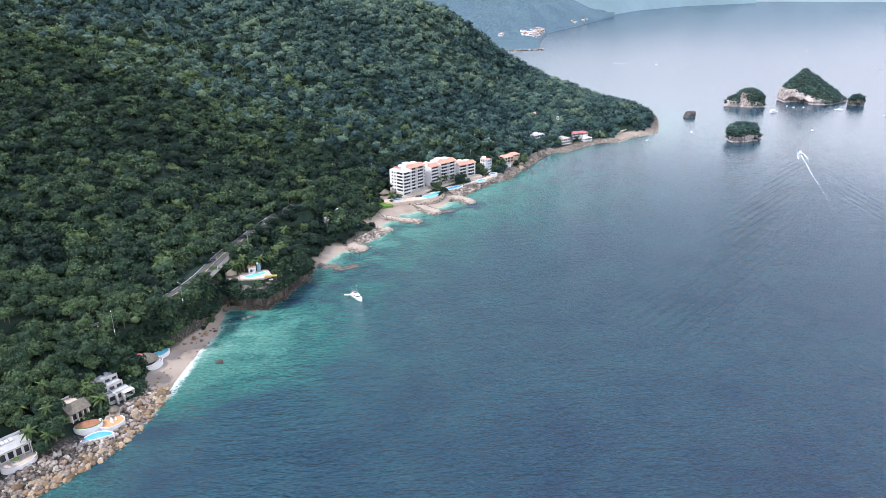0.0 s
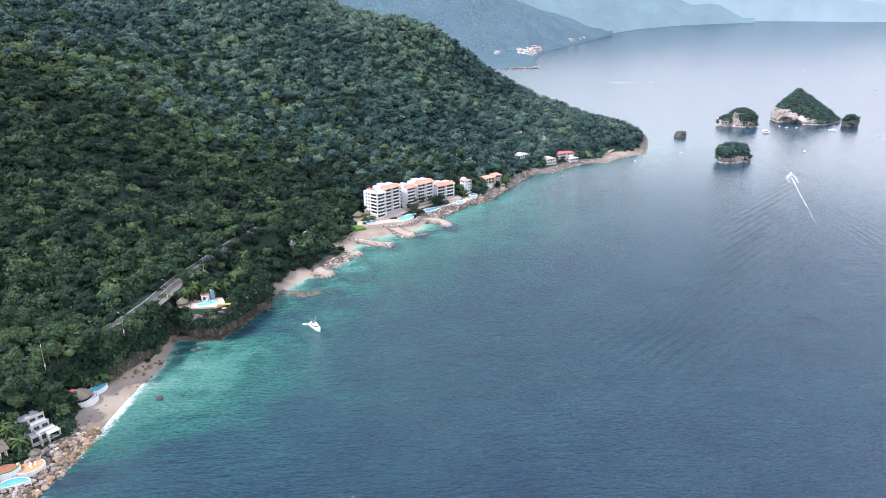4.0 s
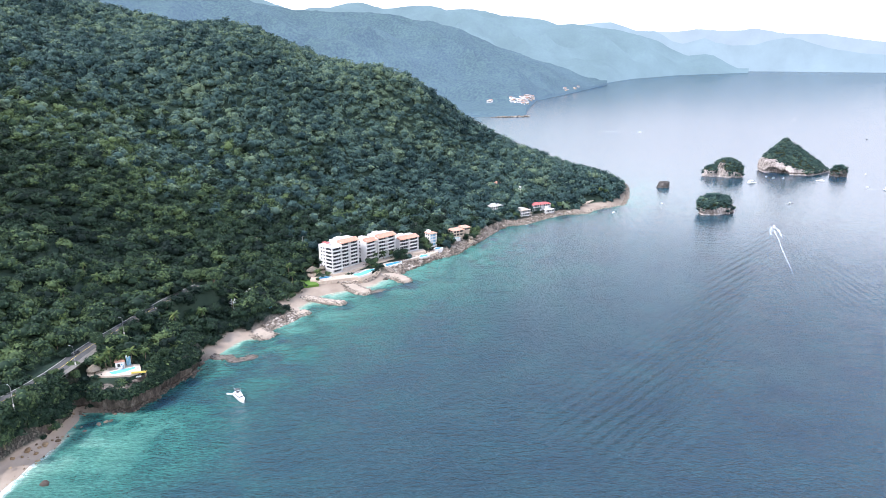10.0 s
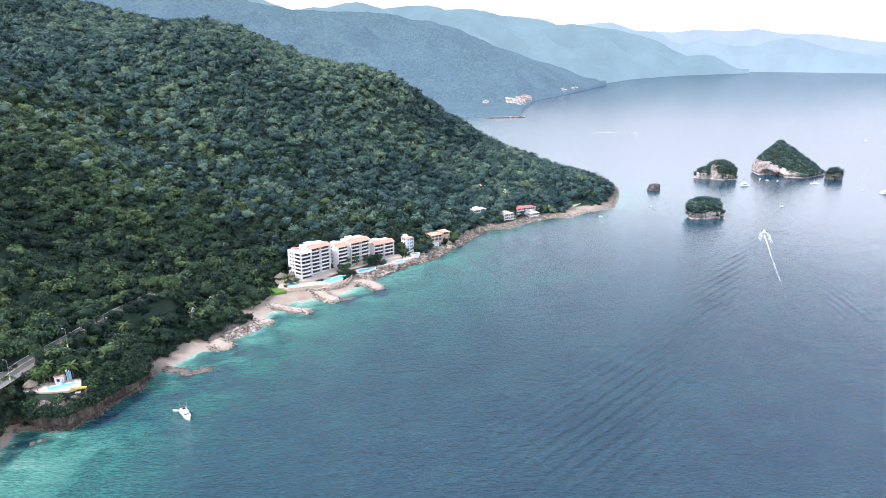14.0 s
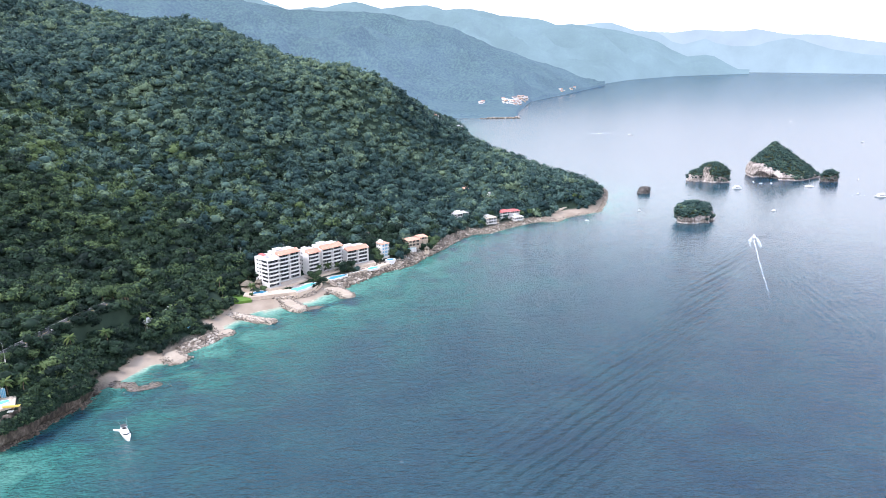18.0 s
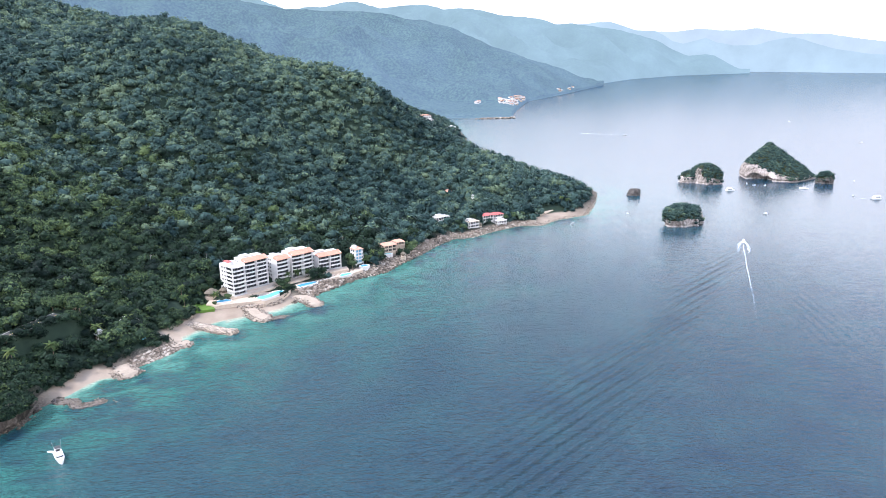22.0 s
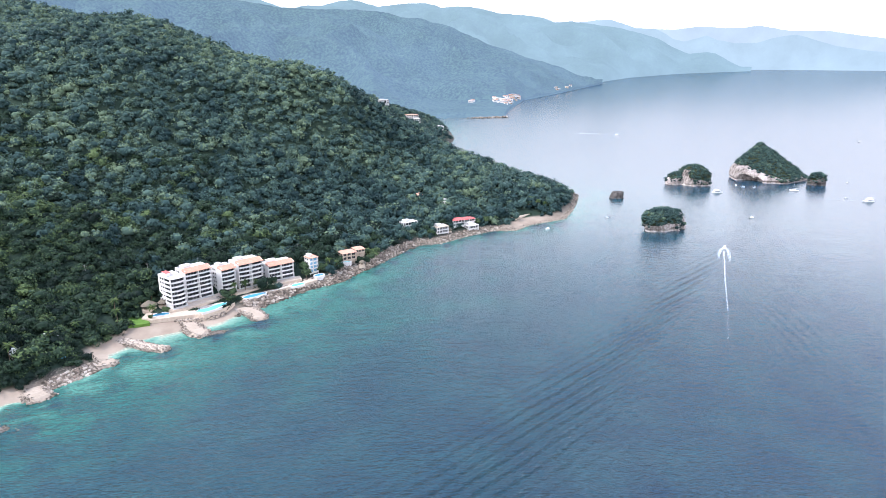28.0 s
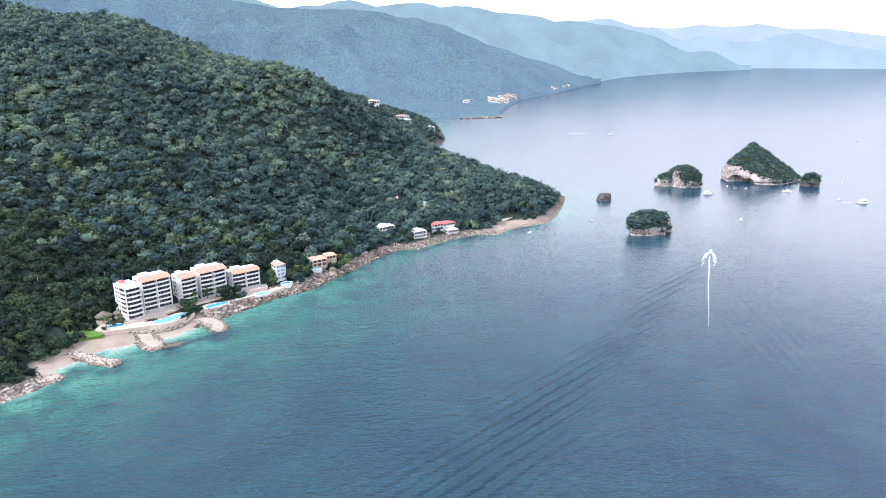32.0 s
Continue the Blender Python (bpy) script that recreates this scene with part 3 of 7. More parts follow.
def spaced(a, b, step, far, growth=1.22):
    """Even steps from a to b, then growing ones out to far on both sides."""
    mid = list(np.arange(a, b + step * 0.5, step))
    lo, hi, s = [], [], step
    v = a
    while v > far[0]:
        s *= growth
        v -= s
        lo.append(max(v, far[0]))
    v, s = mid[-1], step
    while v < far[1]:
        s *= growth
        v += s
        hi.append(min(v, far[1]))
    return np.array(lo[::-1] + mid + hi)


def grid_faces(nx, ny):
    i, j = np.meshgrid(np.arange(nx - 1), np.arange(ny - 1), indexing="ij")
    a = (i * ny + j).ravel()
    return np.stack([a, a + ny, a + ny + 1, a + 1], -1)


gx, gy = spaced(-200, 330, 3.0, (-1450, 335), 1.12), spaced(195, 1030, 3.0, (-150, 2055), 1.12)
X, Y = [v.ravel() for v in np.meshgrid(gx, gy, indexing="ij")]
Z, D_, WID, SAN, T_ = land_height(X, Y)
me = mesh_from("ground", np.stack([X, Y, Z], -1), grid_faces(len(gx), len(gy)), M_GROUND, True)
strand = np.clip(1.25 - T_ * 4.0, 0, 1) * (D_ > -12)
point_values(me, "sand", strand * np.clip(SAN * 1.3, 0, 1))
slope = np.hypot(*np.gradient(Z.reshape(len(gx), len(gy)), gx, gy)).ravel()
point_values(me, "stone", np.clip(strand * (1 - SAN) + np.clip((slope - 0.9) * 1.6, 0, 1) * (D_ < 24) * np.clip(1.6 - 2 * T_, 0, 1), 0, 1))
tagged(new("ground", me), "wooded coastal hillside falling to sand and rocky shore", "ground", "", "structure")

# ---- the sea ----
EYE = np.array((160.0, 148.0, 174.0))


def sea_level(x, y):
    """Flat water; the far bay lifts a little so that its edge stays at the true horizon."""
    d = np.hypot(x - EYE[0], y - EYE[1])
    return 61.0 * np.clip((d - 2200) / 2400, 0, 1.2) ** 2


sx, sy = spaced(-190, 340, 3.5, (-4800, 4800), 1.17), spaced(200, 1040, 3.5, (-4500, 4900), 1.17)
X, Y = [v.ravel() for v in np.meshgrid(sx, sy, indexing="ij")]
D2, WID, SAN = shore_info(X, Y)
off = np.maximum(-D2, 0)
# a wide sandy shelf in the southern cove, a narrow one along the northern strand
cove = np.exp(-((X + 105) / 42) ** 2 - ((Y - 340) / 42) ** 2)
reach = 26 + 50 * cove + 24 * np.exp(-((Y - 560) / 90) ** 2)
north = np.clip((Y - 640) / 120, 0, 1)
south = np.clip((300 - Y) / 60, 0, 1)
shal = 0.15 * np.exp(-off / 320) + (0.34 - 0.14 * north + 0.06 * cove) * np.exp(-off / reach) + 0.22 * np.exp(-off / 3.0) * SAN + 0.13 * cove * (off > 0) + 0.20 * np.exp(-off / 160) * (1 - 0.45 * north)
# first term paints the cliff's shade and dark reflection into the water colour
shal -= 0.35 * np.exp(-((X + 88) / 20) ** 2 - ((Y - 395) / 22) ** 2) + 0.12 * np.exp(-((X + 118) / 30) ** 2 - ((Y - 250) / 34) ** 2)
shal -= 0.34 * np.clip((fbm(X / 11 + 3, Y / 11, 4) - 0.52) * 7, 0, 1) * np.exp(-off / 34) * (off > 2.5)
shal -= 0.40 * np.clip((fbm(X / 6 + 9, Y / 6, 4) - 0.46) * 7, 0, 1) * np.exp(-((X + 113) / 20) ** 2 - ((Y - 364) / 9) ** 2) * (off > 1.5)
for rx, ry, rr in ((-13, 532, 9), (5, 556, 10), (32, 578, 11), (-49, 468, 11), (-60, 441, 16), (-36, 520, 10), (15, 566, 8)):
    shal -= 0.42 * np.clip(fbm(X / 5 + 2, Y / 5, 3) * 2.6 - 0.7, 0, 1) * np.exp(-((X - rx) ** 2 + (Y - ry) ** 2) / rr ** 2) * (off > 0)
shal *= 1 - 0.45 * south
shal += 0.20 * np.exp(-off / 15) * SAN * (Y > 430) * (Y < 620) + 0.10 * np.exp(-off / 60) * np.exp(-((Y - 540) / 90) ** 2)
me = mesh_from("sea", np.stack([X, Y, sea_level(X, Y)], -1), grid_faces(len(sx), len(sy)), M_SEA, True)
point_values(me, "shallow", np.clip(shal, 0, 1))
surf = (0.26 * np.exp(-((off - 0.5) / 2.6) ** 2) + 0.66 * np.exp(-((off - 1.5) / 12) ** 2)) * np.clip(0.42 * np.exp(-((Y - 295) / 45) ** 2) + 0.60, 0, 1.1)
point_values(me, "surf", surf * (Y < 1100))
# far off the waves are too small to see one by one
point_values(me, "unresolved", 0.07 * np.clip((np.hypot(X - 80, Y - 80) - 500) / 900, 0, 1) * np.clip((3000 - np.hypot(X - 80, Y - 80)) / 1200, 0, 1))
# wind chop off the open coast, smoother water in the bay
point_values(me, "chop", 0.03 + 0.78 / (1 + np.exp((np.hypot(X - 80, Y - 150) - 480) / 130)))


def line_glow(x0, y0, x1, y1, w0, w1):
    t = np.clip(((X - x0) * (x1 - x0) + (Y - y0) * (y1 - y0)) / ((x1 - x0) ** 2 + (y1 - y0) ** 2), 0, 1)
    d = np.hypot(X - x0 - t * (x1 - x0), Y - y0 - t * (y1 - y0))
    return np.exp(-(d / (w0 + (w1 - w0) * t)) ** 2)


point_values(me, "wake_waves", (1.8 + 1.2 * np.clip((Y - 350) / 400, 0, 1)) * line_glow(408, 760, 150, 360, 5, 34))
point_values(me, "wake_waves_east", 0.9 * line_glow(414, 760, 372, 540, 5, 26))
tagged(new("sea", me), "rippled blue sea turning turquoise along the shore", "water", "", "structure")


# ---- far ranges across the bay ----
def far_range(name, crest, mat, label, dist, foot=None, foot_dist=None, rough=1.0, power=0.9, fineness=1):
    """A wooded range from its crest line: bearing and height in degrees as seen from the middle of the bay."""
    cr = np.array(crest, float)
    n = 320 * fineness
    b = np.linspace(cr[0, 0], cr[-1, 0], n)
    e = np.interp(b, cr[:, 0], cr[:, 1])
    dc = np.interp(b, *dist)
    ft = foot_dist if foot_dist else ((b[0], b[-1]), (dist[1][0] - 500, dist[1][-1] - 500))
    df = np.minimum(np.interp(b, *ft), dc - 30)
    rows = 40 * fineness
    V = np.empty((n, rows, 3))
    for k in range(rows):
        s = k / (rows - 1)
        d = df + (dc - df) * s if s <= 1 else dc
        x, y = EYE[0] + d * np.sin(np.radians(b)), EYE[1] + d * np.cos(np.radians(b))
        zc = EYE[2] + dc * np.tan(np.radians(e))
        z0 = sea_level(x, y) - 2
        shape = s ** power
        spur = 1 - 2 * np.abs(fbm(x / 520 + y / 900 + 3, y / 620 - x / 1100 + 7, 4) - 0.5)   # spurs and valleys
        gully = (spur - 0.80) * (zc - z0) * 1.05 * math.sin(math.pi * min(s, 1.0)) ** 0.8
        fine = (fbm(x / 70, y / 70, 4) - 0.5) * 20 * rough * min(1, s * 5) + 9 * min(1, s * 22)
        z = np.maximum(z0 + (zc - z0) * shape + gully + fine, z0 + 9 * min(1, s * 22) + 30 * min(s, 0.4))
        V[:, k] = np.stack([x, y, z], -1)
    me = mesh_from(name, V.reshape(-1, 3), grid_faces(n, rows), mat, True)
    return tagged(new(name, me), label, "mountains", "", "structure")


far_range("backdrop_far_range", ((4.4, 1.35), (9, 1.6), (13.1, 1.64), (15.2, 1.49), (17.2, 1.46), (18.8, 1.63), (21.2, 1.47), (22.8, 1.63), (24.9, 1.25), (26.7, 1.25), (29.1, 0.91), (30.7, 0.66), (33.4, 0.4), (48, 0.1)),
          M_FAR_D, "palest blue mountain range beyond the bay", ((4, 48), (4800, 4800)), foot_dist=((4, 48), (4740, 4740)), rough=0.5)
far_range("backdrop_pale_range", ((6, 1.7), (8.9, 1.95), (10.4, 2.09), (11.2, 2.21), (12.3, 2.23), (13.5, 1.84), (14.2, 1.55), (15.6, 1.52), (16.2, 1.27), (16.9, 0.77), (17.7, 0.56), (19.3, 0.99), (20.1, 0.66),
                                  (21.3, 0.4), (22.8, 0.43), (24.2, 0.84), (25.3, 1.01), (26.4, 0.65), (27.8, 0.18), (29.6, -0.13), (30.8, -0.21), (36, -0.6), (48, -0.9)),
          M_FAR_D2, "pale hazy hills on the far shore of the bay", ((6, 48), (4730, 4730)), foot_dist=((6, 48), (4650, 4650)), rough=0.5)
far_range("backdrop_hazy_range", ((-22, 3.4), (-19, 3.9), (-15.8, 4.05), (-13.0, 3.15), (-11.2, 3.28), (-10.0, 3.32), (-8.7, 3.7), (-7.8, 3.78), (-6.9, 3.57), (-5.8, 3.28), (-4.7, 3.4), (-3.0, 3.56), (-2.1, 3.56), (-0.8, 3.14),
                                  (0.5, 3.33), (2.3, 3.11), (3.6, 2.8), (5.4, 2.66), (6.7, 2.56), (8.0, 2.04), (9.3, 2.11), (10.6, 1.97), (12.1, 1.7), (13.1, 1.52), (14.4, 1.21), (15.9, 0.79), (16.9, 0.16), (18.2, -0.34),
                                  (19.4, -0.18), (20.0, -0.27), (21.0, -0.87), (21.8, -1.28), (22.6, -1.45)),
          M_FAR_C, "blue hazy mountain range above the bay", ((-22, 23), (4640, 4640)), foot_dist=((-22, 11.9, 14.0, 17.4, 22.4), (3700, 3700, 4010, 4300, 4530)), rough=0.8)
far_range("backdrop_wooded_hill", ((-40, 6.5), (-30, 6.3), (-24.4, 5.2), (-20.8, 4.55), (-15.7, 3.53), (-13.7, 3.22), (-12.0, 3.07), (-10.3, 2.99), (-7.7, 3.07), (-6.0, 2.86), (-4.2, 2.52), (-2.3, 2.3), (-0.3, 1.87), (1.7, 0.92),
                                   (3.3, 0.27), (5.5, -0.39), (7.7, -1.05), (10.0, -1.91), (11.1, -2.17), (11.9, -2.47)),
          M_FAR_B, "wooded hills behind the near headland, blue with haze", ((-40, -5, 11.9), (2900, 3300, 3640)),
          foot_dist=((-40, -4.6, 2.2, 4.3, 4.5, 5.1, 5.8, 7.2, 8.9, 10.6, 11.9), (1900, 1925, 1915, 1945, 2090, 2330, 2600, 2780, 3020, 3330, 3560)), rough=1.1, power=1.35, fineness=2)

def along_shore(i0, i1, n, seed, lo, hi):
    """Points beside the waterline between two of its corners: metres inland from lo to hi."""
    rs = np.random.RandomState(seed)
    seg = SHORE[i0:i1 + 1]
    ln = np.hypot(*np.diff(seg[:, :2], axis=0).T)
    cum = np.concatenate([[0], np.cumsum(ln)])
    out = []
    for i in range(n):
        s = rs.rand() * cum[-1]
        k = min(np.searchsorted(cum, s, side="right") - 1, len(ln) - 1)
        d = (seg[k + 1, :2] - seg[k, :2]) / ln[k]
        p = seg[k, :2] + d * (s - cum[k])
        o = lo + (hi - lo) * rs.rand()
        out.append((p[0] - d[1] * o, p[1] + d[0] * o, o))
    return np.array(out)


# ---- crowns ----
def tuft_cloud(rs, lobes, count, leaf):
    """Leaf sprays over a few overlapping rounded lobes."""
    V, F = [], []
    w = np.array([l[3] ** 2 for l in lobes])
    for i in range(count):
        cx, cy, cz, r = lobes[rs.choice(len(lobes), p=w / w.sum())]
        while True:
            nrm = rs.normal(size=3)
            nrm /= np.linalg.norm(nrm)
            if nrm[2] > -0.35:
                break
        p = np.array((cx, cy, cz)) + nrm * r * (0.86 + 0.24 * rs.rand()) * np.array((1, 1, 0.8))
        q = nrm + rs.normal(size=3) * 0.42 + (0, 0, 0.2)
        q /= np.linalg.norm(q)
        a = np.cross(q, rs.normal(size=3))
        a /= np.linalg.norm(a)
        b = np.cross(q, a)
        s = leaf * (0.6 + 0.8 * rs.rand())
        k = len(V)
        V += [p - a * s - b * s * 0.7, p + a * s * 1.1 - b * s * (0.6 - 0.8 * rs.rand()), p - a * s * (0.5 - rs.rand()) + b * s * 1.1]
        F.append((k, k + 1, k + 2))
    return np.array(V), np.array(F)


def crown_lobes(rs, r, h):
    out = [(0, 0, h * 0.45, r * 0.62)]
    for i in range(5 + rs.randint(3)):
        a, d = rs.rand() * math.tau, r * (0.35 + 0.35 * rs.rand())
        out.append((d * math.cos(a), d * math.sin(a), h * (0.22 + 0.5 * rs.rand()), r * (0.30 + 0.2 * rs.rand())))
    return out


def core_mesh(lobes, shrink=0.86):
    """Rough inner lumps that close the crown."""
    bm = bmesh.new()
    for cx, cy, cz, r in lobes[:4]:
        made = bmesh.ops.create_icosphere(bm, subdivisions=1, radius=r * shrink)["verts"]
        for v in made:
            v.co = Vector((v.co.x + cx, v.co.y + cy, v.co.z * 0.78 + cz))
    bmesh.ops.triangulate(bm, faces=bm.faces)
    V = np.array([v.co[:] for v in bm.verts])
    bm.verts.index_update()
    F = np.array([[v.index for v in f.verts] for f in bm.faces])
    bm.free()
    return V, np.hstack([F, F[:, 2:3]])


def clump_cloud(rs, lobes, count, size):
    """Small rounded leaf clumps, each a bent lump of eight faces, over the lobes of a crown."""
    V, F = [], []
    w = np.array([q[3] ** 2 for q in lobes])
    tip = np.array(((1, 0, 0), (0, 1, 0), (-1, 0, 0), (0, -1, 0), (0, 0, 1), (0, 0, -1)), float)
    face = np.array(((0, 1, 4), (1, 2, 4), (2, 3, 4), (3, 0, 4), (1, 0, 5), (2, 1, 5), (3, 2, 5), (0, 3, 5)))
    for i in range(count):
        cx, cy, cz, r = lobes[rs.choice(len(lobes), p=w / w.sum())]
        nrm = rs.normal(size=3)
        nrm[2] = abs(nrm[2]) - 0.25 * np.linalg.norm(nrm)
        nrm /= np.linalg.norm(nrm)
        p = np.array((cx, cy, cz)) + nrm * r * (0.72 + 0.28 * rs.rand()) * np.array((1, 1, 0.85))
        a = rs.rand() * math.tau
        c, s = math.cos(a), math.sin(a)
        q = tip * (0.75 + 0.5 * rs.rand(6, 1)) + rs.normal(size=(6, 3)) * 0.16
        q = np.stack([q[:, 0] * c - q[:, 1] * s, q[:, 0] * s + q[:, 1] * c, q[:, 2] * 0.72], -1)
        F.append(face + len(V) * 6)
        V.append(p + q * size * (0.7 + 0.6 * rs.rand()))
    return np.vstack(V), np.vstack(F)


def crown_template(seed, r, h, clumps, size, count, leaf, cores=4):
    rs = np.random.RandomState(seed)
    lobes = crown_lobes(rs, r, h)
    V, F = tuft_cloud(rs, lobes, count, leaf)
    C, G = core_mesh(lobes[:cores])
    if not clumps:
        return V, F, C, G[:, :3]
    A, B = clump_cloud(rs, lobes, clumps, size)
    return np.vstack([A, V]), np.vstack([B, F + len(A)]), C, G[:, :3]


def forest(name, spots, templates, mat, label, seed):
    """One mesh of many crowns: spots are x, y, z, scale, tone."""
    rs = np.random.RandomState(seed)
    VS, FS, TS, k = [], [], [], 0
    pick = rs.randint(len(templates), size=len(spots))
    turn = rs.rand(len(spots)) * math.tau
    for t, (V, F, C, G) in enumerate(templates):
        m = np.where(pick == t)[0]
        if not len(m):
            continue
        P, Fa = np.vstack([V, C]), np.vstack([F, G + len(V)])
        # inner lumps get a darker tone, painting the shade inside each crown
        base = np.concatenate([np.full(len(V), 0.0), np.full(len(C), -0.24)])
        c, s, sc = np.cos(turn[m])[:, None], np.sin(turn[m])[:, None], spots[m, 3][:, None]
        wide = (0.85 + 0.35 * rs.rand(len(m)))[:, None]
        x = (P[:, 0] * c - P[:, 1] * s) * sc * wide + spots[m, 0][:, None]
        y = (P[:, 0] * s + P[:, 1] * c) * sc * wide + spots[m, 1][:, None]
        z = P[:, 2] * sc + spots[m, 2][:, None]
        VS.append(np.stack([x, y, z], -1).reshape(-1, 3))
        FS.append((Fa[None] + (np.arange(len(m)) * len(P))[:, None, None] + k).reshape(-1, 3))
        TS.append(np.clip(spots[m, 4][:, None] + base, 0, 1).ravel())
        k += len(m) * len(P)
    me = mesh_from(name, np.vstack(VS), np.vstack(FS), mat, True)
    point_values(me, "tone", np.concatenate(TS))
    return tagged(new(name, me), label, "forest", "", "stuff")


MID_CROWNS = [crown_template(20 + i, 5.6, 9.2, 2, 0.9, 200, 0.50, 3) for i in range(12)]
FAR_CROWNS = [crown_template(40 + i, 5.5, 10.5, 0, 1.0, 96, 0.62, 2) for i in range(14)]

# clearings: x, y, radius kept free of trees
CLEAR = ((-150, 247, 10), (-142, 258, 9), (-159, 260, 6), (-149, 308, 8), (-143, 317, 8), (-152, 280, 9), (-146, 272, 8), (-143, 265, 6), (-140, 296, 8), (-141, 303, 9), (-138, 289, 7), (-172, 230, 11), (-166, 222, 9), (-154, 252, 8), (-118, 389, 9), (-107, 392, 10), (-126, 388, 6), (-114, 384, 7), (-103, 386, 6), (-36, 570, 12), (-20, 582, 10), (-50, 572, 8),
         (-28, 597, 12), (-18, 612, 14), (-8, 625, 12), (6, 636, 14), (18, 650, 14), (34, 656, 14), (52, 668, 9), (-45, 585, 12), (-30, 580, 10), (-10, 600, 12), (10, 622, 12),
         (74, 692, 9), (-62, 562, 9), (160, 800, 14), (180, 818, 14), (238, 874, 12), (250, 886, 8), (76, 1645, 24), (84, 1635, 18), (15, 1645, 20), (134, 1642, 14))
def tree_spots(x0, x1, y0, y1, step, seed, edge=0.0):
    rs = np.random.RandomState(seed)
    x, y = [v.ravel() for v in np.meshgrid(np.arange(x0, x1, step), np.arange(y0, y1, step), indexing="ij")]
    x = x + (rs.rand(len(x)) - 0.5) * step * 1.1
    y = y + (rs.rand(len(x)) - 0.5) * step * 1.1
    z, d, wid, san, t = land_height(x, y)
    keep = (d > wid + edge) & (z > 2.0)
    for cx, cy, r in CLEAR:
        keep &= np.hypot(x - cx, y - cy) > r
    keep &= road_distance(x, y) > 5.6 + 1.2 * ((x > -158) & (y > 300) & (y < 440))
    keep &= y < np.interp(x, (-620, -330, -132, -6, 100, 200, 300), (1120, 1130, 1075, 1080, 1095, 1095, 1060)) + 900 * (y > 1140)
    # nothing outside what the bay looks on to
    keep &= (x > -0.62 * (y - 10) - 60) & (y > 205)
    x, y, z, d = x[keep], y[keep], z[keep], d[keep]
    # tone also rises with height, painting haze over the upper slopes
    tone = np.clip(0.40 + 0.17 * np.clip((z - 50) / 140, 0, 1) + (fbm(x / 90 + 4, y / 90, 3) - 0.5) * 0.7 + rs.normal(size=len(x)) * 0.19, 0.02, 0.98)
    sc = (0.66 + 0.85 * rs.rand(len(x)) ** 2.0) * np.clip(0.6 + d / 45, 0.6, 1.0)
    return np.stack([x, y, z - 1.5, sc, tone], -1)


near = tree_spots(-420, 330, 345, 640, 6.1, 3)
high = tree_spots(-560, 330, 640, 1140, 6.1, 4)
back = tree_spots(-300, 170, 1142, 2000, 12.0, 6)
back[:, 3] *= 1.1
high[:, 2] -= 1.4
high[:, 3] *= 1.16


def in_sight(spots, lift=14.0):
    """Which trees rise above the slopes between them and the bay."""
    seen = np.zeros(len(spots), bool)
    for eye in ((0.0, 0.0, 181.0), (90.0, 84.0, 177.0), tuple(EYE)):
        clear = np.ones(len(spots), bool)
        for f in (0.6, 0.72, 0.8, 0.85, 0.89, 0.92, 0.945, 0.965, 0.98):
            x, y = [eye[i] + (spots[:, i] - eye[i]) * f for i in (0, 1)]
            clear &= land_height(x, y)[0] < eye[2] + (spots[:, 2] + lift - eye[2]) * f
        seen |= clear
    return spots[seen]


high, back = in_sight(high), in_sight(back)


# bushes that hang over the cliffs and fringe the strand
def bush_spots(n, i0, i1, lo, hi, seed, size):
    rs = np.random.RandomState(seed)
    p = along_shore(i0, i1, n, seed, lo, hi)
    z, d, wid, san, t = land_height(p[:, 0], p[:, 1])
    keep = (t > 0.30) & (road_distance(p[:, 0], p[:, 1]) > 6.5) & ((z > 9.5) | (p[:, 1] < 318) | (p[:, 1] > 440))
    for cx, cy, r in CLEAR:
        keep &= np.hypot(p[:, 0] - cx, p[:, 1] - cy) > r * 0.8
    p, z = p[keep], z[keep]
    return np.stack([p[:, 0], p[:, 1], z - 0.6, size * (0.6 + 0.8 * rs.rand(len(p))), np.clip(0.4 + rs.normal(size=len(p)) * 0.18, 0, 1)], -1)


def cliff_bushes(n, i0, i1, seed, size):
    """Bushes on the steep face above the strand, none on its bare foot."""
    rs = np.random.RandomState(seed)
    p = along_shore(i0, i1, n, seed, 0, 1)
    q = along_shore(i0, i1, n, seed, 1, 2) - p
    w = shore_info(p[:, 0], p[:, 1])[1]
    o = w - 0.5 + rs.rand(len(p)) * 6.5
    x, y = p[:, 0] + q[:, 0] * o, p[:, 1] + q[:, 1] * o
    z, d, wid, san, t = land_height(x, y)
    keep = (z > 1.2 + 2.6 * fbm(x / 14, y / 14, 3) + 8.0 * ((y > 318) & (d < wid + 7))) & ((z < 12.6) | (np.hypot(x + 114, y - 388) > 19)) & ((road_distance(x, y) > 6.8) | (z < 22.5))
    for cx, cy, r in CLEAR:
        keep &= np.hypot(x - cx, y - cy) > r * 0.8
    return np.stack([x, y, z - 0.8, size * (0.5 + 0.9 * rs.rand(len(x))), np.clip(0.38 + rs.normal(size=len(x)) * 0.16, 0, 1)], -1)[keep]


BUSH_CROWNS = [crown_template(80 + i, 2.3, 2.6, 1, 0.8, 40, 0.42, 1) for i in range(6)]
rs = np.random.RandomState(19)
bx, by = -137 + 55 * rs.rand(900), 372 + 76 * rs.rand(900)
bz, bd, bw_, bs_, bt = land_height(bx, by)
ok = (bd > 4.2) & (bz > 10.5) & ((bz < 12.8) | (np.hypot(bx + 114, by - 388) > 17)) & (road_distance(bx, by) > 6.6)
for cx, cy, r in CLEAR:
    ok &= np.hypot(bx - cx, by - cy) > r * 0.9
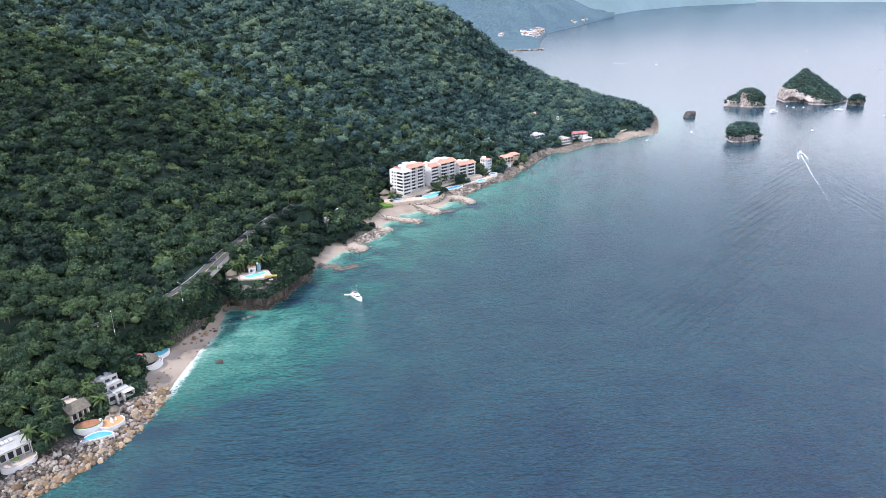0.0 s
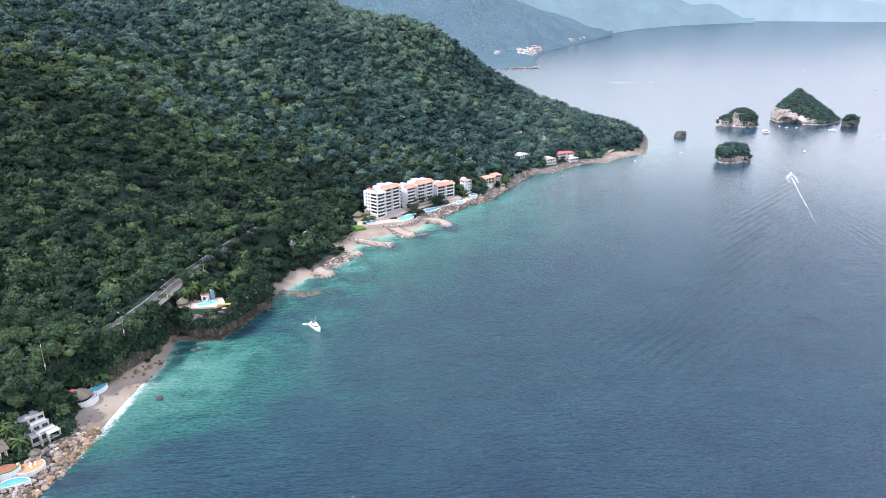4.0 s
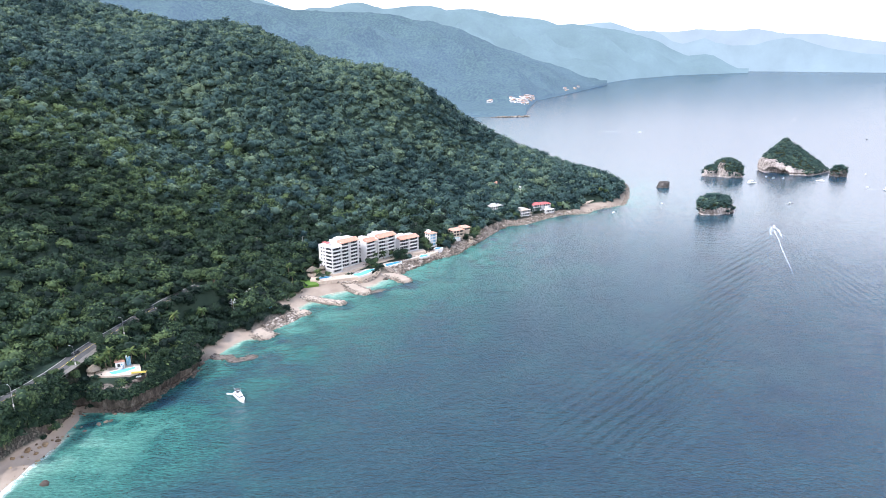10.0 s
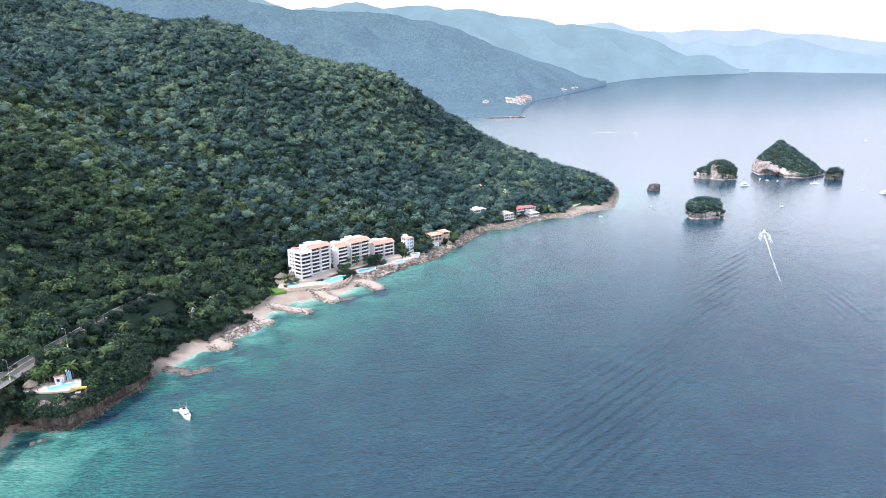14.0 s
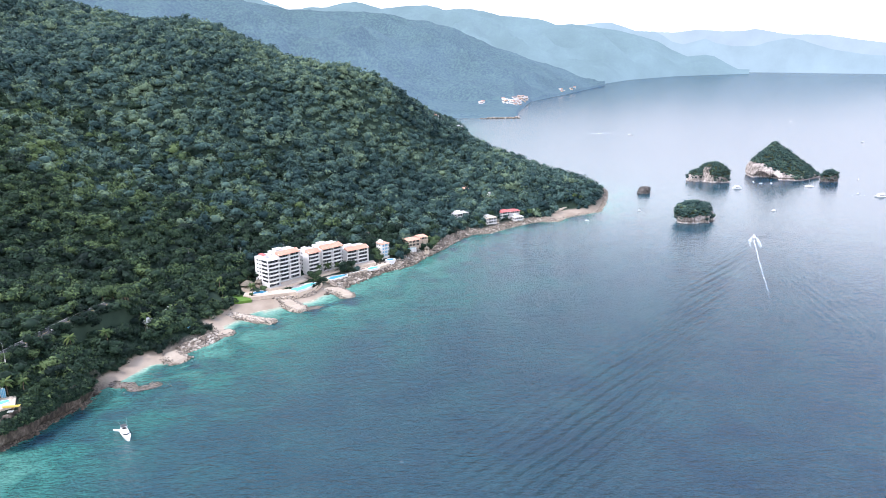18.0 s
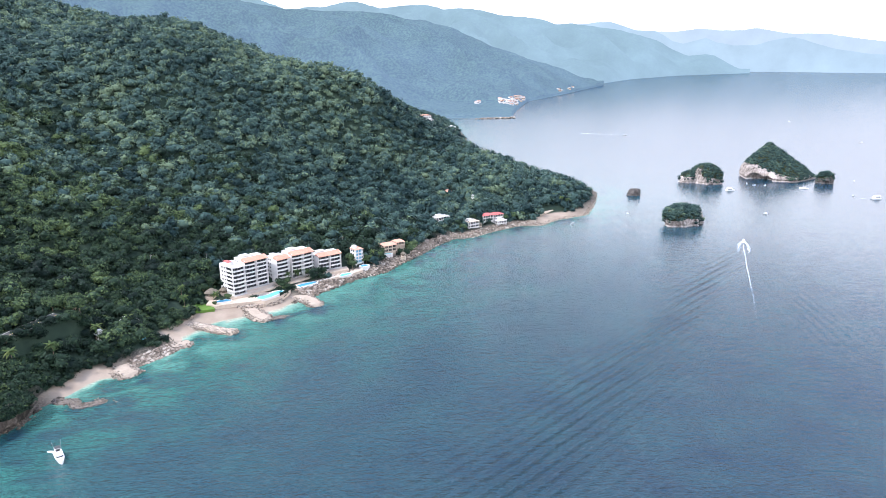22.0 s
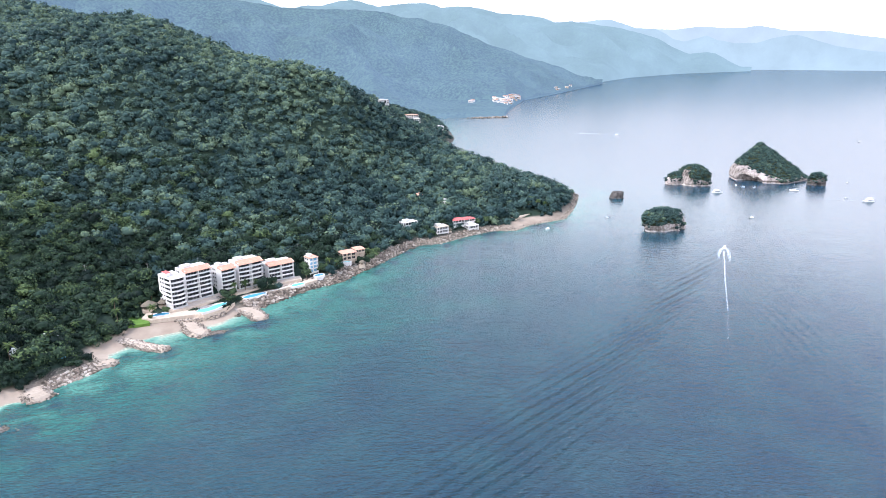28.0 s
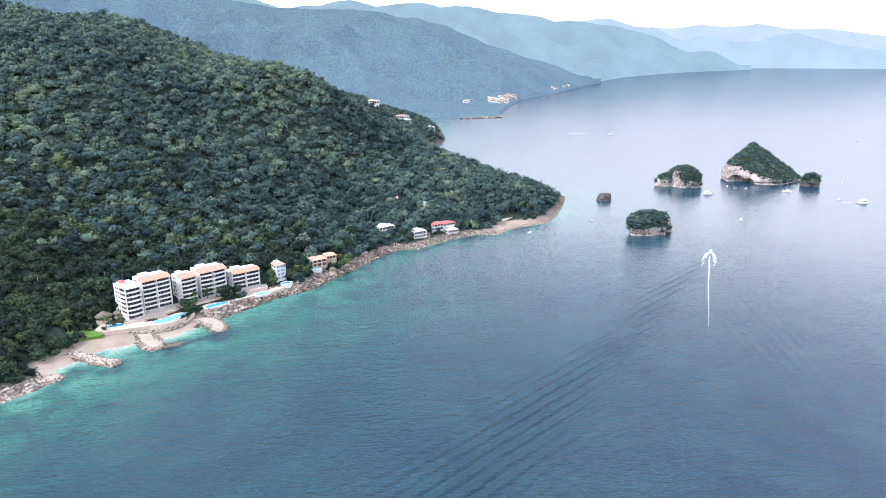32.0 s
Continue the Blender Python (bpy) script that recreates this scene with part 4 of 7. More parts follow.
point_bushes = np.stack([bx, by, bz - 0.8, 0.7 + 0.9 * rs.rand(900), np.clip(0.38 + rs.normal(size=900) * 0.16, 0, 1)], -1)[ok]
def bank_bushes(n, x0, x1, y0, y1, seed, size):
    rs = np.random.RandomState(seed)
    x, y = x0 + (x1 - x0) * rs.rand(n), y0 + (y1 - y0) * rs.rand(n)
    z, d, wid, san, t = land_height(x, y)
    keep = (d > wid + 2.5) & (road_distance(x, y) > 5.4)
    for cx, cy, r in CLEAR:
        keep &= np.hypot(x - cx, y - cy) > r * 0.75
    return np.stack([x, y, z - 0.6, size * (0.6 + 0.9 * rs.rand(n)), np.clip(0.42 + rs.normal(size=n) * 0.2, 0, 1)], -1)[keep]


bushes = np.vstack([point_bushes, bank_bushes(900, -200, -134, 262, 372, 17, 1.3), bank_bushes(260, -172, -148, 318, 346, 21, 1.9), bank_bushes(420, -100, -50, 560, 600, 22, 1.6), cliff_bushes(5200, 7, 21, 16, 1.2), bush_spots(1500, 3, 20, 1, 26, 12, 1.0), bush_spots(900, 20, 34, 6, 26, 13, 0.9), bush_spots(1500, 34, 53, 7, 24, 14, 0.9)])
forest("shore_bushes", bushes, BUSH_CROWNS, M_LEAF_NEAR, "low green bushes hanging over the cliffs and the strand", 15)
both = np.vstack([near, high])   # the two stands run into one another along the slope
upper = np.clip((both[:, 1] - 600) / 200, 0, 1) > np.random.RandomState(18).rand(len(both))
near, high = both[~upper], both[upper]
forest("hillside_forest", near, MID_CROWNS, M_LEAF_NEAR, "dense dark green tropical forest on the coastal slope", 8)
forest("hilltop_forest", np.vstack([high, back]), FAR_CROWNS, M_LEAF_HAZY, "dense dark green tropical forest up to the ridge", 9)


# ---- the undercut cliff below the house on the point ----
def sea_cliff(i0, i1, label):
    """A rock face along the waterline: a wave-cut notch at its foot, a bulging brow above it, its top running into the slope."""
    run = SHORE[i0:i1 + 1]
    way = np.gradient(run[:, :2], axis=0)
    way /= np.hypot(*way.T)[:, None]
    seg = run[:, :2] + np.stack([-way[:, 1], way[:, 0]], -1) * np.maximum(run[:, 2:3] - 1.2, 0)
    pts = []
    for i in range(len(seg) - 1):
        p0, p1, p2, p3 = seg[max(i - 1, 0)], seg[i], seg[i + 1], seg[min(i + 2, len(seg) - 1)]
        for t in np.linspace(0, 1, 26, endpoint=False):
            pts.append(0.5 * (2 * p1 + (p2 - p0) * t + (2 * p0 - 5 * p1 + 4 * p2 - p3) * t * t + (3 * p1 - p0 - 3 * p2 + p3) * t ** 3))
    pts = np.array(pts)
    d = np.gradient(pts, axis=0)
    d /= np.hypot(*d.T)[:, None]
    out = np.stack([d[:, 1], -d[:, 0]], -1)     # towards the water
    n = len(pts)
    end = np.clip(np.minimum(np.arange(n), n - 1 - np.arange(n)) / 14, 0, 1)
    shape = ((-2.6, -2.0), (-2.2, 0.0), (-1.9, 0.9), (-0.6, 1.7), (0.6, 2.6), (1.1, 3.8), (1.5, 5.2), (1.8, 6.8), (1.7, 8.4), (1.1, 10.0), (0.0, 11.4), (-1.8, 12.6), (-4.4, 13.4), (-8.0, 13.6))
    rows = []
    s = np.arange(n) * 1.0
    for o, z in shape:
        bulge = (fbm(s / 9 + 5, np.full(n, z / 6 + 2), 4) - 0.5) * 4.2 * min(1, max(z, 0) / 2 + 0.3)
        reach = (o + bulge) * end - 3.0 * (1 - end)
        zz = z * np.where(z > 2, 0.55 + 0.45 * end, 1) + (fbm(s / 6 + 50, np.full(n, z / 3), 3) - 0.5) * 1.6 * (z > 1)
        rows.append(np.stack([pts[:, 0] + out[:, 0] * reach, pts[:, 1] + out[:, 1] * reach, zz], -1))
    V = np.array(rows)
    k = len(shape)
    faces = [(r * n + i, r * n + i + 1, (r + 1) * n + i + 1, (r + 1) * n + i) for r in range(k - 1) for i in range(n - 1)]
    tagged(new("sea_cliff", mesh_from("sea_cliff", V.reshape(-1, 3), faces, M_CLIFF, True)), label, "cliff", "", "structure")
    rs = np.random.RandomState(29)
    hang = []
    for i in range(2200):
        a = rs.randint(n)
        level = 6 + 7.5 * rs.rand() ** 0.8
        r = min(int(level), k - 2)
        p = V[r, a] + (V[r + 1, a] - V[r, a]) * (level - r)
        if p[2] > 6.8 + 3.4 * fbm(np.array([a / 12.0]), np.array([3.0]), 3)[0] and np.hypot(p[0] + 114, p[1] - 388) > (0 if p[2] < 12.4 else 15):
            hang.append((p[0], p[1], p[2] - 1.3, 0.5 + 0.7 * rs.rand(), np.clip(0.30 + rs.normal() * 0.16, 0, 1)))
    forest("hanging_bushes", np.array(hang), BUSH_CROWNS, M_LEAF_NEAR, "dark green creepers and bushes hanging down the sea cliff", 28)


def cliff_stone():
    """Dark wet cliff stone with paler scars and upright streaks."""
    m, n, l, b = material("cliff_stone", 0.9, 0.25)
    co = n.new("ShaderNodeTexCoord").outputs["Object"]
    mp = n.new("ShaderNodeMapping")
    mp.inputs["Scale"].default_value = (1.0, 1.0, 0.4)
    l.new(co, mp.inputs["Vector"])
    t, u = noise_node(n, l, 0.5, 7, mp.outputs["Vector"], 0.68), noise_node(n, l, 0.11, 4, co)
    k = n.new("ShaderNodeMath")
    k.operation = "MULTIPLY"
    l.new(t.outputs["Fac"], k.inputs[0])
    l.new(u.outputs["Fac"], k.inputs[1])
    r = colour_ramp(n, [(0.16, (0.030, 0.026, 0.022)), (0.25, (0.085, 0.068, 0.056)), (0.33, (0.16, 0.135, 0.115)), (0.42, (0.36, 0.31, 0.27))])
    l.new(k.outputs[0], r.inputs["Fac"])
    l.new(r.outputs["Color"], b.inputs["Base Color"])
    bumped(n, l, b, t.outputs["Fac"], 1.0, 0.9)
    return m


M_CLIFF = cliff_stone()
sea_cliff(11, 19, "dark undercut sea cliff with pale scars below hanging bushes")

# ---- islands ----
ISLE_CROWNS = [crown_template(60 + i, 2.4, 3.2, 1, 0.7, 40, 0.40, 1) for i in range(6)]


def island(name, cx, cy, rx, ry, turn, h, label, cliff=0.35, peak=(0, 0), point=False, cave=(), lean=0.0, lean_at=180, seed=1, scrub=1.0, size=1.0, bare=(), mat=None, blunt=0.0, inset=0.30):
    """A sea rock: broken, leaning cliffs from the water up to a brow, then a rounded or pointed top under low scrub.
    bare: bearings and widths of faces on which nothing grows."""
    rs = np.random.RandomState(seed)
    na, ns, foot = 180, 52, 20
    V = np.empty((ns + 1, na, 3))
    th = np.linspace(0, math.tau, na, endpoint=False)
    ct, st = math.cos(radians(turn)), math.sin(radians(turn))
    cs, sn = np.cos(th), np.sin(th)
    rim = 1 + (fbm(cs * 1.6 + seed * 7 + 20, sn * 1.6 + seed * 3 + 20, 4) - 0.5) * 0.45
    brow = cliff * (1 + (fbm(cs * 2.2 + 29 + seed, sn * 2.2 + 20 + seed, 4) - 0.5) * 1.2 + lean * np.cos(th - radians(lean_at)))
    brow = np.clip(brow, 0.06, 0.85)
    for k in range(ns + 1):
        if k <= foot:
            u = k / foot
            z = -2.5 + (brow * h + 2.5) * u
            r = rim * (1.0 - 0.045 * np.sin(np.clip(z / 3, 0, 1) * math.pi) - inset * brow * u ** 1.3)
        else:
            u = (k - foot) / (ns - foot)
            rise = u if point else math.sin(u * math.pi / 2) * (1 - blunt) + blunt * (1 - (1 - u) ** 3)
            z = brow * h + (h - brow * h) * rise
            top = (1 - u) if point else math.cos(u * math.pi / 2)
            r = rim * (1.0 - inset * brow) * top
        # upright ribs and clefts on the cliffs, hollows and shoulders above
        rib = fbm(cs * 5.5 + 40 + seed, sn * 5.5 + 40 + z / h * 0.8, 4) - 0.5
        lump = fbm(cs * 2.6 + 60 + seed + z / h, sn * 2.6 + 60 + z / h * 2.2, 4) - 0.5
        fade = math.sin(math.pi * min(k / ns * 0.97, 1)) ** 0.5
        r = r * (1 + (rib * 0.20 if k <= foot else rib * 0.12) * fade + lump * 0.24 * fade)
        x, y = rx * r * cs, ry * r * sn
        for c_at, c_w, c_h, c_in in cave:
            da = np.abs((th - radians(c_at) + math.pi) % math.tau - math.pi) / radians(c_w)
            arch = np.clip(1 - da ** 2, 0, 1) ** 0.5 * c_h
            push = np.where((z < arch) & (da < 1), c_in, 0.0)
            x, y = x * (1 - push), y * (1 - push)
        f = np.clip(z / h, 0, 1) ** 1.2
        x, y = x + peak[0] * f, y + peak[1] * f
        V[k] = np.stack([cx + x * ct - y * st, cy + x * st + y * ct, z + 0 * th], -1)
    faces = [(k * na + i, k * na + (i + 1) % na, (k + 1) * na + (i + 1) % na, (k + 1) * na + i) for k in range(ns) for i in range(na)]
    root = thing(name, pose(0, 0, 0), label, "island")
    rock = new("rock", mesh_from("rock", V.reshape(-1, 3), faces, mat or M_ROCK_PALE, True))
    rock.parent = root
    rock.data.materials.append(M_SOIL)
    for f in rock.data.polygons:
        k, a = divmod(f.index, na)
        face = any(abs((th[a] - radians(w_at) + math.pi) % math.tau - math.pi) < radians(w_w) and V[k, a, 2] < h * w_low for w_at, w_w, w_low in bare)
        f.material_index = int(scrub > 0 and k > foot + 1 and not face)
    if scrub > 0:
        n = int(rx * ry * 2.2 * scrub / size ** 2)
        k = foot * 0.55 + (ns - foot * 0.55) * (1 - rs.rand(n) ** 0.62)
        at = rs.randint(na, size=n)
        lo = np.minimum(k.astype(int), ns - 1)
        p = V[lo, at] + (V[lo + 1, at] - V[lo, at]) * (k - lo)[:, None]
        hold = fbm(at / na * 40 + seed, p[:, 2] / 5 + seed, 3) + (k > foot) * 0.5 + (k > foot + 3) * 0.5
        for b_at, b_w, b_low in bare:
            da = np.abs((th[at] - radians(b_at) + math.pi) % math.tau - math.pi) / radians(b_w)
            hold -= 1.6 * np.clip(1.5 - da * 1.2, 0, 1) * (p[:, 2] < h * b_low)
        keep = (hold > 0.56) & (p[:, 2] > 1.6)
        p = p[keep]
        m = len(p)
        spots = np.stack([p[:, 0], p[:, 1], p[:, 2] - 1.0 * size, size * (0.62 + 0.75 * rs.rand(m) ** 1.6), np.clip(0.36 + rs.normal(size=m) * 0.2, 0, 1)], -1)
        w = forest("scrub_cover", spots, ISLE_CROWNS, M_LEAF_HAZY, "", seed + 50)
        for key in ("category", "label"):
            if key in w:
                del w[key]
        w.parent = root
    return root


M_ROCK_GREY = plain("rock_grey", (0.035, 0.032, 0.030), (0.15, 0.135, 0.125), 0.3, 0.9, 0.25, 0.2, fine=6)
island("sea_island", 609, 1130, 51, 48, 6, 47, "steep pyramid-shaped rock island with pale cliffs and green scrub", 0.10, (-4, 22), True, cave=((208, 12, 9, 0.30), (226, 8, 6, 0.22)), lean=2.6, lean_at=178, seed=3,
       scrub=0.62, size=1.05, bare=((183, 30, 0.42), (212, 24, 0.26)), inset=0.35)
island("sea_island", 487, 1083, 20, 19, 0, 25, "round rock island with a pale cliff and scrub on top", 0.20, (2, 4), cave=((275, 9, 3, 0.2),), lean=0.6, lean_at=205, seed=8, scrub=0.9, size=0.95,
       bare=((214, 20, 0.80),), blunt=0.4, inset=0.2)
island("sea_island", 463, 1085, 14, 11, 20, 15, "small rock island with thin scrub", 0.40, (4, 0), lean=0.5, lean_at=200, seed=11, scrub=1.0)
island("sea_island", 377, 837, 27, 15, 27, 19, "flat-topped rock island with pale cliffs and dense green trees", 0.40, (-7, 1), cave=((262, 12, 4.0, 0.20), (296, 14, 5, 0.32)), lean=0.30, lean_at=10, seed=15, scrub=1.0, size=1.15,
       bare=((335, 22, 0.8),), blunt=0.7, inset=0.22)
island("sea_rock", 652, 1078, 12, 9, 0, 15, "rounded sea rock with scrub on its top", 0.55, (0, 0), cave=((262, 16, 4, 0.3),), seed=21, scrub=0.9, mat=M_ROCK_GREY, blunt=0.4)
island("sea_rock", 362, 990, 9, 6, 10, 9, "bare dark sea rock", 0.55, (1.5, 0), seed=26, scrub=0, mat=M_ROCK_GREY, blunt=0.5)


# ---- boulders ----
def boulder_shape(seed, squash=0.7):
    rs = np.random.RandomState(seed)
    bm = bmesh.new()
    bmesh.ops.create_icosphere(bm, subdivisions=2, radius=1)
    cuts = rs.normal(size=(7, 3))
    cuts /= np.linalg.norm(cuts, axis=1)[:, None]
    for v in bm.verts:
        p = np.array(v.co)
        for c in cuts:
            d = p @ c
            if d > 0.68:
                p = p - c * (d - 0.68) * 0.85
        v.co = Vector((p[0] * 1.15, p[1] * 0.9, p[2] * squash))
    V = np.array([v.co[:] for v in bm.verts])
    bm.verts.index_update()
    F = np.array([[v.index for v in f.verts] for f in bm.faces])
    bm.free()
    return V, F


def boulder_low(seed):
    rs = np.random.RandomState(seed)
    bm = bmesh.new()
    bmesh.ops.create_icosphere(bm, subdivisions=1, radius=1)
    for v in bm.verts:
        v.co = Vector((v.co.x * 1.1, v.co.y * 0.9, v.co.z * 0.75)) * (0.75 + 0.4 * rs.rand())
    V = np.array([v.co[:] for v in bm.verts])
    bm.verts.index_update()
    F = np.array([[v.index for v in f.verts] for f in bm.faces])
    bm.free()
    return V, F


BIG = [boulder_shape(100 + i, 0.62 + 0.03 * i) for i in range(6)]
LOW = [boulder_low(120 + i) for i in range(8)]


def rubble_mesh(name, spots, shapes, mat, seed):
    """Many boulders in one mesh: x, y, z, size."""
    rs = np.random.RandomState(seed)
    VS, FS, k = [], [], 0
    for x, y, z, s in spots:
        V, F = shapes[rs.randint(len(shapes))]
        m = np.array(Euler((rs.rand() * 0.6, rs.rand() * 0.6, rs.rand() * 6.3)).to_matrix())
        VS.append((V * s) @ m.T + (x, y, z))
        FS.append(F + k)
        k += len(V)
    return mesh_from(name, np.vstack(VS), np.vstack(FS), mat)


def island_colours(name, stops):
    """Stone whose tone differs from boulder to boulder."""
    m, n, l, b = material(name, 0.88, 0.25)
    geo = n.new("ShaderNodeNewGeometry")
    info = n.new("ShaderNodeObjectInfo")
    co = n.new("ShaderNodeTexCoord").outputs["Object"]
    t = noise_node(n, l, 1.6, 5, co)
    add = n.new("ShaderNodeMath")
    add.operation = "ADD"
    l.new(geo.outputs["Random Per Island"], add.inputs[0])
    l.new(info.outputs["Random"], add.inputs[1])
    fr = n.new("ShaderNodeMath")
    fr.operation = "FRACT"
    l.new(add.outputs[0], fr.inputs[0])
    r = colour_ramp(n, stops)
    l.new(fr.outputs[0], r.inputs["Fac"])
    sh = colour_ramp(n, [(0.3, (0.6, 0.6, 0.6)), (0.6, (1, 1, 1))])
    l.new(t.outputs["Fac"], sh.inputs["Fac"])
    l.new(mixed(n, l, 1.0, r.outputs["Color"], sh.outputs["Color"], "MULTIPLY"), b.inputs["Base Color"])
    bumped(n, l, b, t.outputs["Fac"], 0.5, 0.12)
    return m


M_BOULDER = island_colours("boulder_stone", [(0.0, (0.09, 0.075, 0.06)), (0.4, (0.22, 0.175, 0.14)), (0.75, (0.34, 0.285, 0.235)), (1.0, (0.47, 0.42, 0.365))])
M_BOULDER_WARM = island_colours("boulder_stone_ochre", [(0.0, (0.11, 0.075, 0.045)), (0.5, (0.26, 0.175, 0.10)), (1.0, (0.38, 0.29, 0.19))])
M_BOULDER_WET = island_colours("boulder_stone_wet", [(0.0, (0.035, 0.03, 0.026)), (0.6, (0.11, 0.09, 0.07)), (1.0, (0.20, 0.16, 0.12))])


def shore_rubble(name, i0, i1, n, lo, hi, smin, smax, mat, label, seed):
    rs = np.random.RandomState(seed)
    p = along_shore(i0, i1, n, seed, lo, hi)
    z = land_height(p[:, 0], p[:, 1])[0]
    s = smin + (smax - smin) * rs.rand(len(p)) ** 2.2
    spots = np.stack([p[:, 0], p[:, 1], np.maximum(z, -0.4) + s * 0.15, s], -1)
    return tagged(new(name, rubble_mesh(name, spots, LOW, mat, seed)), label, "boulders", "", "stuff")


shore_rubble("shore_boulders", 2, 8, 1700, -1, 14, 0.45, 1.5, M_BOULDER, "tumbled pale and ochre boulders along the villa shore", 31)
shore_rubble("waterline_boulders", 2, 8, 420, -3, 4, 0.5, 1.7, M_BOULDER_WARM, "ochre boulders at the water's edge below the villas", 32)
shore_rubble("shore_boulders", 34, 41, 2600, -1, 11, 0.5, 1.6, M_BOULDER, "pale boulders piled along the shore below the apartments", 33)
shore_rubble("waterline_boulders", 33, 42, 520, -2.5, 2, 0.5, 1.5, M_BOULDER_WET, "dark wet boulders at the water's edge", 34)
shore_rubble("shore_boulders", 41, 46, 1300, -1, 9, 0.35, 1.3, M_BOULDER, "pale rocks and boulders along the northern strand", 35)
shore_rubble("shore_boulders", 46, 53, 900, -1, 5, 0.3, 1.1, M_BOULDER, "pinkish rocks along the headland shore", 36)
shore_rubble("shore_boulders", 24, 26, 700, -2, 6, 0.5, 1.4, M_BOULDER, "brown boulders between two small beaches", 37)
shore_rubble("cliff_foot_boulders", 13, 19, 90, -3, 1, 0.5, 1.6, M_BOULDER_WET, "dark rocks at the foot of the cliff", 38)
shore_rubble("beach_stones", 8, 13, 60, -3, 9, 0.3, 0.9, M_BOULDER_WARM, "scattered brown stones on the sand", 39)

# the largest boulders near the villas and in the cove stand alone
BIG_MESH = [mesh_from("boulder", V, F, M_BOULDER_WARM, True) for V, F in BIG]
WET_MESH = [mesh_from("boulder", V, F, M_BOULDER_WET, True) for V, F in BIG]
rs = np.random.RandomState(44)
for i, (x, y, o) in enumerate(along_shore(2, 8, 120, 45, -2, 7)):
    s = 1.0 + 1.3 * rs.rand() ** 2
    b = new("boulder", BIG_MESH[i % 6])
    b.matrix_world = pose(x, y, max(ground_z(x, y), -0.5) + 0.1 * s, rs.rand() * 15, rs.rand() * 15, rs.rand() * 360) @ Matrix.Scale(s, 4)
    tagged(b, "large rounded ochre boulder at the water's edge", "boulder", "boulders below the villas")
for x, y, s in ((-128.6, 342.6, 1.7), (-133.6, 336.8, 1.8), (-125.3, 347.6, 1.3), (-129.3, 335.8, 1.2), (-126, 331, 1.1), (-113.2, 313.6, 2.6), (-130, 340, 1.0), (-136.5, 330, 1.1),
                (-117.3, 357, 1.3), (-113.6, 363.5, 1.8), (-111, 366, 1.6), (-109, 367, 1.5), (-121, 361, 1.0), (-123, 352, 0.9), (-127, 350, 0.8)):
    b = new("boulder", (BIG_MESH if x < -124 else WET_MESH)[int(s * 10) % 6])
    b.matrix_world = pose(x, y, max(ground_z(x, y), -0.6) + 0.15 * s, 0, 0, x * 37 % 360) @ Matrix.Scale(s, 4)
    tagged(b, "single brown boulder on the cove's sand or shallows", "boulder", "boulders of the cove")


def groyne(path, width, label, seed, top=1.9, sand=False, stone=None, name="breakwater"):
    """A breakwater: a mound of sand and rubble with boulders all over its flanks."""
    rs = np.random.RandomState(seed)
    root = thing(name, pose(0, 0, 0), label, "breakwater" if name == "breakwater" else "rocks", "breakwaters of the beaches" if name == "breakwater" else "")
    pts = [Vector((*p, 0)) for p in path]
    spots, mid = [], []
    for a, b in zip(pts, pts[1:]):
        n = max(int((b - a).length / 1.0), 2)
        mid += [a.lerp(b, i / n) for i in range(n + (b is pts[-1]))]
    bm = bmesh.new()
    rows = []
    for i, p in enumerate(mid):
        q = (mid[min(i + 1, len(mid) - 1)] - mid[max(i - 1, 0)]).normalized()
        nrm = Vector((-q.y, q.x, 0))
        end = min(1.0, (len(mid) - 1 - i) / 3 + 0.35)
        w = width * end * (0.9 + 0.2 * rs.rand())
        rows.append([bm.verts.new(p + nrm * w * o + Vector((0, 0, z * end - 0.6 * (1 - end)))) for o, z in ((-0.75, -1.6), (-0.5, 0.5), (-0.36, top * 0.9), (0, top), (0.36, top * 0.9), (0.5, 0.5), (0.75, -1.6))])
        for j in range(int(width * 2.6)):
            o = rs.rand() * 1.2 - 0.6
            if sand and abs(o) < 0.3:
                continue
            h = top * min(1, max(0, (0.72 - abs(o)) / 0.4)) * end
            spots.append((p.x + nrm.x * w * o + rs.normal() * 0.3, p.y + nrm.y * w * o + rs.normal() * 0.3, h - 0.3, 0.35 + 0.55 * rs.rand() ** 1.5))
    for a, b in zip(rows, rows[1:]):
        for k in range(6):
            bm.faces.new((a[k], a[k + 1], b[k + 1], b[k]))
    bm.faces.new(rows[-1])
    part("mound", bm, M_SAND if sand else (M_ROCK if stone else M_PAVING), root)
    r = new("rubble", rubble_mesh("rubble", spots, LOW, stone or M_BOULDER, seed))
    r.parent = root
    tagged(r, kind="stuff")
    w = [(x + rs.normal() * 1.5, y + rs.normal() * 1.5, -0.25, s) for x, y, z, s in spots if z < 0.2][::2]
    r = new("wet_rubble", rubble_mesh("wet_rubble", w, LOW, M_BOULDER_WET, seed + 1))
    r.parent = root
    tagged(r, "dark wet stones at the foot", kind="stuff")
    return root


M_SAND = plain("sand", (0.29, 0.235, 0.185), (0.40, 0.335, 0.27), 0.3, 0.95, 0.15, 0.02)
groyne(((-52, 549), (-36, 543), (-24, 537), (-13, 535)), 8, "low breakwater of pale boulders on the beach", 71)
groyne(((-20, 582), (-10, 568), (-3, 560), (3, 559)), 12, "broad breakwater of pale boulders and sand", 72, 2.1, True)
groyne(((0, 560), (6, 562), (12, 565)), 5, "low spit of brown rocks awash", 73, 0.6, False, M_BOULDER_WET, "rock_reef")
groyne(((8, 604), (18, 600), (26, 592), (30, 583)), 11, "curved breakwater of pale boulders and sand", 74, 2.2, True)
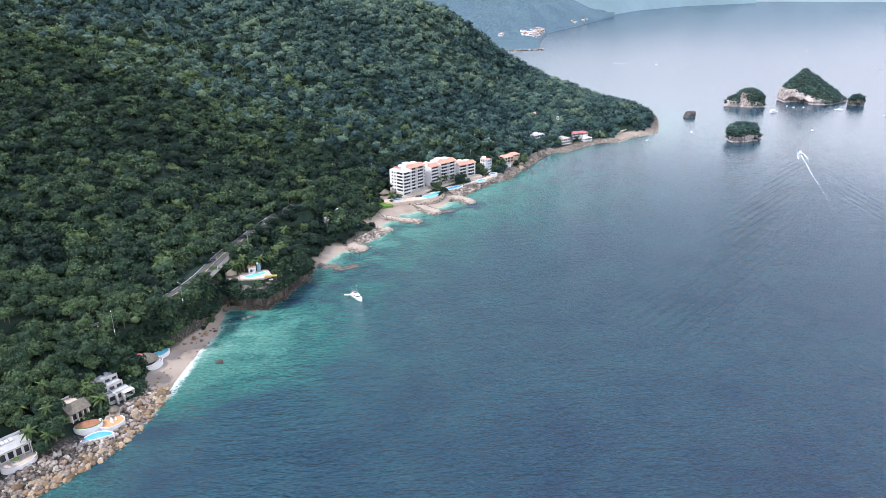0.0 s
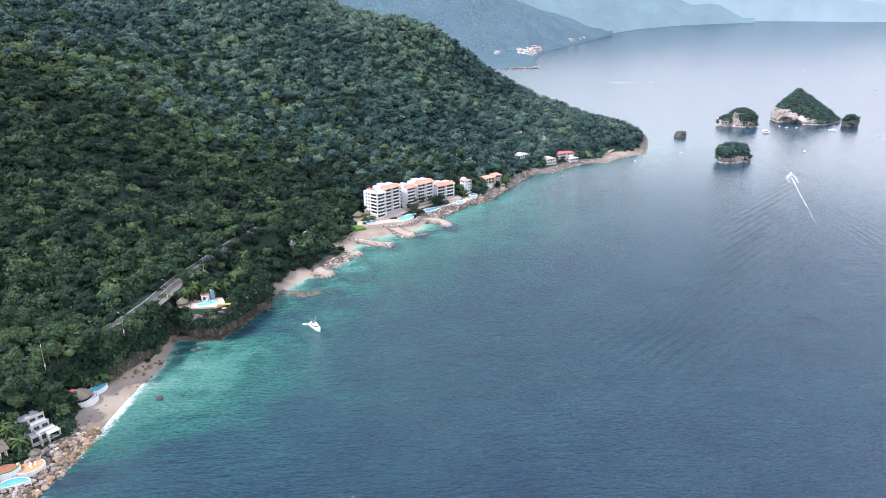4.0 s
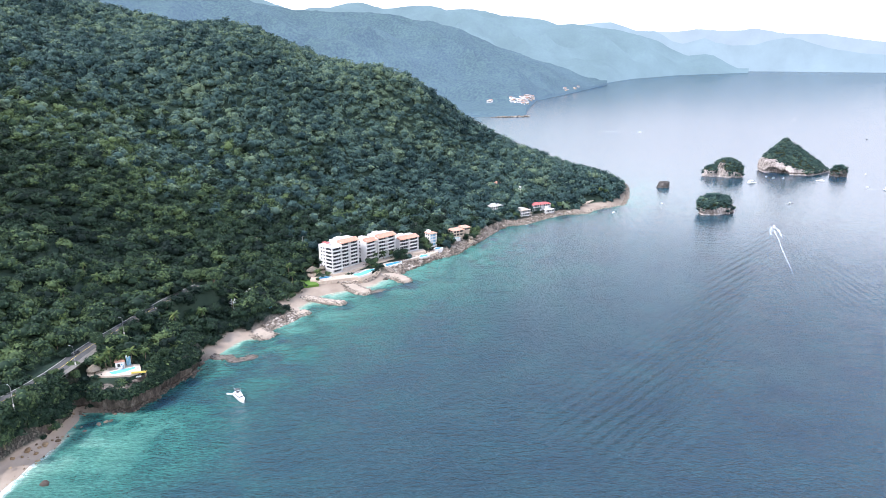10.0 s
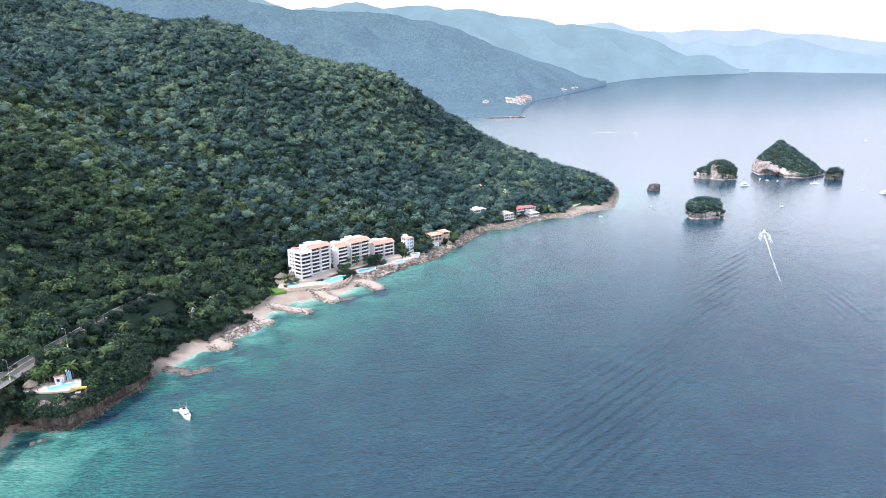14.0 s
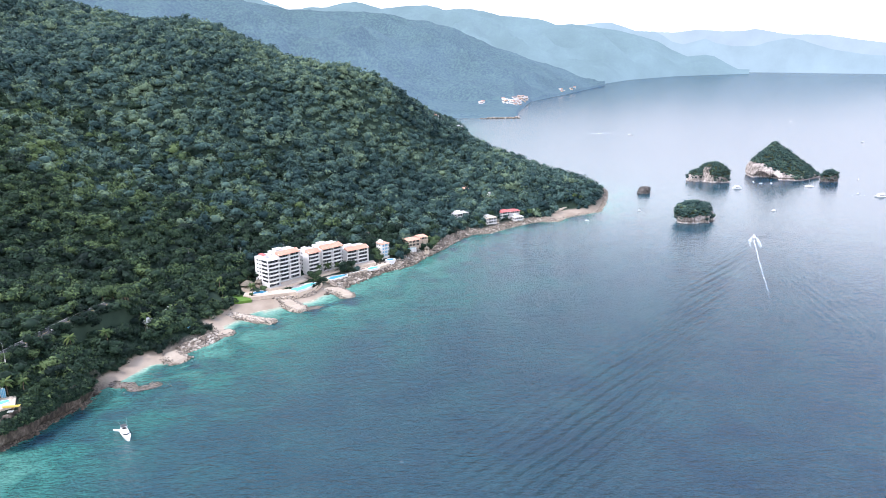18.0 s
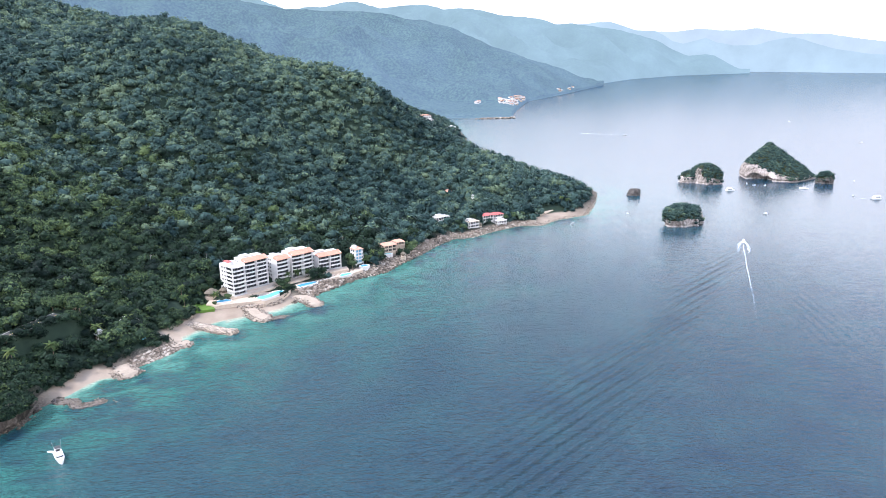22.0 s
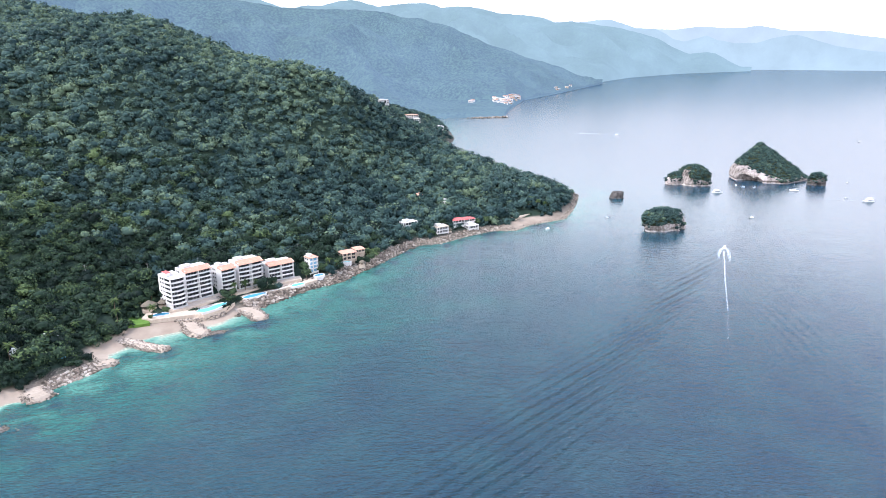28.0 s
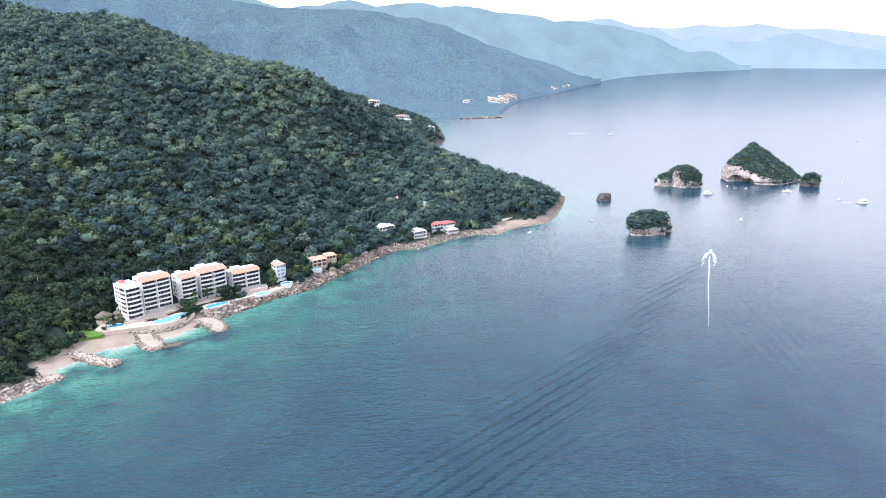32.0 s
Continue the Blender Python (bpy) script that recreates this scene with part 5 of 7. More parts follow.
groyne(((-68, 487), (-62, 478), (-53, 471)), 12, "sand-topped stone jetty with a boulder edge", 75, 2.0, True)
groyne(((-52, 506), (-44, 513), (-36, 518)), 9, "sand-topped boulder jetty beside the small beach", 76, 2.0, True)
groyne(((-84, 446), (-78, 441), (-72, 443), (-67, 437), (-60, 440), (-55, 444)), 5, "low reef of brown rocks below the point", 77, 0.6, False, M_BOULDER_WET, "rock_reef")
groyne(((-24, 576), (-13, 579), (-4, 584), (3, 594)), 5, "bank of pale boulders below the long pool", 78, 3.4, False, None, "boulder_bank")


# ---- road ----
def ribbon(points, half, lift, mat, name, off=0.0):
    pts = [Vector(p) for p in points]
    fine = []
    for i in range(len(pts) - 1):
        p0, p1, p2, p3 = pts[max(i - 1, 0)], pts[i], pts[i + 1], pts[min(i + 2, len(pts) - 1)]
        for k in range(8):
            t = k / 8
            fine.append(0.5 * ((2 * p1) + (p2 - p0) * t + (2 * p0 - 5 * p1 + 4 * p2 - p3) * t * t + (3 * p1 - p0 - 3 * p2 + p3) * t ** 3))
    bm = bmesh.new()
    rows = []
    for i, p in enumerate(fine):
        q = fine[min(i + 1, len(fine) - 1)] - fine[max(i - 1, 0)]
        nrm = Vector((-q.y, q.x, 0)).normalized()
        rows.append([bm.verts.new(p + nrm * (off + o) + Vector((0, 0, lift + dz))) for o, dz in ((-half, -4.0 if half > 2 else -0.1), (-half, 0), (half, 0), (half, -4.0 if half > 2 else -0.1))])
    for a, b in zip(rows, rows[1:]):
        for k in range(3):
            bm.faces.new((a[k], a[k + 1], b[k + 1], b[k]))
    return bm


road = tagged(new("road", None), "grey asphalt coast road with a pale verge", "road", "", "structure")
part("carriageway", ribbon(ROAD, 4.2, 0.1, M_ASPHALT, "carriageway"), M_ASPHALT, road)
part("verge", ribbon(ROAD[4:9], 1.7, 0.08, M_GRAVEL, "verge", -5.9), M_GRAVEL, road, "grey gravel verge")
part("kerb", ribbon(ROAD, 0.15, 0.28, M_CONCRETE, "kerb", 4.35), M_CONCRETE, road)
part("centre_line", ribbon(ROAD, 0.09, 0.112, M_YELLOW, "centre_line"), M_YELLOW, road, "yellow centre line")


def road_point(s):
    seg = np.hypot(*np.diff(ROAD[:, :2], axis=0).T)
    cum = np.concatenate([[0], np.cumsum(seg)])
    k = min(np.searchsorted(cum, s, side="right") - 1, len(seg) - 1)
    p = ROAD[k] + (ROAD[k + 1] - ROAD[k]) * (s - cum[k]) / seg[k]
    d = ROAD[k + 1] - ROAD[k]
    return p, math.degrees(math.atan2(d[1], d[0]))


def car(m, mat, label):
    root = thing("car", m, label, "car", "cars on the coast road")
    bm = bmesh.new()
    add_box(bm, -2.15, 2.15, -0.88, 0.88, 0.35, 0.95, 0.14)
    body = part("body", bm, mat, root)
    bm = bmesh.new()
    add_box(bm, -1.5, 1.1, -0.76, 0.76, 0.93, 1.48, 0.2)
    part("cabin_glass", bm, M_GLASS, root, "dark windows")
    part("roof", box(-1.15, 0.65, -0.66, 0.66, 1.46, 1.53, 0.03), mat, root)
    for x in (-1.35, 1.35):
        for y in (-0.82, 0.82):
            bm = bmesh.new()
            bmesh.ops.create_cone(bm, cap_ends=True, segments=14, radius1=0.33, radius2=0.33, depth=0.22, matrix=Matrix.Translation((x, y, 0.33)) @ Matrix.Rotation(math.pi / 2, 4, "X"))
            w = part("wheel", bm, M_DARK, root)
            bm = bmesh.new()
            bmesh.ops.create_cone(bm, cap_ends=True, segments=10, radius1=0.19, radius2=0.17, depth=0.24, matrix=Matrix.Translation((x, y * 1.012, 0.33)) @ Matrix.Rotation(math.pi / 2, 4, "X"))
            part("rim", bm, M_METAL, w)
    for y in (-0.6, 0.6):
        part("headlight", box(2.08, 2.17, y - 0.18, y + 0.18, 0.62, 0.78, 0.03), M_BOAT, root)
        part("tail_light", box(-2.17, -2.08, y - 0.16, y + 0.16, 0.66, 0.8, 0.03), M_RED, root)
    return root


M_CARS = (M_BOAT, M_DARK, M_METAL)
for x, y, side, mi, lb in ((-151, 326, -2, 0, "white saloon car driving on the coast road"), (-138, 362, -5.6, 0, "white car parked on the gravel verge"), (-134.5, 396, 2, 1, "dark car on the coast road"),
                           (-118.5, 462, -2, 2, "silver car on the coast road"), (-123.5, 436, 2, 1, "dark van-like car on the coast road")):
    dists = [(np.hypot(*(road_point(s)[0][:2] - (x, y))), s) for s in np.arange(2, 330, 2)]
    p, a = road_point(min(dists)[1])
    n = radians(a + 90)
    car(pose(p[0] + math.cos(n) * side, p[1] + math.sin(n) * side, p[2] + 0.11, 0, 0, a + (180 if side > 0 else 0)), M_CARS[mi], lb)


M_POLE = plain("weathered_pole", (0.20, 0.20, 0.20), (0.30, 0.30, 0.29), 0.8, 0.8, 0.25)


def street_lamp(x, y, z, turn):
    root = thing("street_lamp", pose(x, y, z, 0, 0, turn), "tall grey street lamp beside the coast road", "street lamp", "street lamps")
    part("pole", tube(((0, 0, -3), (0, 0, 4), (0, 0, 9)), (0.12, 0.10, 0.07)), M_POLE, root)
    part("arm", tube(((0, 0, 8.9), (0.7, 0, 9.3), (1.7, 0, 9.4)), (0.06, 0.05, 0.05)), M_METAL, root)
    bm = bmesh.new()
    add_box(bm, 1.5, 2.3, -0.16, 0.16, 9.3, 9.48, 0.05)
    part("lamp_head", bm, M_METAL, root)
    part("base", box(-0.25, 0.25, -0.25, 0.25, -1.2, 0.3, 0.04), M_CONCRETE, root)


for x, y, z, a in ((-163, 308, 24, 120), (-142, 339, 24.8, 150), (-136, 381, 25, 170), (-127, 418, 26, 170)):
    street_lamp(x + 5.0 * math.cos(radians(a + 200)), y + 5.0 * math.sin(radians(a + 200)), z, a)


# ---- near trees as single things ----
def limb_path(rs, a, r, h0, h1):
    return ((0, 0, h0), (r * 0.4 * math.cos(a), r * 0.4 * math.sin(a), h0 + (h1 - h0) * 0.6), (r * math.cos(a), r * math.sin(a), h1))


def tree_kind(seed, r, h):
    """A broad-leaved tree: trunk with limbs under a crown of leaf clumps."""
    rs = np.random.RandomState(seed)
    root = thing("tree", pose(0, 0, 0), "broad-leaved tree with a dense green crown on the slope", "tree", "trees near the villas")
    part("trunk", tube(((0, 0, -1), (0.1, 0, h * 0.3), (0.15, 0.1, h * 0.75)), (0.34, 0.26, 0.12)), M_BARK, root)
    for i in range(4):
        a = i * 1.57 + rs.rand()
        part("limb", tube(limb_path(rs, a, r * 0.55, h * 0.28, h * 0.6), (0.16, 0.11, 0.05), 5), M_BARK, root)
    lobes = [(x, y, z + h * 0.28, q) for x, y, z, q in crown_lobes(rs, r, h * 0.8)]
    V, F = tuft_cloud(rs, lobes, 1000, 0.40)
    C, G = core_mesh(lobes, 0.88)
    P = np.vstack([V, C])
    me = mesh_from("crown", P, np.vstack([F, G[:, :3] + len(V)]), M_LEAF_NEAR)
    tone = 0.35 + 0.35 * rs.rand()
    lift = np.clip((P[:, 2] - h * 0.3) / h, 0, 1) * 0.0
    # core vertices toned down: the crown's inner shade is in the colour
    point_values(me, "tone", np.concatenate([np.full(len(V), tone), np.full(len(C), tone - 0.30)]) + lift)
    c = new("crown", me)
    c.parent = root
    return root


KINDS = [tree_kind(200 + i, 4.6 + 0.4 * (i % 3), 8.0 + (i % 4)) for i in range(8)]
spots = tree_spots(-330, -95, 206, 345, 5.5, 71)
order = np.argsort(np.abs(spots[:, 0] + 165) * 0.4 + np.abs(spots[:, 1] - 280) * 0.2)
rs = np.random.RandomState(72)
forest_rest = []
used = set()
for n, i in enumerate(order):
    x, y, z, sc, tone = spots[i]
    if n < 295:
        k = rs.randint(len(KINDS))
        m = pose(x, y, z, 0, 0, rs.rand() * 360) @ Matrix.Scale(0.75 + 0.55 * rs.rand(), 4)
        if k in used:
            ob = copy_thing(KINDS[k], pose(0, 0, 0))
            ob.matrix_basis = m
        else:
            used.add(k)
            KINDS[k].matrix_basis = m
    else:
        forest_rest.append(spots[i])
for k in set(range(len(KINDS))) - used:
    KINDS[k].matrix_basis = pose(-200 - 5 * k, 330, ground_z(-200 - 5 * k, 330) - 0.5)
if forest_rest:
    forest("roadside_forest", np.array(forest_rest), MID_CROWNS, M_LEAF_NEAR, "dense green forest above the coast road", 73)


def palm_kind(seed, h):
    rs = np.random.RandomState(seed)
    root = thing("palm_tree", pose(0, 0, 0), "tall palm with a spray of arching green fronds", "palm tree", "palms along the shore")
    bend = rs.rand() * 1.2
    part("trunk", tube(((0, 0, -1), (bend * 0.3, 0, h * 0.5), (bend, 0, h)), (0.24, 0.17, 0.13), 7), M_BARK, root)
    n = 15
    for i in range(n):
        a = i * math.tau / n * 1.0 + rs.rand() * 0.3
        up, ln = (0.9 - 1.1 * (i % 3) / 2), 3.0 + rs.rand() * 0.9
        bm = bmesh.new()
        prev = None
        for k in range(7):
            s = k / 6
            r = ln * s
            z = h + up * r * 0.9 - 0.30 * r * r * (0.55 + 0.2 * (i % 2))
            w = 0.62 * math.sin(math.pi * min(0.12 + s * 0.86, 1)) + 0.03
            c, sn = math.cos(a), math.sin(a)
            row = [bm.verts.new((bend + c * r - sn * o * w, sn * r + c * o * w, z - abs(o) * w * 0.45)) for o in (-1, 0, 1)]
            if prev:
                bm.faces.new((prev[0], prev[1], row[1], row[0]))
                bm.faces.new((prev[1], prev[2], row[2], row[1]))
            prev = row
        f = part("frond", bm, M_PALM, root)
        point_values(f.data, "tone", np.full(len(f.data.vertices), 0.2 + 0.6 * rs.rand()))
    return root


PALMS = [palm_kind(300 + i, 6.5 + 1.3 * i) for i in range(4)]
palm_at = ((-160, 243), (-166, 250), (-158, 236), (-156, 268), (-161, 271), (-150, 263), (-166, 236), (-172, 262), (-176, 250), (-124, 391), (-121, 392), (-119, 394), (-114, 397), (-110, 399), (-104, 402),
           (-62, 572), (-70, 540), (-75, 520), (-58, 566), (-84, 495), (8, 627), (15, 633), (2, 622), (60, 677), (66, 682), (-40, 578), (-95, 470), (-105, 450), (-150, 400), (-156, 420), (-165, 440),
           (255, 895), (262, 900), (248, 903), (-160, 470), (-172, 480))
for i, (x, y) in enumerate(palm_at):
    m = pose(x, y, ground_z(x, y), 0, 0, i * 77 % 360) @ Matrix.Scale(0.85 + 0.05 * (i % 7), 4)
    if i < 4:
        PALMS[i].matrix_basis = m
    else:
        copy_thing(PALMS[i % 4], pose(0, 0, 0)).matrix_basis = m


# ---- the apartment blocks ----
def wing(x, y, z, turn, length, depth, floors, bays, label, fh=3.0, bow=0.5, left_bands=False, roof="tile"):
    """One apartment block, its front along +x facing the sea: walls, slabs, balcony parapets, glazing, roof."""
    root = thing("apartment_block", pose(x, y, z, 0, 0, turn), label, "building", "apartment blocks above the beach")
    H, bd = floors * fh, 2.0
    part("foundation", box(-0.3, length + 0.3, -1.0, depth, -8, 0, 0.05), M_CONCRETE, root)
    part("wall", box(0, 0.45, bd - 1.6, depth, 0, H, 0.03), M_WHITE, root)
    part("wall", box(length - 0.45, length, bd - 1.6, depth, 0, H, 0.03), M_WHITE, root)
    part("wall", box(0.45, length - 0.45, depth - 0.4, depth, 0, H), M_WHITE, root)
    part("inner_wall", box(0.45, length - 0.45, bd + 0.25, bd + 0.5, 0, H), M_CONCRETE, root)
    bw = length / bays
    for f in range(floors + 1):
        pts = [(0.0 if f else 0.02, depth - 0.5), (0.0, 0.0)]
        pts = [(0.1, depth - 0.45), (0.1, 0.15)] + [(length * k / 10, -bow * math.sin(math.pi * k / 10)) for k in range(1, 10)] + [(length - 0.1, 0.15), (length - 0.1, depth - 0.45)]
        part("floor_slab", prism(pts, f * fh - 0.16, f * fh + 0.06), M_WHITE, root)
    for f in range(floors):
        for b in range(bays):
            x0, x1 = b * bw + 0.3, (b + 1) * bw - 0.3
            if f > 0:
                front = [(x0 + (x1 - x0) * k / 8, -bow * math.sin(math.pi * (x0 + (x1 - x0) * k / 8) / length) - 0.45 * math.sin(math.pi * k / 8) + 0.05) for k in range(9)]
                pts = front + [(px, py + 0.16) for px, py in front[::-1]]
                part("balcony_parapet", prism(pts, f * fh - 0.18, f * fh + 0.92, 0.03), M_WHITE, root)
            win = part("window", box(x0 + 0.15, x1 - 0.15, bd + 0.12, bd + 0.22, f * fh + 0.06, f * fh + fh - 0.35), M_GLASS, root, "dark sliding glass doors")
            for k in range(1, 4):
                px = x0 + (x1 - x0) * k / 4
                part("mullion", box(px - 0.05, px + 0.05, bd + 0.06, bd + 0.13, f * fh + 0.08, f * fh + fh - 0.37), M_WHITE, win)
    for b in range(1, bays):
        part("fin_wall", box(b * bw - 0.22, b * bw + 0.22, -bow * math.sin(math.pi * b / bays) - 0.15, bd + 0.3, 0, H, 0.03), M_WHITE, root)
    if left_bands:
        for f in range(1, floors):
            part("side_balcony", box(-0.9, 0.0, 1.2, depth * 0.5, f * fh - 0.15, f * fh + 0.85, 0.05), M_WHITE, root)
            part("side_window", box(-0.06, 0.0, 1.6, depth * 0.48, f * fh + 0.9, f * fh + fh - 0.4), M_GLASS, root)
    for k in range(2):
        for f in range(floors):
            part("end_window", box(-0.05, 0.0, depth * (0.58 + 0.18 * k), depth * (0.66 + 0.18 * k), f * fh + 1.0, f * fh + 2.2), M_GLASS, root)
    part("parapet", box(0, length, depth - 0.3, depth, H, H + 0.9, 0.04), M_WHITE, root)
    part("parapet", box(0, 0.3, 0, depth - 0.3, H, H + 0.9, 0.04), M_WHITE, root)
    part("parapet", box(length - 0.3, length, 0, depth - 0.3, H, H + 0.9, 0.04), M_WHITE, root)
    part("roof_deck", box(0.3, length - 0.3, 0.2, depth - 0.3, H, H + 0.12), M_WHITE, root)
    if roof == "tile":
        bm = bmesh.new()
        pr = [(-0.35, -bow - 0.7, H - 0.15), (-0.35, 4.6, H + 1.9), (-0.35, 4.9, H + 0.2), (-0.35, -bow - 0.5, H - 0.35)]
        a = [bm.verts.new((-0.2, py, pz)) for _, py, pz in pr]
        b = [bm.verts.new((length + 0.2, py, pz)) for _, py, pz in pr]
        for k in range(4):
            bm.faces.new((a[k], a[(k + 1) % 4], b[(k + 1) % 4], b[k]))
        bm.faces.new(a[::-1])
        bm.faces.new(b)
        rf = part("tile_roof", bm, M_TERRACOTTA, root, "orange clay tiles")
        for k in range(int(length / 0.7)):
            px = k * 0.7
            part("roof_tile", tube(((px, -bow - 0.7, H - 0.08), (px, 4.55, H + 1.97)), (0.12, 0.12), 5), M_TERRACOTTA, rf)
    # rooftop stair house and terrace walls
    part("stair_house", box(length * 0.12, length * 0.42, depth * 0.45, depth * 0.8, H, H + 2.6, 0.08), M_WHITE, root)
    part("stair_roof", box(length * 0.10, length * 0.44, depth * 0.43, depth * 0.82, H + 2.6, H + 2.85, 0.05), M_RED if roof == "red" else M_WHITE, root, "red roof" if roof == "red" else "")
    part("roof_tank", tube(((length * 0.62, depth * 0.6, H), (length * 0.62, depth * 0.6, H + 1.6), (length * 0.62, depth * 0.6, H + 1.9)), (0.9, 0.9, 0.4), 14), M_WHITE, root)
    part("terrace_wall", box(length * 0.55, length * 0.95, depth * 0.42, depth * 0.45, H, H + 1.5, 0.03), M_WHITE, root)
    return root


wing(-29.0, 586.0, 7, 50, 10.5, 17, 7, 1, "white apartment block with a red-roofed stair house and curved balconies", 3.0, 0.9, True, "red")
wing(-24.5, 600.5, 7.2, 47, 19.5, 15, 7, 2, "white apartment block of seven storeys with an orange tiled roof", 3.0, 0.3)
wing(-5.0, 617.0, 7, 49, 11.5, 14, 6, 1, "white apartment block with rounded balconies between two taller ones", 3.0, 0.8)
wing(4.0, 628.0, 7, 45, 19.5, 15, 6, 2, "tallest white apartment block with bowed balconies and orange roof", 3.1, 1.2)
wing(21.5, 644.0, 7, 40, 21.0, 13, 4, 2, "low white apartment block with orange tiled roof", 3.1, 0.3)


# ---- pools, terraces and the tower house beside the apartments ----
def pool(outline, z, mat, label, rim=0.7, wall=3.0, deck=M_WHITE, at=(0, 0, 0)):
    """A swimming pool: raised shell with a pale coping and water a little below it."""
    root = thing("swimming_pool", pose(*at), label, "pool", "swimming pools")
    cx, cy = sum(p[0] for p in outline) / len(outline), sum(p[1] for p in outline) / len(outline)
    out = []
    for x, y in outline:
        d = math.hypot(x - cx, y - cy)
        out.append((cx + (x - cx) * (d + rim) / d, cy + (y - cy) * (d + rim) / d))
    part("shell", prism(out, z - wall, z - 0.25), deck, root)
    bm = bmesh.new()
    a = [bm.verts.new((x, y, z)) for x, y in out]
    b = [bm.verts.new((x, y, z)) for x, y in outline]
    c = [bm.verts.new((x, y, z - 0.24)) for x, y in outline]
    d = [bm.verts.new((x, y, z - 0.26)) for x, y in out]
    n = len(out)
    for i in range(n):
        j = (i + 1) % n
        bm.faces.new((a[i], a[j], b[j], b[i]))
        bm.faces.new((b[i], b[j], c[j], c[i]))
        bm.faces.new((d[i], d[j], a[j], a[i]))
    part("coping", bm, deck, root)
    bm = bmesh.new()
    bm.faces.new([bm.verts.new((x, y, z - 0.12)) for x, y in outline])
    part("water", bm, mat, root, "clear blue pool water")
    return root


def kidney(cx, cy, ln, wd, turn, pinch=0.25, n=28):
    out = []
    t = radians(turn)
    for i in range(n):
        a = math.tau * i / n
        x, y = ln * math.cos(a), wd * math.sin(a) - pinch * wd * math.cos(2 * a)
        out.append((cx + x * math.cos(t) - y * math.sin(t), cy + x * math.sin(t) + y * math.cos(t)))
    return out


def terrace(outline, z0, z1, mat, label, name="terrace"):
    t = new(name)
    tagged(t, label, "terrace", "", "structure")
    part("slab", prism(outline, z0, z1, 0.05), mat, t)
    return t


terrace([(-46, 574), (-38, 571), (-24, 577), (-10, 582), (4, 599), (0, 607), (-22, 598), (-34, 590), (-47, 592)], -2, 5.4, M_PAVING, "pale paved pool terrace below the apartments")
terrace([(2, 607), (10, 610), (21, 624), (33, 636), (45, 645), (55, 657), (54, 668), (44, 662), (24, 646), (8, 632), (-2, 618)], -2, 4.8, M_PAVING, "pale paved terrace in front of the apartments")
pool(kidney(-35.5, 580, 5.2, 2.6, 25), 5.9, M_POOL_BLUE, "small blue pool beside the thatched bar")
pool([(-14, 585), (-8, 583.5), (-3, 589), (1.5, 597), (3.2, 602), (0.5, 603.4), (-3.5, 600), (-8, 592.5), (-13, 589)], 5.9, M_POOL, "long turquoise pool in front of the tallest apartments")
pool([(9.5, 614), (13, 611.6), (19, 617), (24, 623), (23, 626), (18, 623), (12, 618.5)], 5.7, M_POOL_BLUE, "blue pool above the boulders", 0.7, 1.6, M_WHITE, (-0.5, 1.5, -0.6))
pool(kidney(43, 642.5, 5.4, 2.5, 44, 0.15), 5.7, M_POOL, "turquoise pool below the low apartment block", 0.7, 1.6, M_WHITE, (-0.5, 1.5, -0.6))
pool(kidney(55.2, 663.8, 3.6, 2.4, 40, 0.05), 6.4, M_POOL_BLUE, "small blue pool on a white bastion", 1.3, 5.4)
terrace([(-31, 583), (-20, 590), (-4, 609), (6, 621), (24, 639), (44, 653), (41, 660), (20, 648), (2, 632), (-8, 621), (-26, 602), (-36, 593)], -2, 6.9, M_PAVING, "pale paved walk along the foot of the apartments")
lawn = tagged(new("lawn"), "bright green lawn beside the beach", "lawn", "", "structure")
part("grass", prism([(-58, 566), (-50, 562), (-38, 568), (-44, 578), (-55, 580), (-60, 574)], -1, 4.5, 0.1), M_LAWN, lawn)


def wall_run(points, z, h, mat, label, thick=0.3):
    w = new("garden_wall")
    tagged(w, label, "wall", "", "structure")
    for (x0, y0), (x1, y1) in zip(points, points[1:]):
        a, ln = math.atan2(y1 - y0, x1 - x0), math.hypot(x1 - x0, y1 - y0)
        o = part("wall_segment", box(0, ln, -thick / 2, thick / 2, -2.5, h, 0.04), mat, w)
        o.matrix_basis = pose(x0, y0, z, 0, 0, math.degrees(a))


wall_run(ellipse(-37, 579, 9, 5.5, 25, 12, 180, 360), 4.4, 1.2, M_PAVING, "curved pale pink retaining wall below the small pool")
wall_run([(-14, 581), (-6, 580), (2, 590), (7, 604)], 3.6, 2.0, M_PAVING, "pale stone retaining wall below the long pool")


def sun_lounger(m):
    root = thing("sun_lounger", m, "white sun lounger on the pool terrace", "sun lounger", "sun loungers")
    part("seat", box(-0.3, 0.3, -0.9, 0.5, 0.3, 0.38, 0.02), M_BOAT, root)
    b = part("backrest", box(-0.3, 0.3, 0, 0.7, 0, 0.08, 0.02), M_BOAT, root)
    b.matrix_basis = pose(0, 0.5, 0.34, 40)
    for x in (-0.25, 0.25):
        for y in (-0.8, 0.4):
            part("leg", box(x - 0.03, x + 0.03, y - 0.03, y + 0.03, 0, 0.3), M_METAL, root)
    return root


first = sun_lounger(pose(25.5, 627.5, 5.2, 0, 0, 140))
for i in range(1, 9):
    copy_thing(first, pose(25.5 + i * 1.15, 627.5 + i * 0.95, 5.2, 0, 0, 140))
for i in range(6):
    copy_thing(first, pose(-13 + i * 1.5, 590.5 + i * 2.0, 5.4, 0, 0, 150))


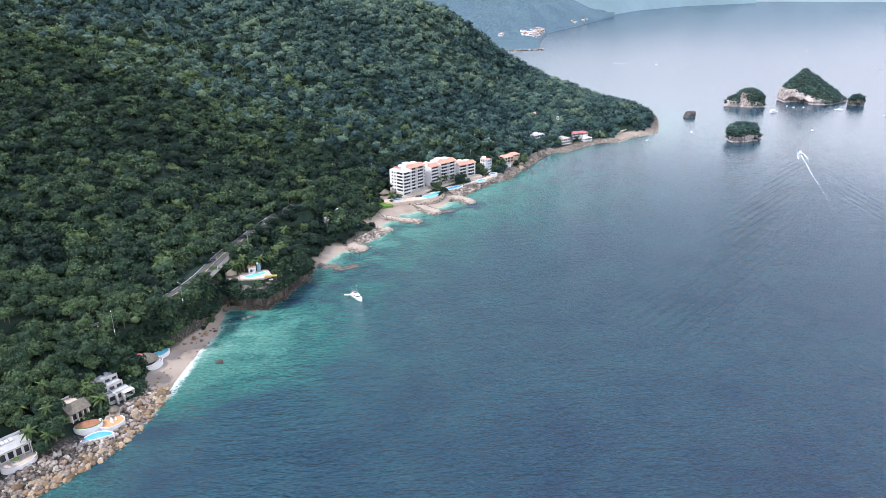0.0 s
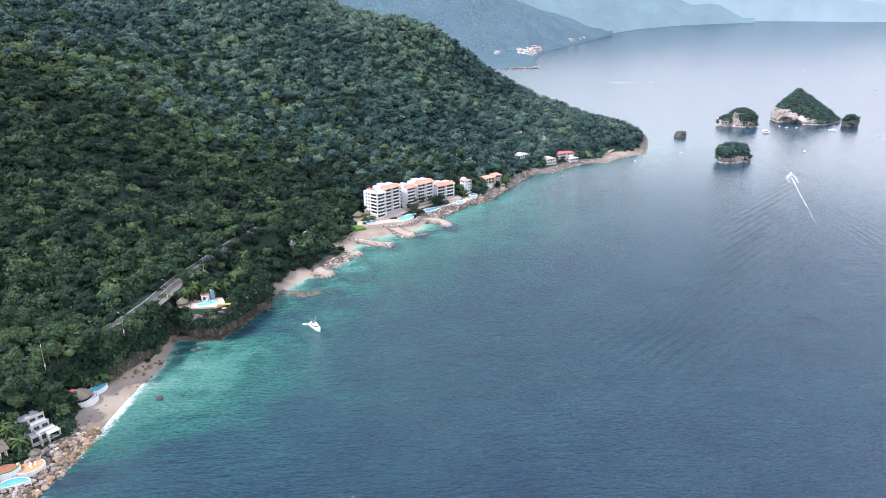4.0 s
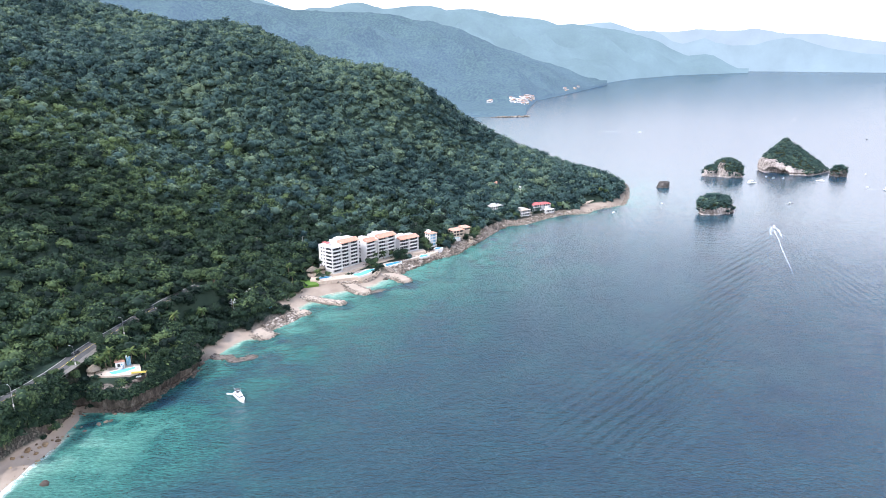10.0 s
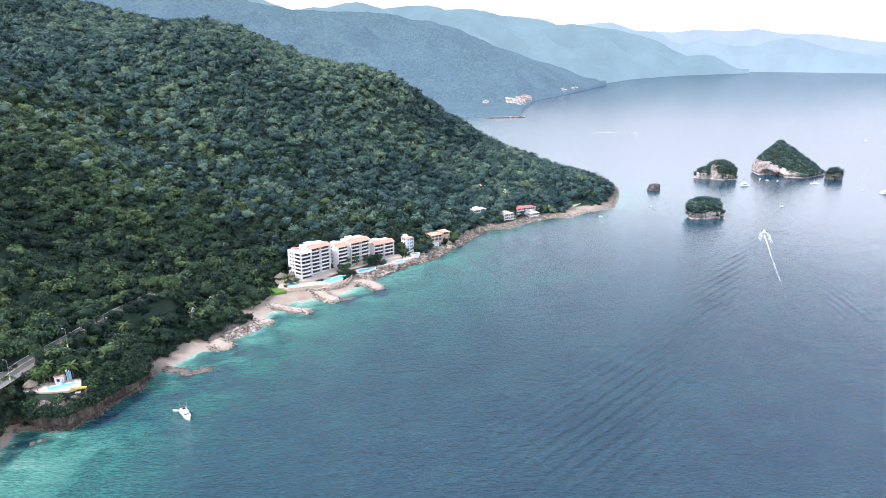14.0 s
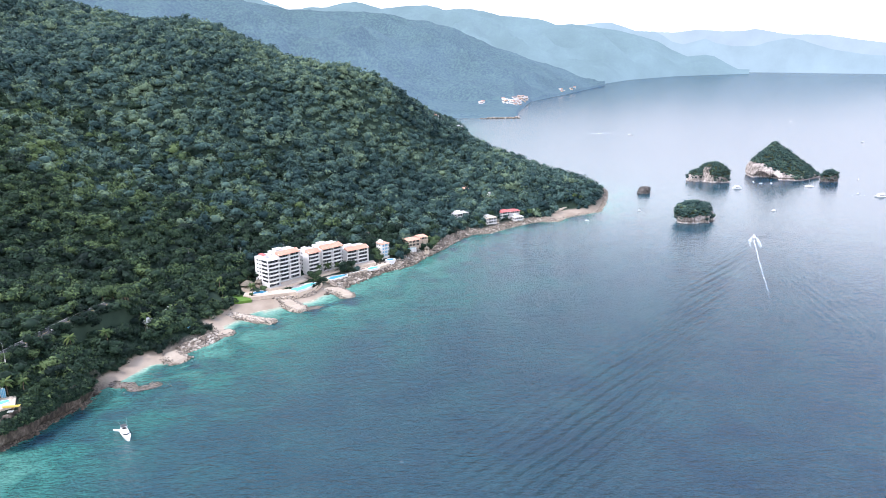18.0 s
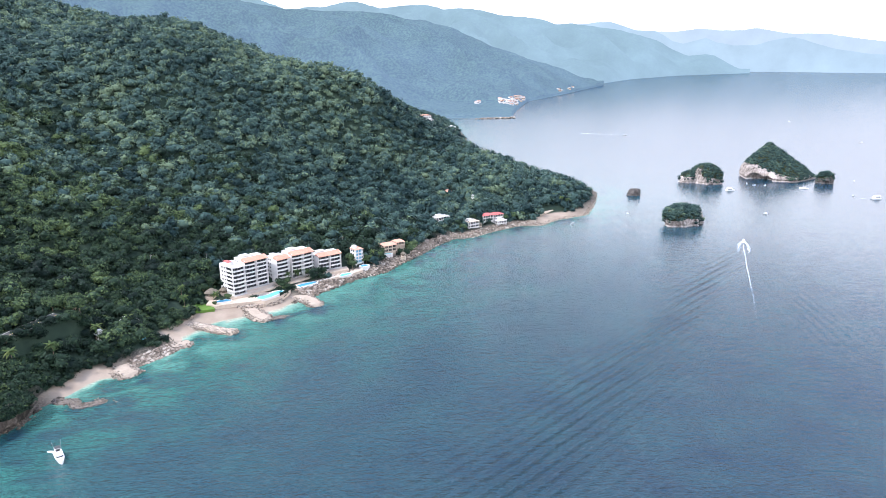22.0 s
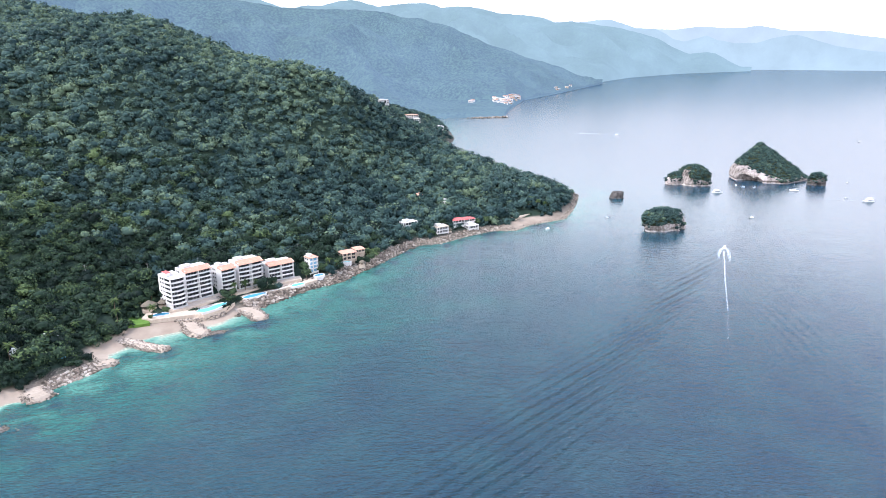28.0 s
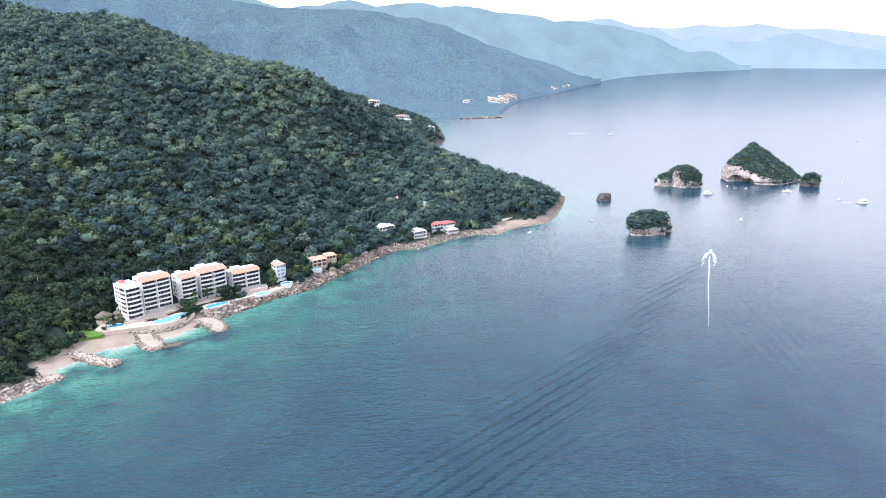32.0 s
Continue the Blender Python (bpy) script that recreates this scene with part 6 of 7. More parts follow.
def thatched_roof(r, h, seed, sides=20):
    """A conical thatch with a ragged eave."""
    rs = np.random.RandomState(seed)
    bm = bmesh.new()
    rings = []
    for k in range(6):
        s = k / 5
        rings.append([bm.verts.new((r * (1 - s * 0.97) * math.cos(i * math.tau / sides) * (1 + rs.normal() * 0.02), r * (1 - s * 0.97) * math.sin(i * math.tau / sides) * (1 + rs.normal() * 0.02),
                                    h * s ** 0.9 - (0.25 * rs.rand() if k == 0 else 0))) for i in range(sides)])
    for a, b in zip(rings, rings[1:]):
        for i in range(sides):
            bm.faces.new((a[i], a[(i + 1) % sides], b[(i + 1) % sides], b[i]))
    bm.faces.new(rings[-1])
    low = [bm.verts.new(v.co - Vector((0, 0, 0.3))) for v in rings[0]]
    for i in range(sides):
        bm.faces.new((low[i], low[(i + 1) % sides], rings[0][(i + 1) % sides], rings[0][i]))
    bm.faces.new(low[::-1])
    return bm


def palapa(x, y, z, r, label, seed, post=2.4, stretch=1.0, turn=0.0):
    root = thing("palapa", pose(x, y, z, 0, 0, turn), label, "palapa", "thatched shelters")
    t = part("thatch_roof", thatched_roof(r, r * 0.75, seed), M_THATCH, root)
    t.matrix_basis = pose(0, 0, post) @ Matrix.Diagonal((stretch, 1, 1, 1))
    for i in range(6):
        a = i * math.tau / 6
        part("post", tube(((r * 0.78 * stretch * math.cos(a), r * 0.78 * math.sin(a), -1.5), (r * 0.75 * stretch * math.cos(a), r * 0.75 * math.sin(a), post + 0.5)), (0.12, 0.1), 6), M_BARK, root)
    part("floor", prism(ellipse(0, 0, r * 0.9 * stretch, r * 0.9), -2.5, 0.05), M_PAVING, root)
    part("counter", box(-r * 0.3, r * 0.3, -0.3, 0.3, 0.05, 1.0, 0.05), M_BARK, root)
    return root


palapa(-46, 587, 7.6, 4.2, "large grey thatched palapa beside the beach pool", 401, 2.6, 1.3, 30)
palapa(-39, 592, 7.8, 3.0, "small grey thatched palapa behind the pool", 402)
palapa(-125.6, 388, 16.2, 3.6, "grey thatched palapa at the cliff-top house", 403, 2.2)
palapa(-144.5, 263, 4.6, 2.4, "dark thatched hut beside the ochre terrace", 404, 1.8)
palapa(-158, 541, 30, 3.0, "thatched shelter on the slope", 405)
palapa(157, 806, 5.0, 2.6, "thatched shelter between the white shore houses", 407, 2.0)
palapa(86, 688, 7.5, 2.4, "thatched shelter above the boulders", 406, 2.2)


def house(x, y, z, turn, w, d, floors, label, wall=None, roof=None, hip=True, terrace_front=True, fh=3.0, bays=3, name="house", glass=None):
    """A small villa: storeys with windows and a balcony, a tiled or flat roof."""
    wall, roof, glass = wall or M_WHITE, roof or M_TERRACOTTA, glass or M_GLASS
    root = thing(name, pose(x, y, z, 0, 0, turn), label, "house", "houses of the shore")
    H = floors * fh
    part("wall", box(-w / 2, w / 2, -d / 2, d / 2, -7, H, 0.05), wall, root)
    for f in range(floors):
        bw = w / bays
        for b in range(bays):
            x0 = -w / 2 + b * bw
            win = part("window", box(x0 + bw * 0.15, x0 + bw * 0.85, -d / 2 - 0.05, -d / 2 + 0.03, f * fh + 0.3, f * fh + 2.5), glass, root)
            part("window_frame", box(x0 + bw * 0.5 - 0.05, x0 + bw * 0.5 + 0.05, -d / 2 - 0.09, -d / 2 - 0.04, f * fh + 0.3, f * fh + 2.5), wall, win)
        for b in range(2):
            part("window", box(-w / 2 - 0.04, -w / 2 + 0.03, -d * 0.3 + b * d * 0.4, -d * 0.3 + b * d * 0.4 + d * 0.2, f * fh + 0.9, f * fh + 2.2), M_GLASS, root)
        part("balcony", box(-w / 2 - 0.2, w / 2 + 0.2, -d / 2 - 1.6, -d / 2 - 0.06, f * fh - 0.2, f * fh, 0.03), wall, root)
        part("balustrade", box(-w / 2 - 0.2, w / 2 + 0.2, -d / 2 - 1.6, -d / 2 - 1.45, f * fh, f * fh + 0.85, 0.03), wall, root)
    for sx in (-1, 1):
        part("column", box(sx * (w / 2) - 0.2, sx * (w / 2) + 0.2, -d / 2 - 1.5, -d / 2 - 1.1, -3, H), wall, root)
    bm = bmesh.new()
    e = 0.7
    if hip:
        lo = [bm.verts.new(p) for p in ((-w / 2 - e, -d / 2 - 1.6 - e, H), (w / 2 + e, -d / 2 - 1.6 - e, H), (w / 2 + e, d / 2 + e, H), (-w / 2 - e, d / 2 + e, H))]
        r0, r1 = bm.verts.new((-w * 0.2, -0.5, H + 1.8)), bm.verts.new((w * 0.2, -0.5, H + 1.8))
        for f in ((lo[0], lo[1], r1, r0), (lo[1], lo[2], r1), (lo[2], lo[3], r0, r1), (lo[3], lo[0], r0), tuple(lo[::-1])):
            bm.faces.new(f)
    else:
        add_box(bm, -w / 2 - e, w / 2 + e, -d / 2 - 1.7, d / 2 + e * 0.5, H, H + 0.35, 0.05)
    part("roof", bm, roof, root)
    if not hip:
        part("roof_parapet", box(-w / 2, w / 2, d / 2 - 0.3, d / 2, H + 0.35, H + 1.2, 0.03), wall, root)
        part("roof_room", box(-w * 0.35, w * 0.05, -d * 0.1, d * 0.4, H + 0.35, H + 2.6, 0.05), wall, root)
    return root


house(47.8, 671, 7.5, 42, 7, 7, 4, "narrow white tower house with large blue windows", hip=False, roof=M_TERRACOTTA, fh=2.9, bays=2, name="tower_house", glass=M_BLUE)
house(71.5, 702.5, 8.5, 35, 12, 9, 2, "ochre villa with terracotta roof and a pool deck", wall=M_PAVING, bays=3)
house(80, 711, 12, 30, 8, 7, 1, "small ochre house with red tiled roof", wall=M_PAVING)
pool([(68, 686), (76, 689), (77, 691.5), (69, 689)], 9, M_POOL, "small turquoise pool in front of the ochre villa", 0.6, 6, M_WHITE, (-1.2, 4.2, -0.8))
house(148, 801, 5.5, 35, 13, 7, 2, "white shore house with long terraces", hip=False, roof=M_PAVING, bays=4)
house(164, 822, 7.5, 32, 13, 8, 2, "white two-storey house with a red roof above the rocks", roof=M_RED, bays=4)
house(174, 830, 9.5, 32, 15, 7, 1, "long white terrace house with a red roof behind the shore", roof=M_RED, bays=5)
house(179, 822, 4.5, 32, 11, 6, 1, "white flat-roofed beach house", hip=False, roof=M_WHITE, bays=4)
house(117, 800, ground_z(117, 800) + 1.5, 38, 16, 6, 1, "long pale house among trees above the shore", hip=False, roof=M_CONCRETE, bays=5)
house(153, 868, ground_z(153, 868) + 2, 30, 7, 6, 1, "small pale villa among the trees on the slope", hip=False, roof=M_WHITE, bays=2)
house(124, 871, ground_z(124, 871) + 2, 30, 5, 5, 1, "small pale house almost hidden in the forest", hip=True, bays=2)
house(73, 1655, ground_z(73, 1655) + 4, 20, 26, 12, 2, "white hillside villa with red roof beyond the ridge", bays=5)
house(82, 1648, ground_z(82, 1648) + 2, 20, 18, 10, 1, "white terrace house below the hillside villa", hip=False, roof=M_WHITE, bays=4)
house(13, 1655, ground_z(13, 1655) + 4, 20, 22, 10, 2, "white house on the ridge far behind", hip=False, roof=M_WHITE, bays=4)
house(134, 1650, ground_z(134, 1650) + 4, 20, 12, 8, 1, "white villa at the far point", hip=False, roof=M_WHITE, bays=4)
house(-77, 524, 10.5, 45, 9, 5, 1, "low white roof among trees near the beach", hip=False, roof=M_CONCRETE, bays=3)
house(-84, 502, 10.5, 45, 6, 4, 1, "small pale house under the trees", hip=False, roof=M_CONCRETE, bays=2)
part("wall", box(-2.0, 2.0, -1.5, 1.5, 0, 4.5, 0.1), M_BLUE, thing("beach_hut", pose(-63, 508, 6, 0, 0, 45), "small turquoise wooden hut under the trees", "hut"))

# the stone works at the headland
terrace([(216, 872), (240, 900), (252, 908), (262, 902), (246, 884), (232, 868)], -2, 5.0, M_PAVING, "sandy earthen terrace with a retaining wall on the headland")
wall_run([(214, 884), (236, 910), (256, 916)], 5.0, 4.0, M_CONCRETE, "pale grey retaining wall behind the headland beach", 0.6)
wall_run([(216, 872), (226, 862), (240, 880)], 3.0, 2.2, M_PAVING, "pale stone steps wall down to the beach", 0.6)

# ---- villas of the southern shore ----
# villa with the round brick terrace, ochre deck and free-form pool
villa = thing("villa", pose(-2, 4.2, -2), "ochre stone villa with a thatched roof and round brick terrace", "house")
z0 = 7.0
o = part("wall", box(-4.2, 4.2, -3.5, 3.5, -5, 4.4, 0.06), M_PAVING, villa)
o.matrix_basis = pose(-158.5, 256.5, z0, 0, 0, 55)
for k in (-2.2, 0.2, 2.4):
    w = part("window", box(k - 0.8, k + 0.8, -3.58, -3.46, 0.2, 3.4), M_GLASS, villa)
    w.matrix_basis = pose(-158.5, 256.5, z0, 0, 0, 55)
for k in (-3.6, -1.0, 1.4, 3.8):
    w = part("column", tube(((k, -4.6, -1), (k, -4.6, 4.2)), (0.25, 0.22), 10), M_WHITE, villa)
    w.matrix_basis = pose(-158.5, 256.5, z0, 0, 0, 55)
bm = bmesh.new()
lo = [bm.verts.new(p) for p in ((-5, -5.4, 4.0), (5, -5.4, 4.0), (5.2, 0.4, 6.3), (-5.2, 0.4, 6.3))]
hi = [bm.verts.new((p.co.x * 0.98, p.co.y, p.co.z + 0.4)) for p in lo]
bm.faces.new(lo[::-1])
bm.faces.new(hi)
for i in range(4):
    bm.faces.new((lo[i], lo[(i + 1) % 4], hi[(i + 1) % 4], hi[i]))
part("thatch_roof", bm, M_THATCH, villa, "worn grey thatch").matrix_basis = pose(-158.5, 256.5, z0, 0, 0, 55)
part("roof_terrace", box(-4.4, 4.4, 0.2, 5.6, 4.0, 6.4, 0.1), M_PAVING, villa).matrix_basis = pose(-158.5, 256.5, z0, 0, 0, 55)
part("roof_wall", box(-4.4, 4.4, 5.3, 5.6, 6.4, 7.4, 0.05), M_CONCRETE, villa).matrix_basis = pose(-158.5, 256.5, z0, 0, 0, 55)
part("brick_terrace", prism(ellipse(-149.6, 249.0, 5.6, 4.0, 20, 32), z0 - 5, z0 + 0.0, 0.05), M_BRICK, villa, "round terrace of red brick")
ring = ellipse(-149.6, 249.0, 5.9, 4.3, 20, 32, 200, 395)
inner = ellipse(-149.6, 249.0, 5.0, 3.5, 20, 32, 200, 395)
part("bench_wall", prism(ring + inner[::-1], z0 - 4, z0 + 0.75), M_WHITE, villa, "curved white bench wall")
part("hedge", prism(ellipse(-149.6, 249.0, 5.6, 4.0, 20, 26, 210, 380) + ellipse(-149.6, 249.0, 5.25, 3.7, 20, 26, 210, 380)[::-1], z0 + 0.7, z0 + 1.1), M_LAWN, villa)
part("ochre_deck", prism(ellipse(-141.2, 252.3, 5.2, 4.2, 35, 30), 0.5, 6.1, 0.05), M_ORANGE, villa, "ochre paved deck")
part("deck_wall", prism(ellipse(-141.2, 252.3, 5.5, 4.5, 35, 24, 200, 400) + ellipse(-141.2, 252.3, 5.22, 4.22, 35, 24, 200, 400)[::-1], 0, 6.5), M_WHITE, villa)
pool(kidney(-145.2, 247.0, 6.0, 2.3, 28, 0.35), 5.6, M_POOL_BLUE, "free-form blue pool with a white wall above the boulders", 0.6, 2.6, M_WHITE, (0, 0, -2))
first = sun_lounger(pose(-143.5, 257.7, 4.1, 0, 0, 40))
copy_thing(first, pose(-141.9, 258.2, 4.1, 0, 0, 30))
copy_thing(first, pose(-142.5, 255.8, 4.1, 0, 0, 60))

# concrete villa in stepped terraces
villa = thing("villa", pose(-152, 279.5, 4.8, 0, 0, 52), "pale concrete villa in stepped terraces above the boulders", "house")
for k, (x0, x1, y0, y1, h) in enumerate(((-5.5, 5.5, -6, -1, 2.0), (-6, 4.5, -1, 4, 4.0), (-5, 5, 4, 9, 5.6))):
    part("wall", box(x0, x1, y0, y1, -6, h, 0.06), M_CONCRETE, villa)
    part("parapet", box(x0, x1, y0, y0 + 0.25, h, h + 0.9, 0.04), M_CONCRETE, villa)
    part("parapet", box(x0, x0 + 0.25, y0 + 0.25, y1, h, h + 0.9, 0.04), M_CONCRETE, villa)
    for b in range(3):
        bx = x0 + (x1 - x0) * (b + 0.15) / 3
        part("window", box(bx, bx + (x1 - x0) * 0.22, y0 - 0.06, y0 + 0.02, h - 2.5, h - 0.4), M_GLASS, villa)
part("wall", box(5.0, 5.5, -9, -6.02, -6, 2.2, 0.05), M_CONCRETE, villa)
part("wall", box(0.5, 0.9, -9, -6.02, -6, 2.2, 0.05), M_CONCRETE, villa)
part("floor_slab", box(0.4, 5.6, -9.2, -6.02, 2.22, 2.5, 0.04), M_CONCRETE, villa)
part("terrace", box(0.92, 4.98, -9.2, -6.02, -0.3, 0.0, 0.04), M_CONCRETE, villa)
part("stair_wall", prism([(-2.5, -8), (-1.8, -8), (-1.8, -1), (-2.5, -1)], -3, 2.6), M_CONCRETE, villa)
part("lean_roof", box(-6.5, 3.0, 5.0, 10.5, 5.62, 5.9, 0.05), M_CONCRETE, villa)

# round beach villa under a thatched cone with a half-moon pool
villa = thing("villa", pose(-147.6, 307.2, 4.2, 0, 0, 60), "white round beach villa under a brown thatched roof", "house")
part("drum", prism(ellipse(0, 0, 5.2, 4.4, 0, 28), -6, 2.4), M_WHITE, villa)
part("thatch_roof", thatched_roof(5.6, 3.2, 410, 26), M_THATCH, villa, "brown thatch").matrix_basis = pose(0, 0, 2.3)
part("roof_gable", box(-3.0, -0.6, 0.6, 3.4, 2.6, 5.0, 0.3), M_RED, villa, "dark red gable under the thatch")
part("window", prism(ellipse(0, 0, 5.25, 4.45, 0, 14, 210, 330) + ellipse(0, 0, 5.0, 4.2, 0, 14, 210, 330)[::-1], 0.3, 2.1), M_GLASS, villa)
for k, r in ((0, 7.4), (1, 6.4)):
    part("balcony_wall", prism(ellipse(0.4, -0.6, r, r * 0.85, 0, 24, 185, 355) + ellipse(0.4, -0.6, r - 0.3, r * 0.85 - 0.3, 0, 24, 185, 355)[::-1], -5, 0.2 + k * 0.8), M_WHITE, villa)
part("deck", prism(ellipse(0.4, -0.6, 7.1, 6.0, 0, 28, 180, 360), -5, -0.4), M_PAVING, villa)
part("stair", box(-8.5, -6.0, -3.0, 1.0, -6, -0.6, 0.1), M_PAVING, villa)
pool(ellipse(-144, 317, 5.0, 2.5, 68, 26), 4.4, M_POOL, "half-moon turquoise pool with white rim above the beach", 0.6, 6)

# villa with white terraces at the southern end
villa = thing("villa", pose(-173, 233.5, 5.2, 0, 0, 50), "white villa with a grey slab roof and curved terraces", "house")
part("wall", box(-6, 6, -3, 5, -6, 4.5, 0.08), M_WHITE, villa)
part("roof_slab", box(-6.8, 6.6, -4.6, 5.4, 4.5, 4.95, 0.08), M_CONCRETE, villa)
part("roof_parapet", box(-6, 6, 4.8, 5.2, 4.95, 6.0, 0.05), M_WHITE, villa)
for k in (-4.2, -1.2, 1.8, 4.6):
    part("window", box(k - 1.0, k + 1.0, -3.08, -2.97, 0.2, 3.2), M_GLASS, villa)
    part("column", tube(((k + 1.5, -4.2, -2), (k + 1.5, -4.2, 4.5)), (0.22, 0.2), 8), M_WHITE, villa)
part("terrace", prism(ellipse(0, -6.5, 6.5, 4.4, 0, 26), -6, -0.2, 0.06), M_PAVING, villa)
part("terrace_wall", prism(ellipse(0, -6.5, 6.8, 4.7, 0, 26, 180, 360) + ellipse(0, -6.5, 6.5, 4.4, 0, 26, 180, 360)[::-1], -7, 0.6), M_WHITE, villa)
part("planter", prism(ellipse(-0.5, -6.0, 1.3, 1.0, 0, 16), -0.2, 0.5), M_CONCRETE, villa)
part("shrub", prism(ellipse(-0.5, -6.0, 1.0, 0.8, 0, 9), 0.4, 1.4, 0.3), M_LAWN, villa)
part("side_terrace", box(6.0, 10.5, -6, 0, -7, -1.0, 0.06), M_BRICK, villa)
for k in range(4):
    part("roof_sofa", box(-4 + k * 1.6, -2.8 + k * 1.6, 1.0, 3.4, 4.95, 5.6, 0.12), M_WHITE, villa)
pool(ellipse(-177, 221, 3.4, 2.0, 40, 20), 4.6, M_POOL, "small pool at the white terrace villa", 0.5, 6)

# house on the cliff
terrace([(-127.5, 384), (-118, 383.5), (-106, 385), (-101.5, 390), (-107, 401), (-122, 399), (-130, 391)], 8, 16.3, M_PAVING, "pale paved terrace on top of the cliff")
villa = thing("cliff_house", pose(-114.6, 395.2, 16.3, 0, 0, 15), "small white cliff-top house with an orange roof", "house")
part("wall", box(-2.2, 2.2, -1.8, 1.8, 0, 3.4, 0.06), M_WHITE, villa)
part("roof", box(-2.6, 2.6, -2.2, 2.2, 3.4, 3.9, 0.12), M_TERRACOTTA, villa, "orange tiled roof")
part("window", box(-1.2, 0.2, -1.86, -1.77, 0.8, 2.4), M_GLASS, villa)
part("door", box(0.7, 1.7, -1.86, -1.77, 0.0, 2.2), M_BLUE, villa)
part("screen_tower", box(2.9, 5.1, 0.6, 1.2, 0, 5.0, 0.05), M_BLUE, villa, "blue lattice screen")
part("sign_board", box(2.7, 4.4, 0.4, 0.55, 4.8, 6.1, 0.03), M_WHITE, villa)
for k in range(4):
    part("post", box(2.9 + k * 0.7, 3.0 + k * 0.7, 0.45, 0.55, 0, 4.9), M_METAL, villa)
for k in range(7):
    part("stair_step", box(-1.0 + k * 0.3, -0.7 + k * 0.3, -4.4, -2.6, -0.5, 0.2 + k * 0.18), M_WHITE, villa)
part("steps_wall", box(1.2, 1.5, -5.0, -2.2, 0, 2.2, 0.05), M_WHITE, villa)
pool([(-118.5, 384.5), (-115, 382), (-110, 384.5), (-106, 389.5), (-107.5, 391.2), (-112, 388.6)], 16.7, M_POOL, "pale turquoise pool on the cliff terrace", 0.6, 2, M_WHITE, (0.6, 3.2, 0))
deck = thing("lookout_deck", pose(-101.5, 388.4, 16.1, 0, 0, 10), "yellow timber lookout deck on the cliff edge", "deck")
for k in range(12):
    part("plank", box(-4 + k * 0.6, -3.45 + k * 0.6, -1.2, 1.2, 0.25, 0.33), M_YELLOW, deck)
for x in (-3.5, 0, 2.8):
    part("beam", box(x - 0.1, x + 0.1, -1.1, 1.1, -2.5, 0.25), M_BARK, deck)
part("rail", box(-4, 3.2, -1.2, -1.12, 0.33, 1.2), M_YELLOW, deck)
part("net_tray", box(-1.5, 1.0, -3.2, -1.3, -1.2, -1.1, 0.03), M_METAL, deck)


# ---- utility poles in the forest ----
def utility_pole(x, y, h):
    root = thing("utility_pole", pose(x, y, ground_z(x, y)), "slim grey utility pole rising out of the trees", "utility pole", "utility poles")
    part("pole", tube(((0, 0, -1), (0, 0, h)), (0.18, 0.11), 7), M_POLE, root)
    part("crossarm", box(-1.1, 1.1, -0.07, 0.07, h - 1.0, h - 0.85), M_BARK, root)
    for k in (-0.95, 0, 0.95):
        part("insulator", tube(((k, 0, h - 0.85), (k, 0, h - 0.6)), (0.07, 0.05), 6), M_METAL, root)


for x, y, h in ((-92, 598, 12), (-30, 640, 12), (34, 690, 12), (-60, 622, 12), (-110, 520, 12)):
    utility_pole(x, y, h)


# ---- boats ----
def hull(ln, beam, h, bow=0.42):
    """A planing hull: sharp raked bow, square stern, sheer rising forward."""
    bm = bmesh.new()
    rows = []
    for k in range(11):
        s = k / 10
        x = -ln / 2 + ln * s
        w = beam / 2 * (1 if s < 1 - bow else math.cos((s - 1 + bow) / bow * math.pi / 2) ** 0.75)
        sh = h * (1 + 0.35 * s * s)
        rows.append([bm.verts.new((x, o * w * q, z)) for o, q, z in ((-1, 0.0, -0.35), (-1, 0.75, -0.1), (-1, 1.0, sh), (1, 1.0, sh), (1, 0.75, -0.1))])
    for a, b in zip(rows, rows[1:]):
        for i in range(5):
            bm.faces.new((a[i], a[(i + 1) % 5], b[(i + 1) % 5], b[i]))
    bm.faces.new(rows[0][::-1])
    bmesh.ops.remove_doubles(bm, verts=bm.verts, dist=0.002)
    return bm


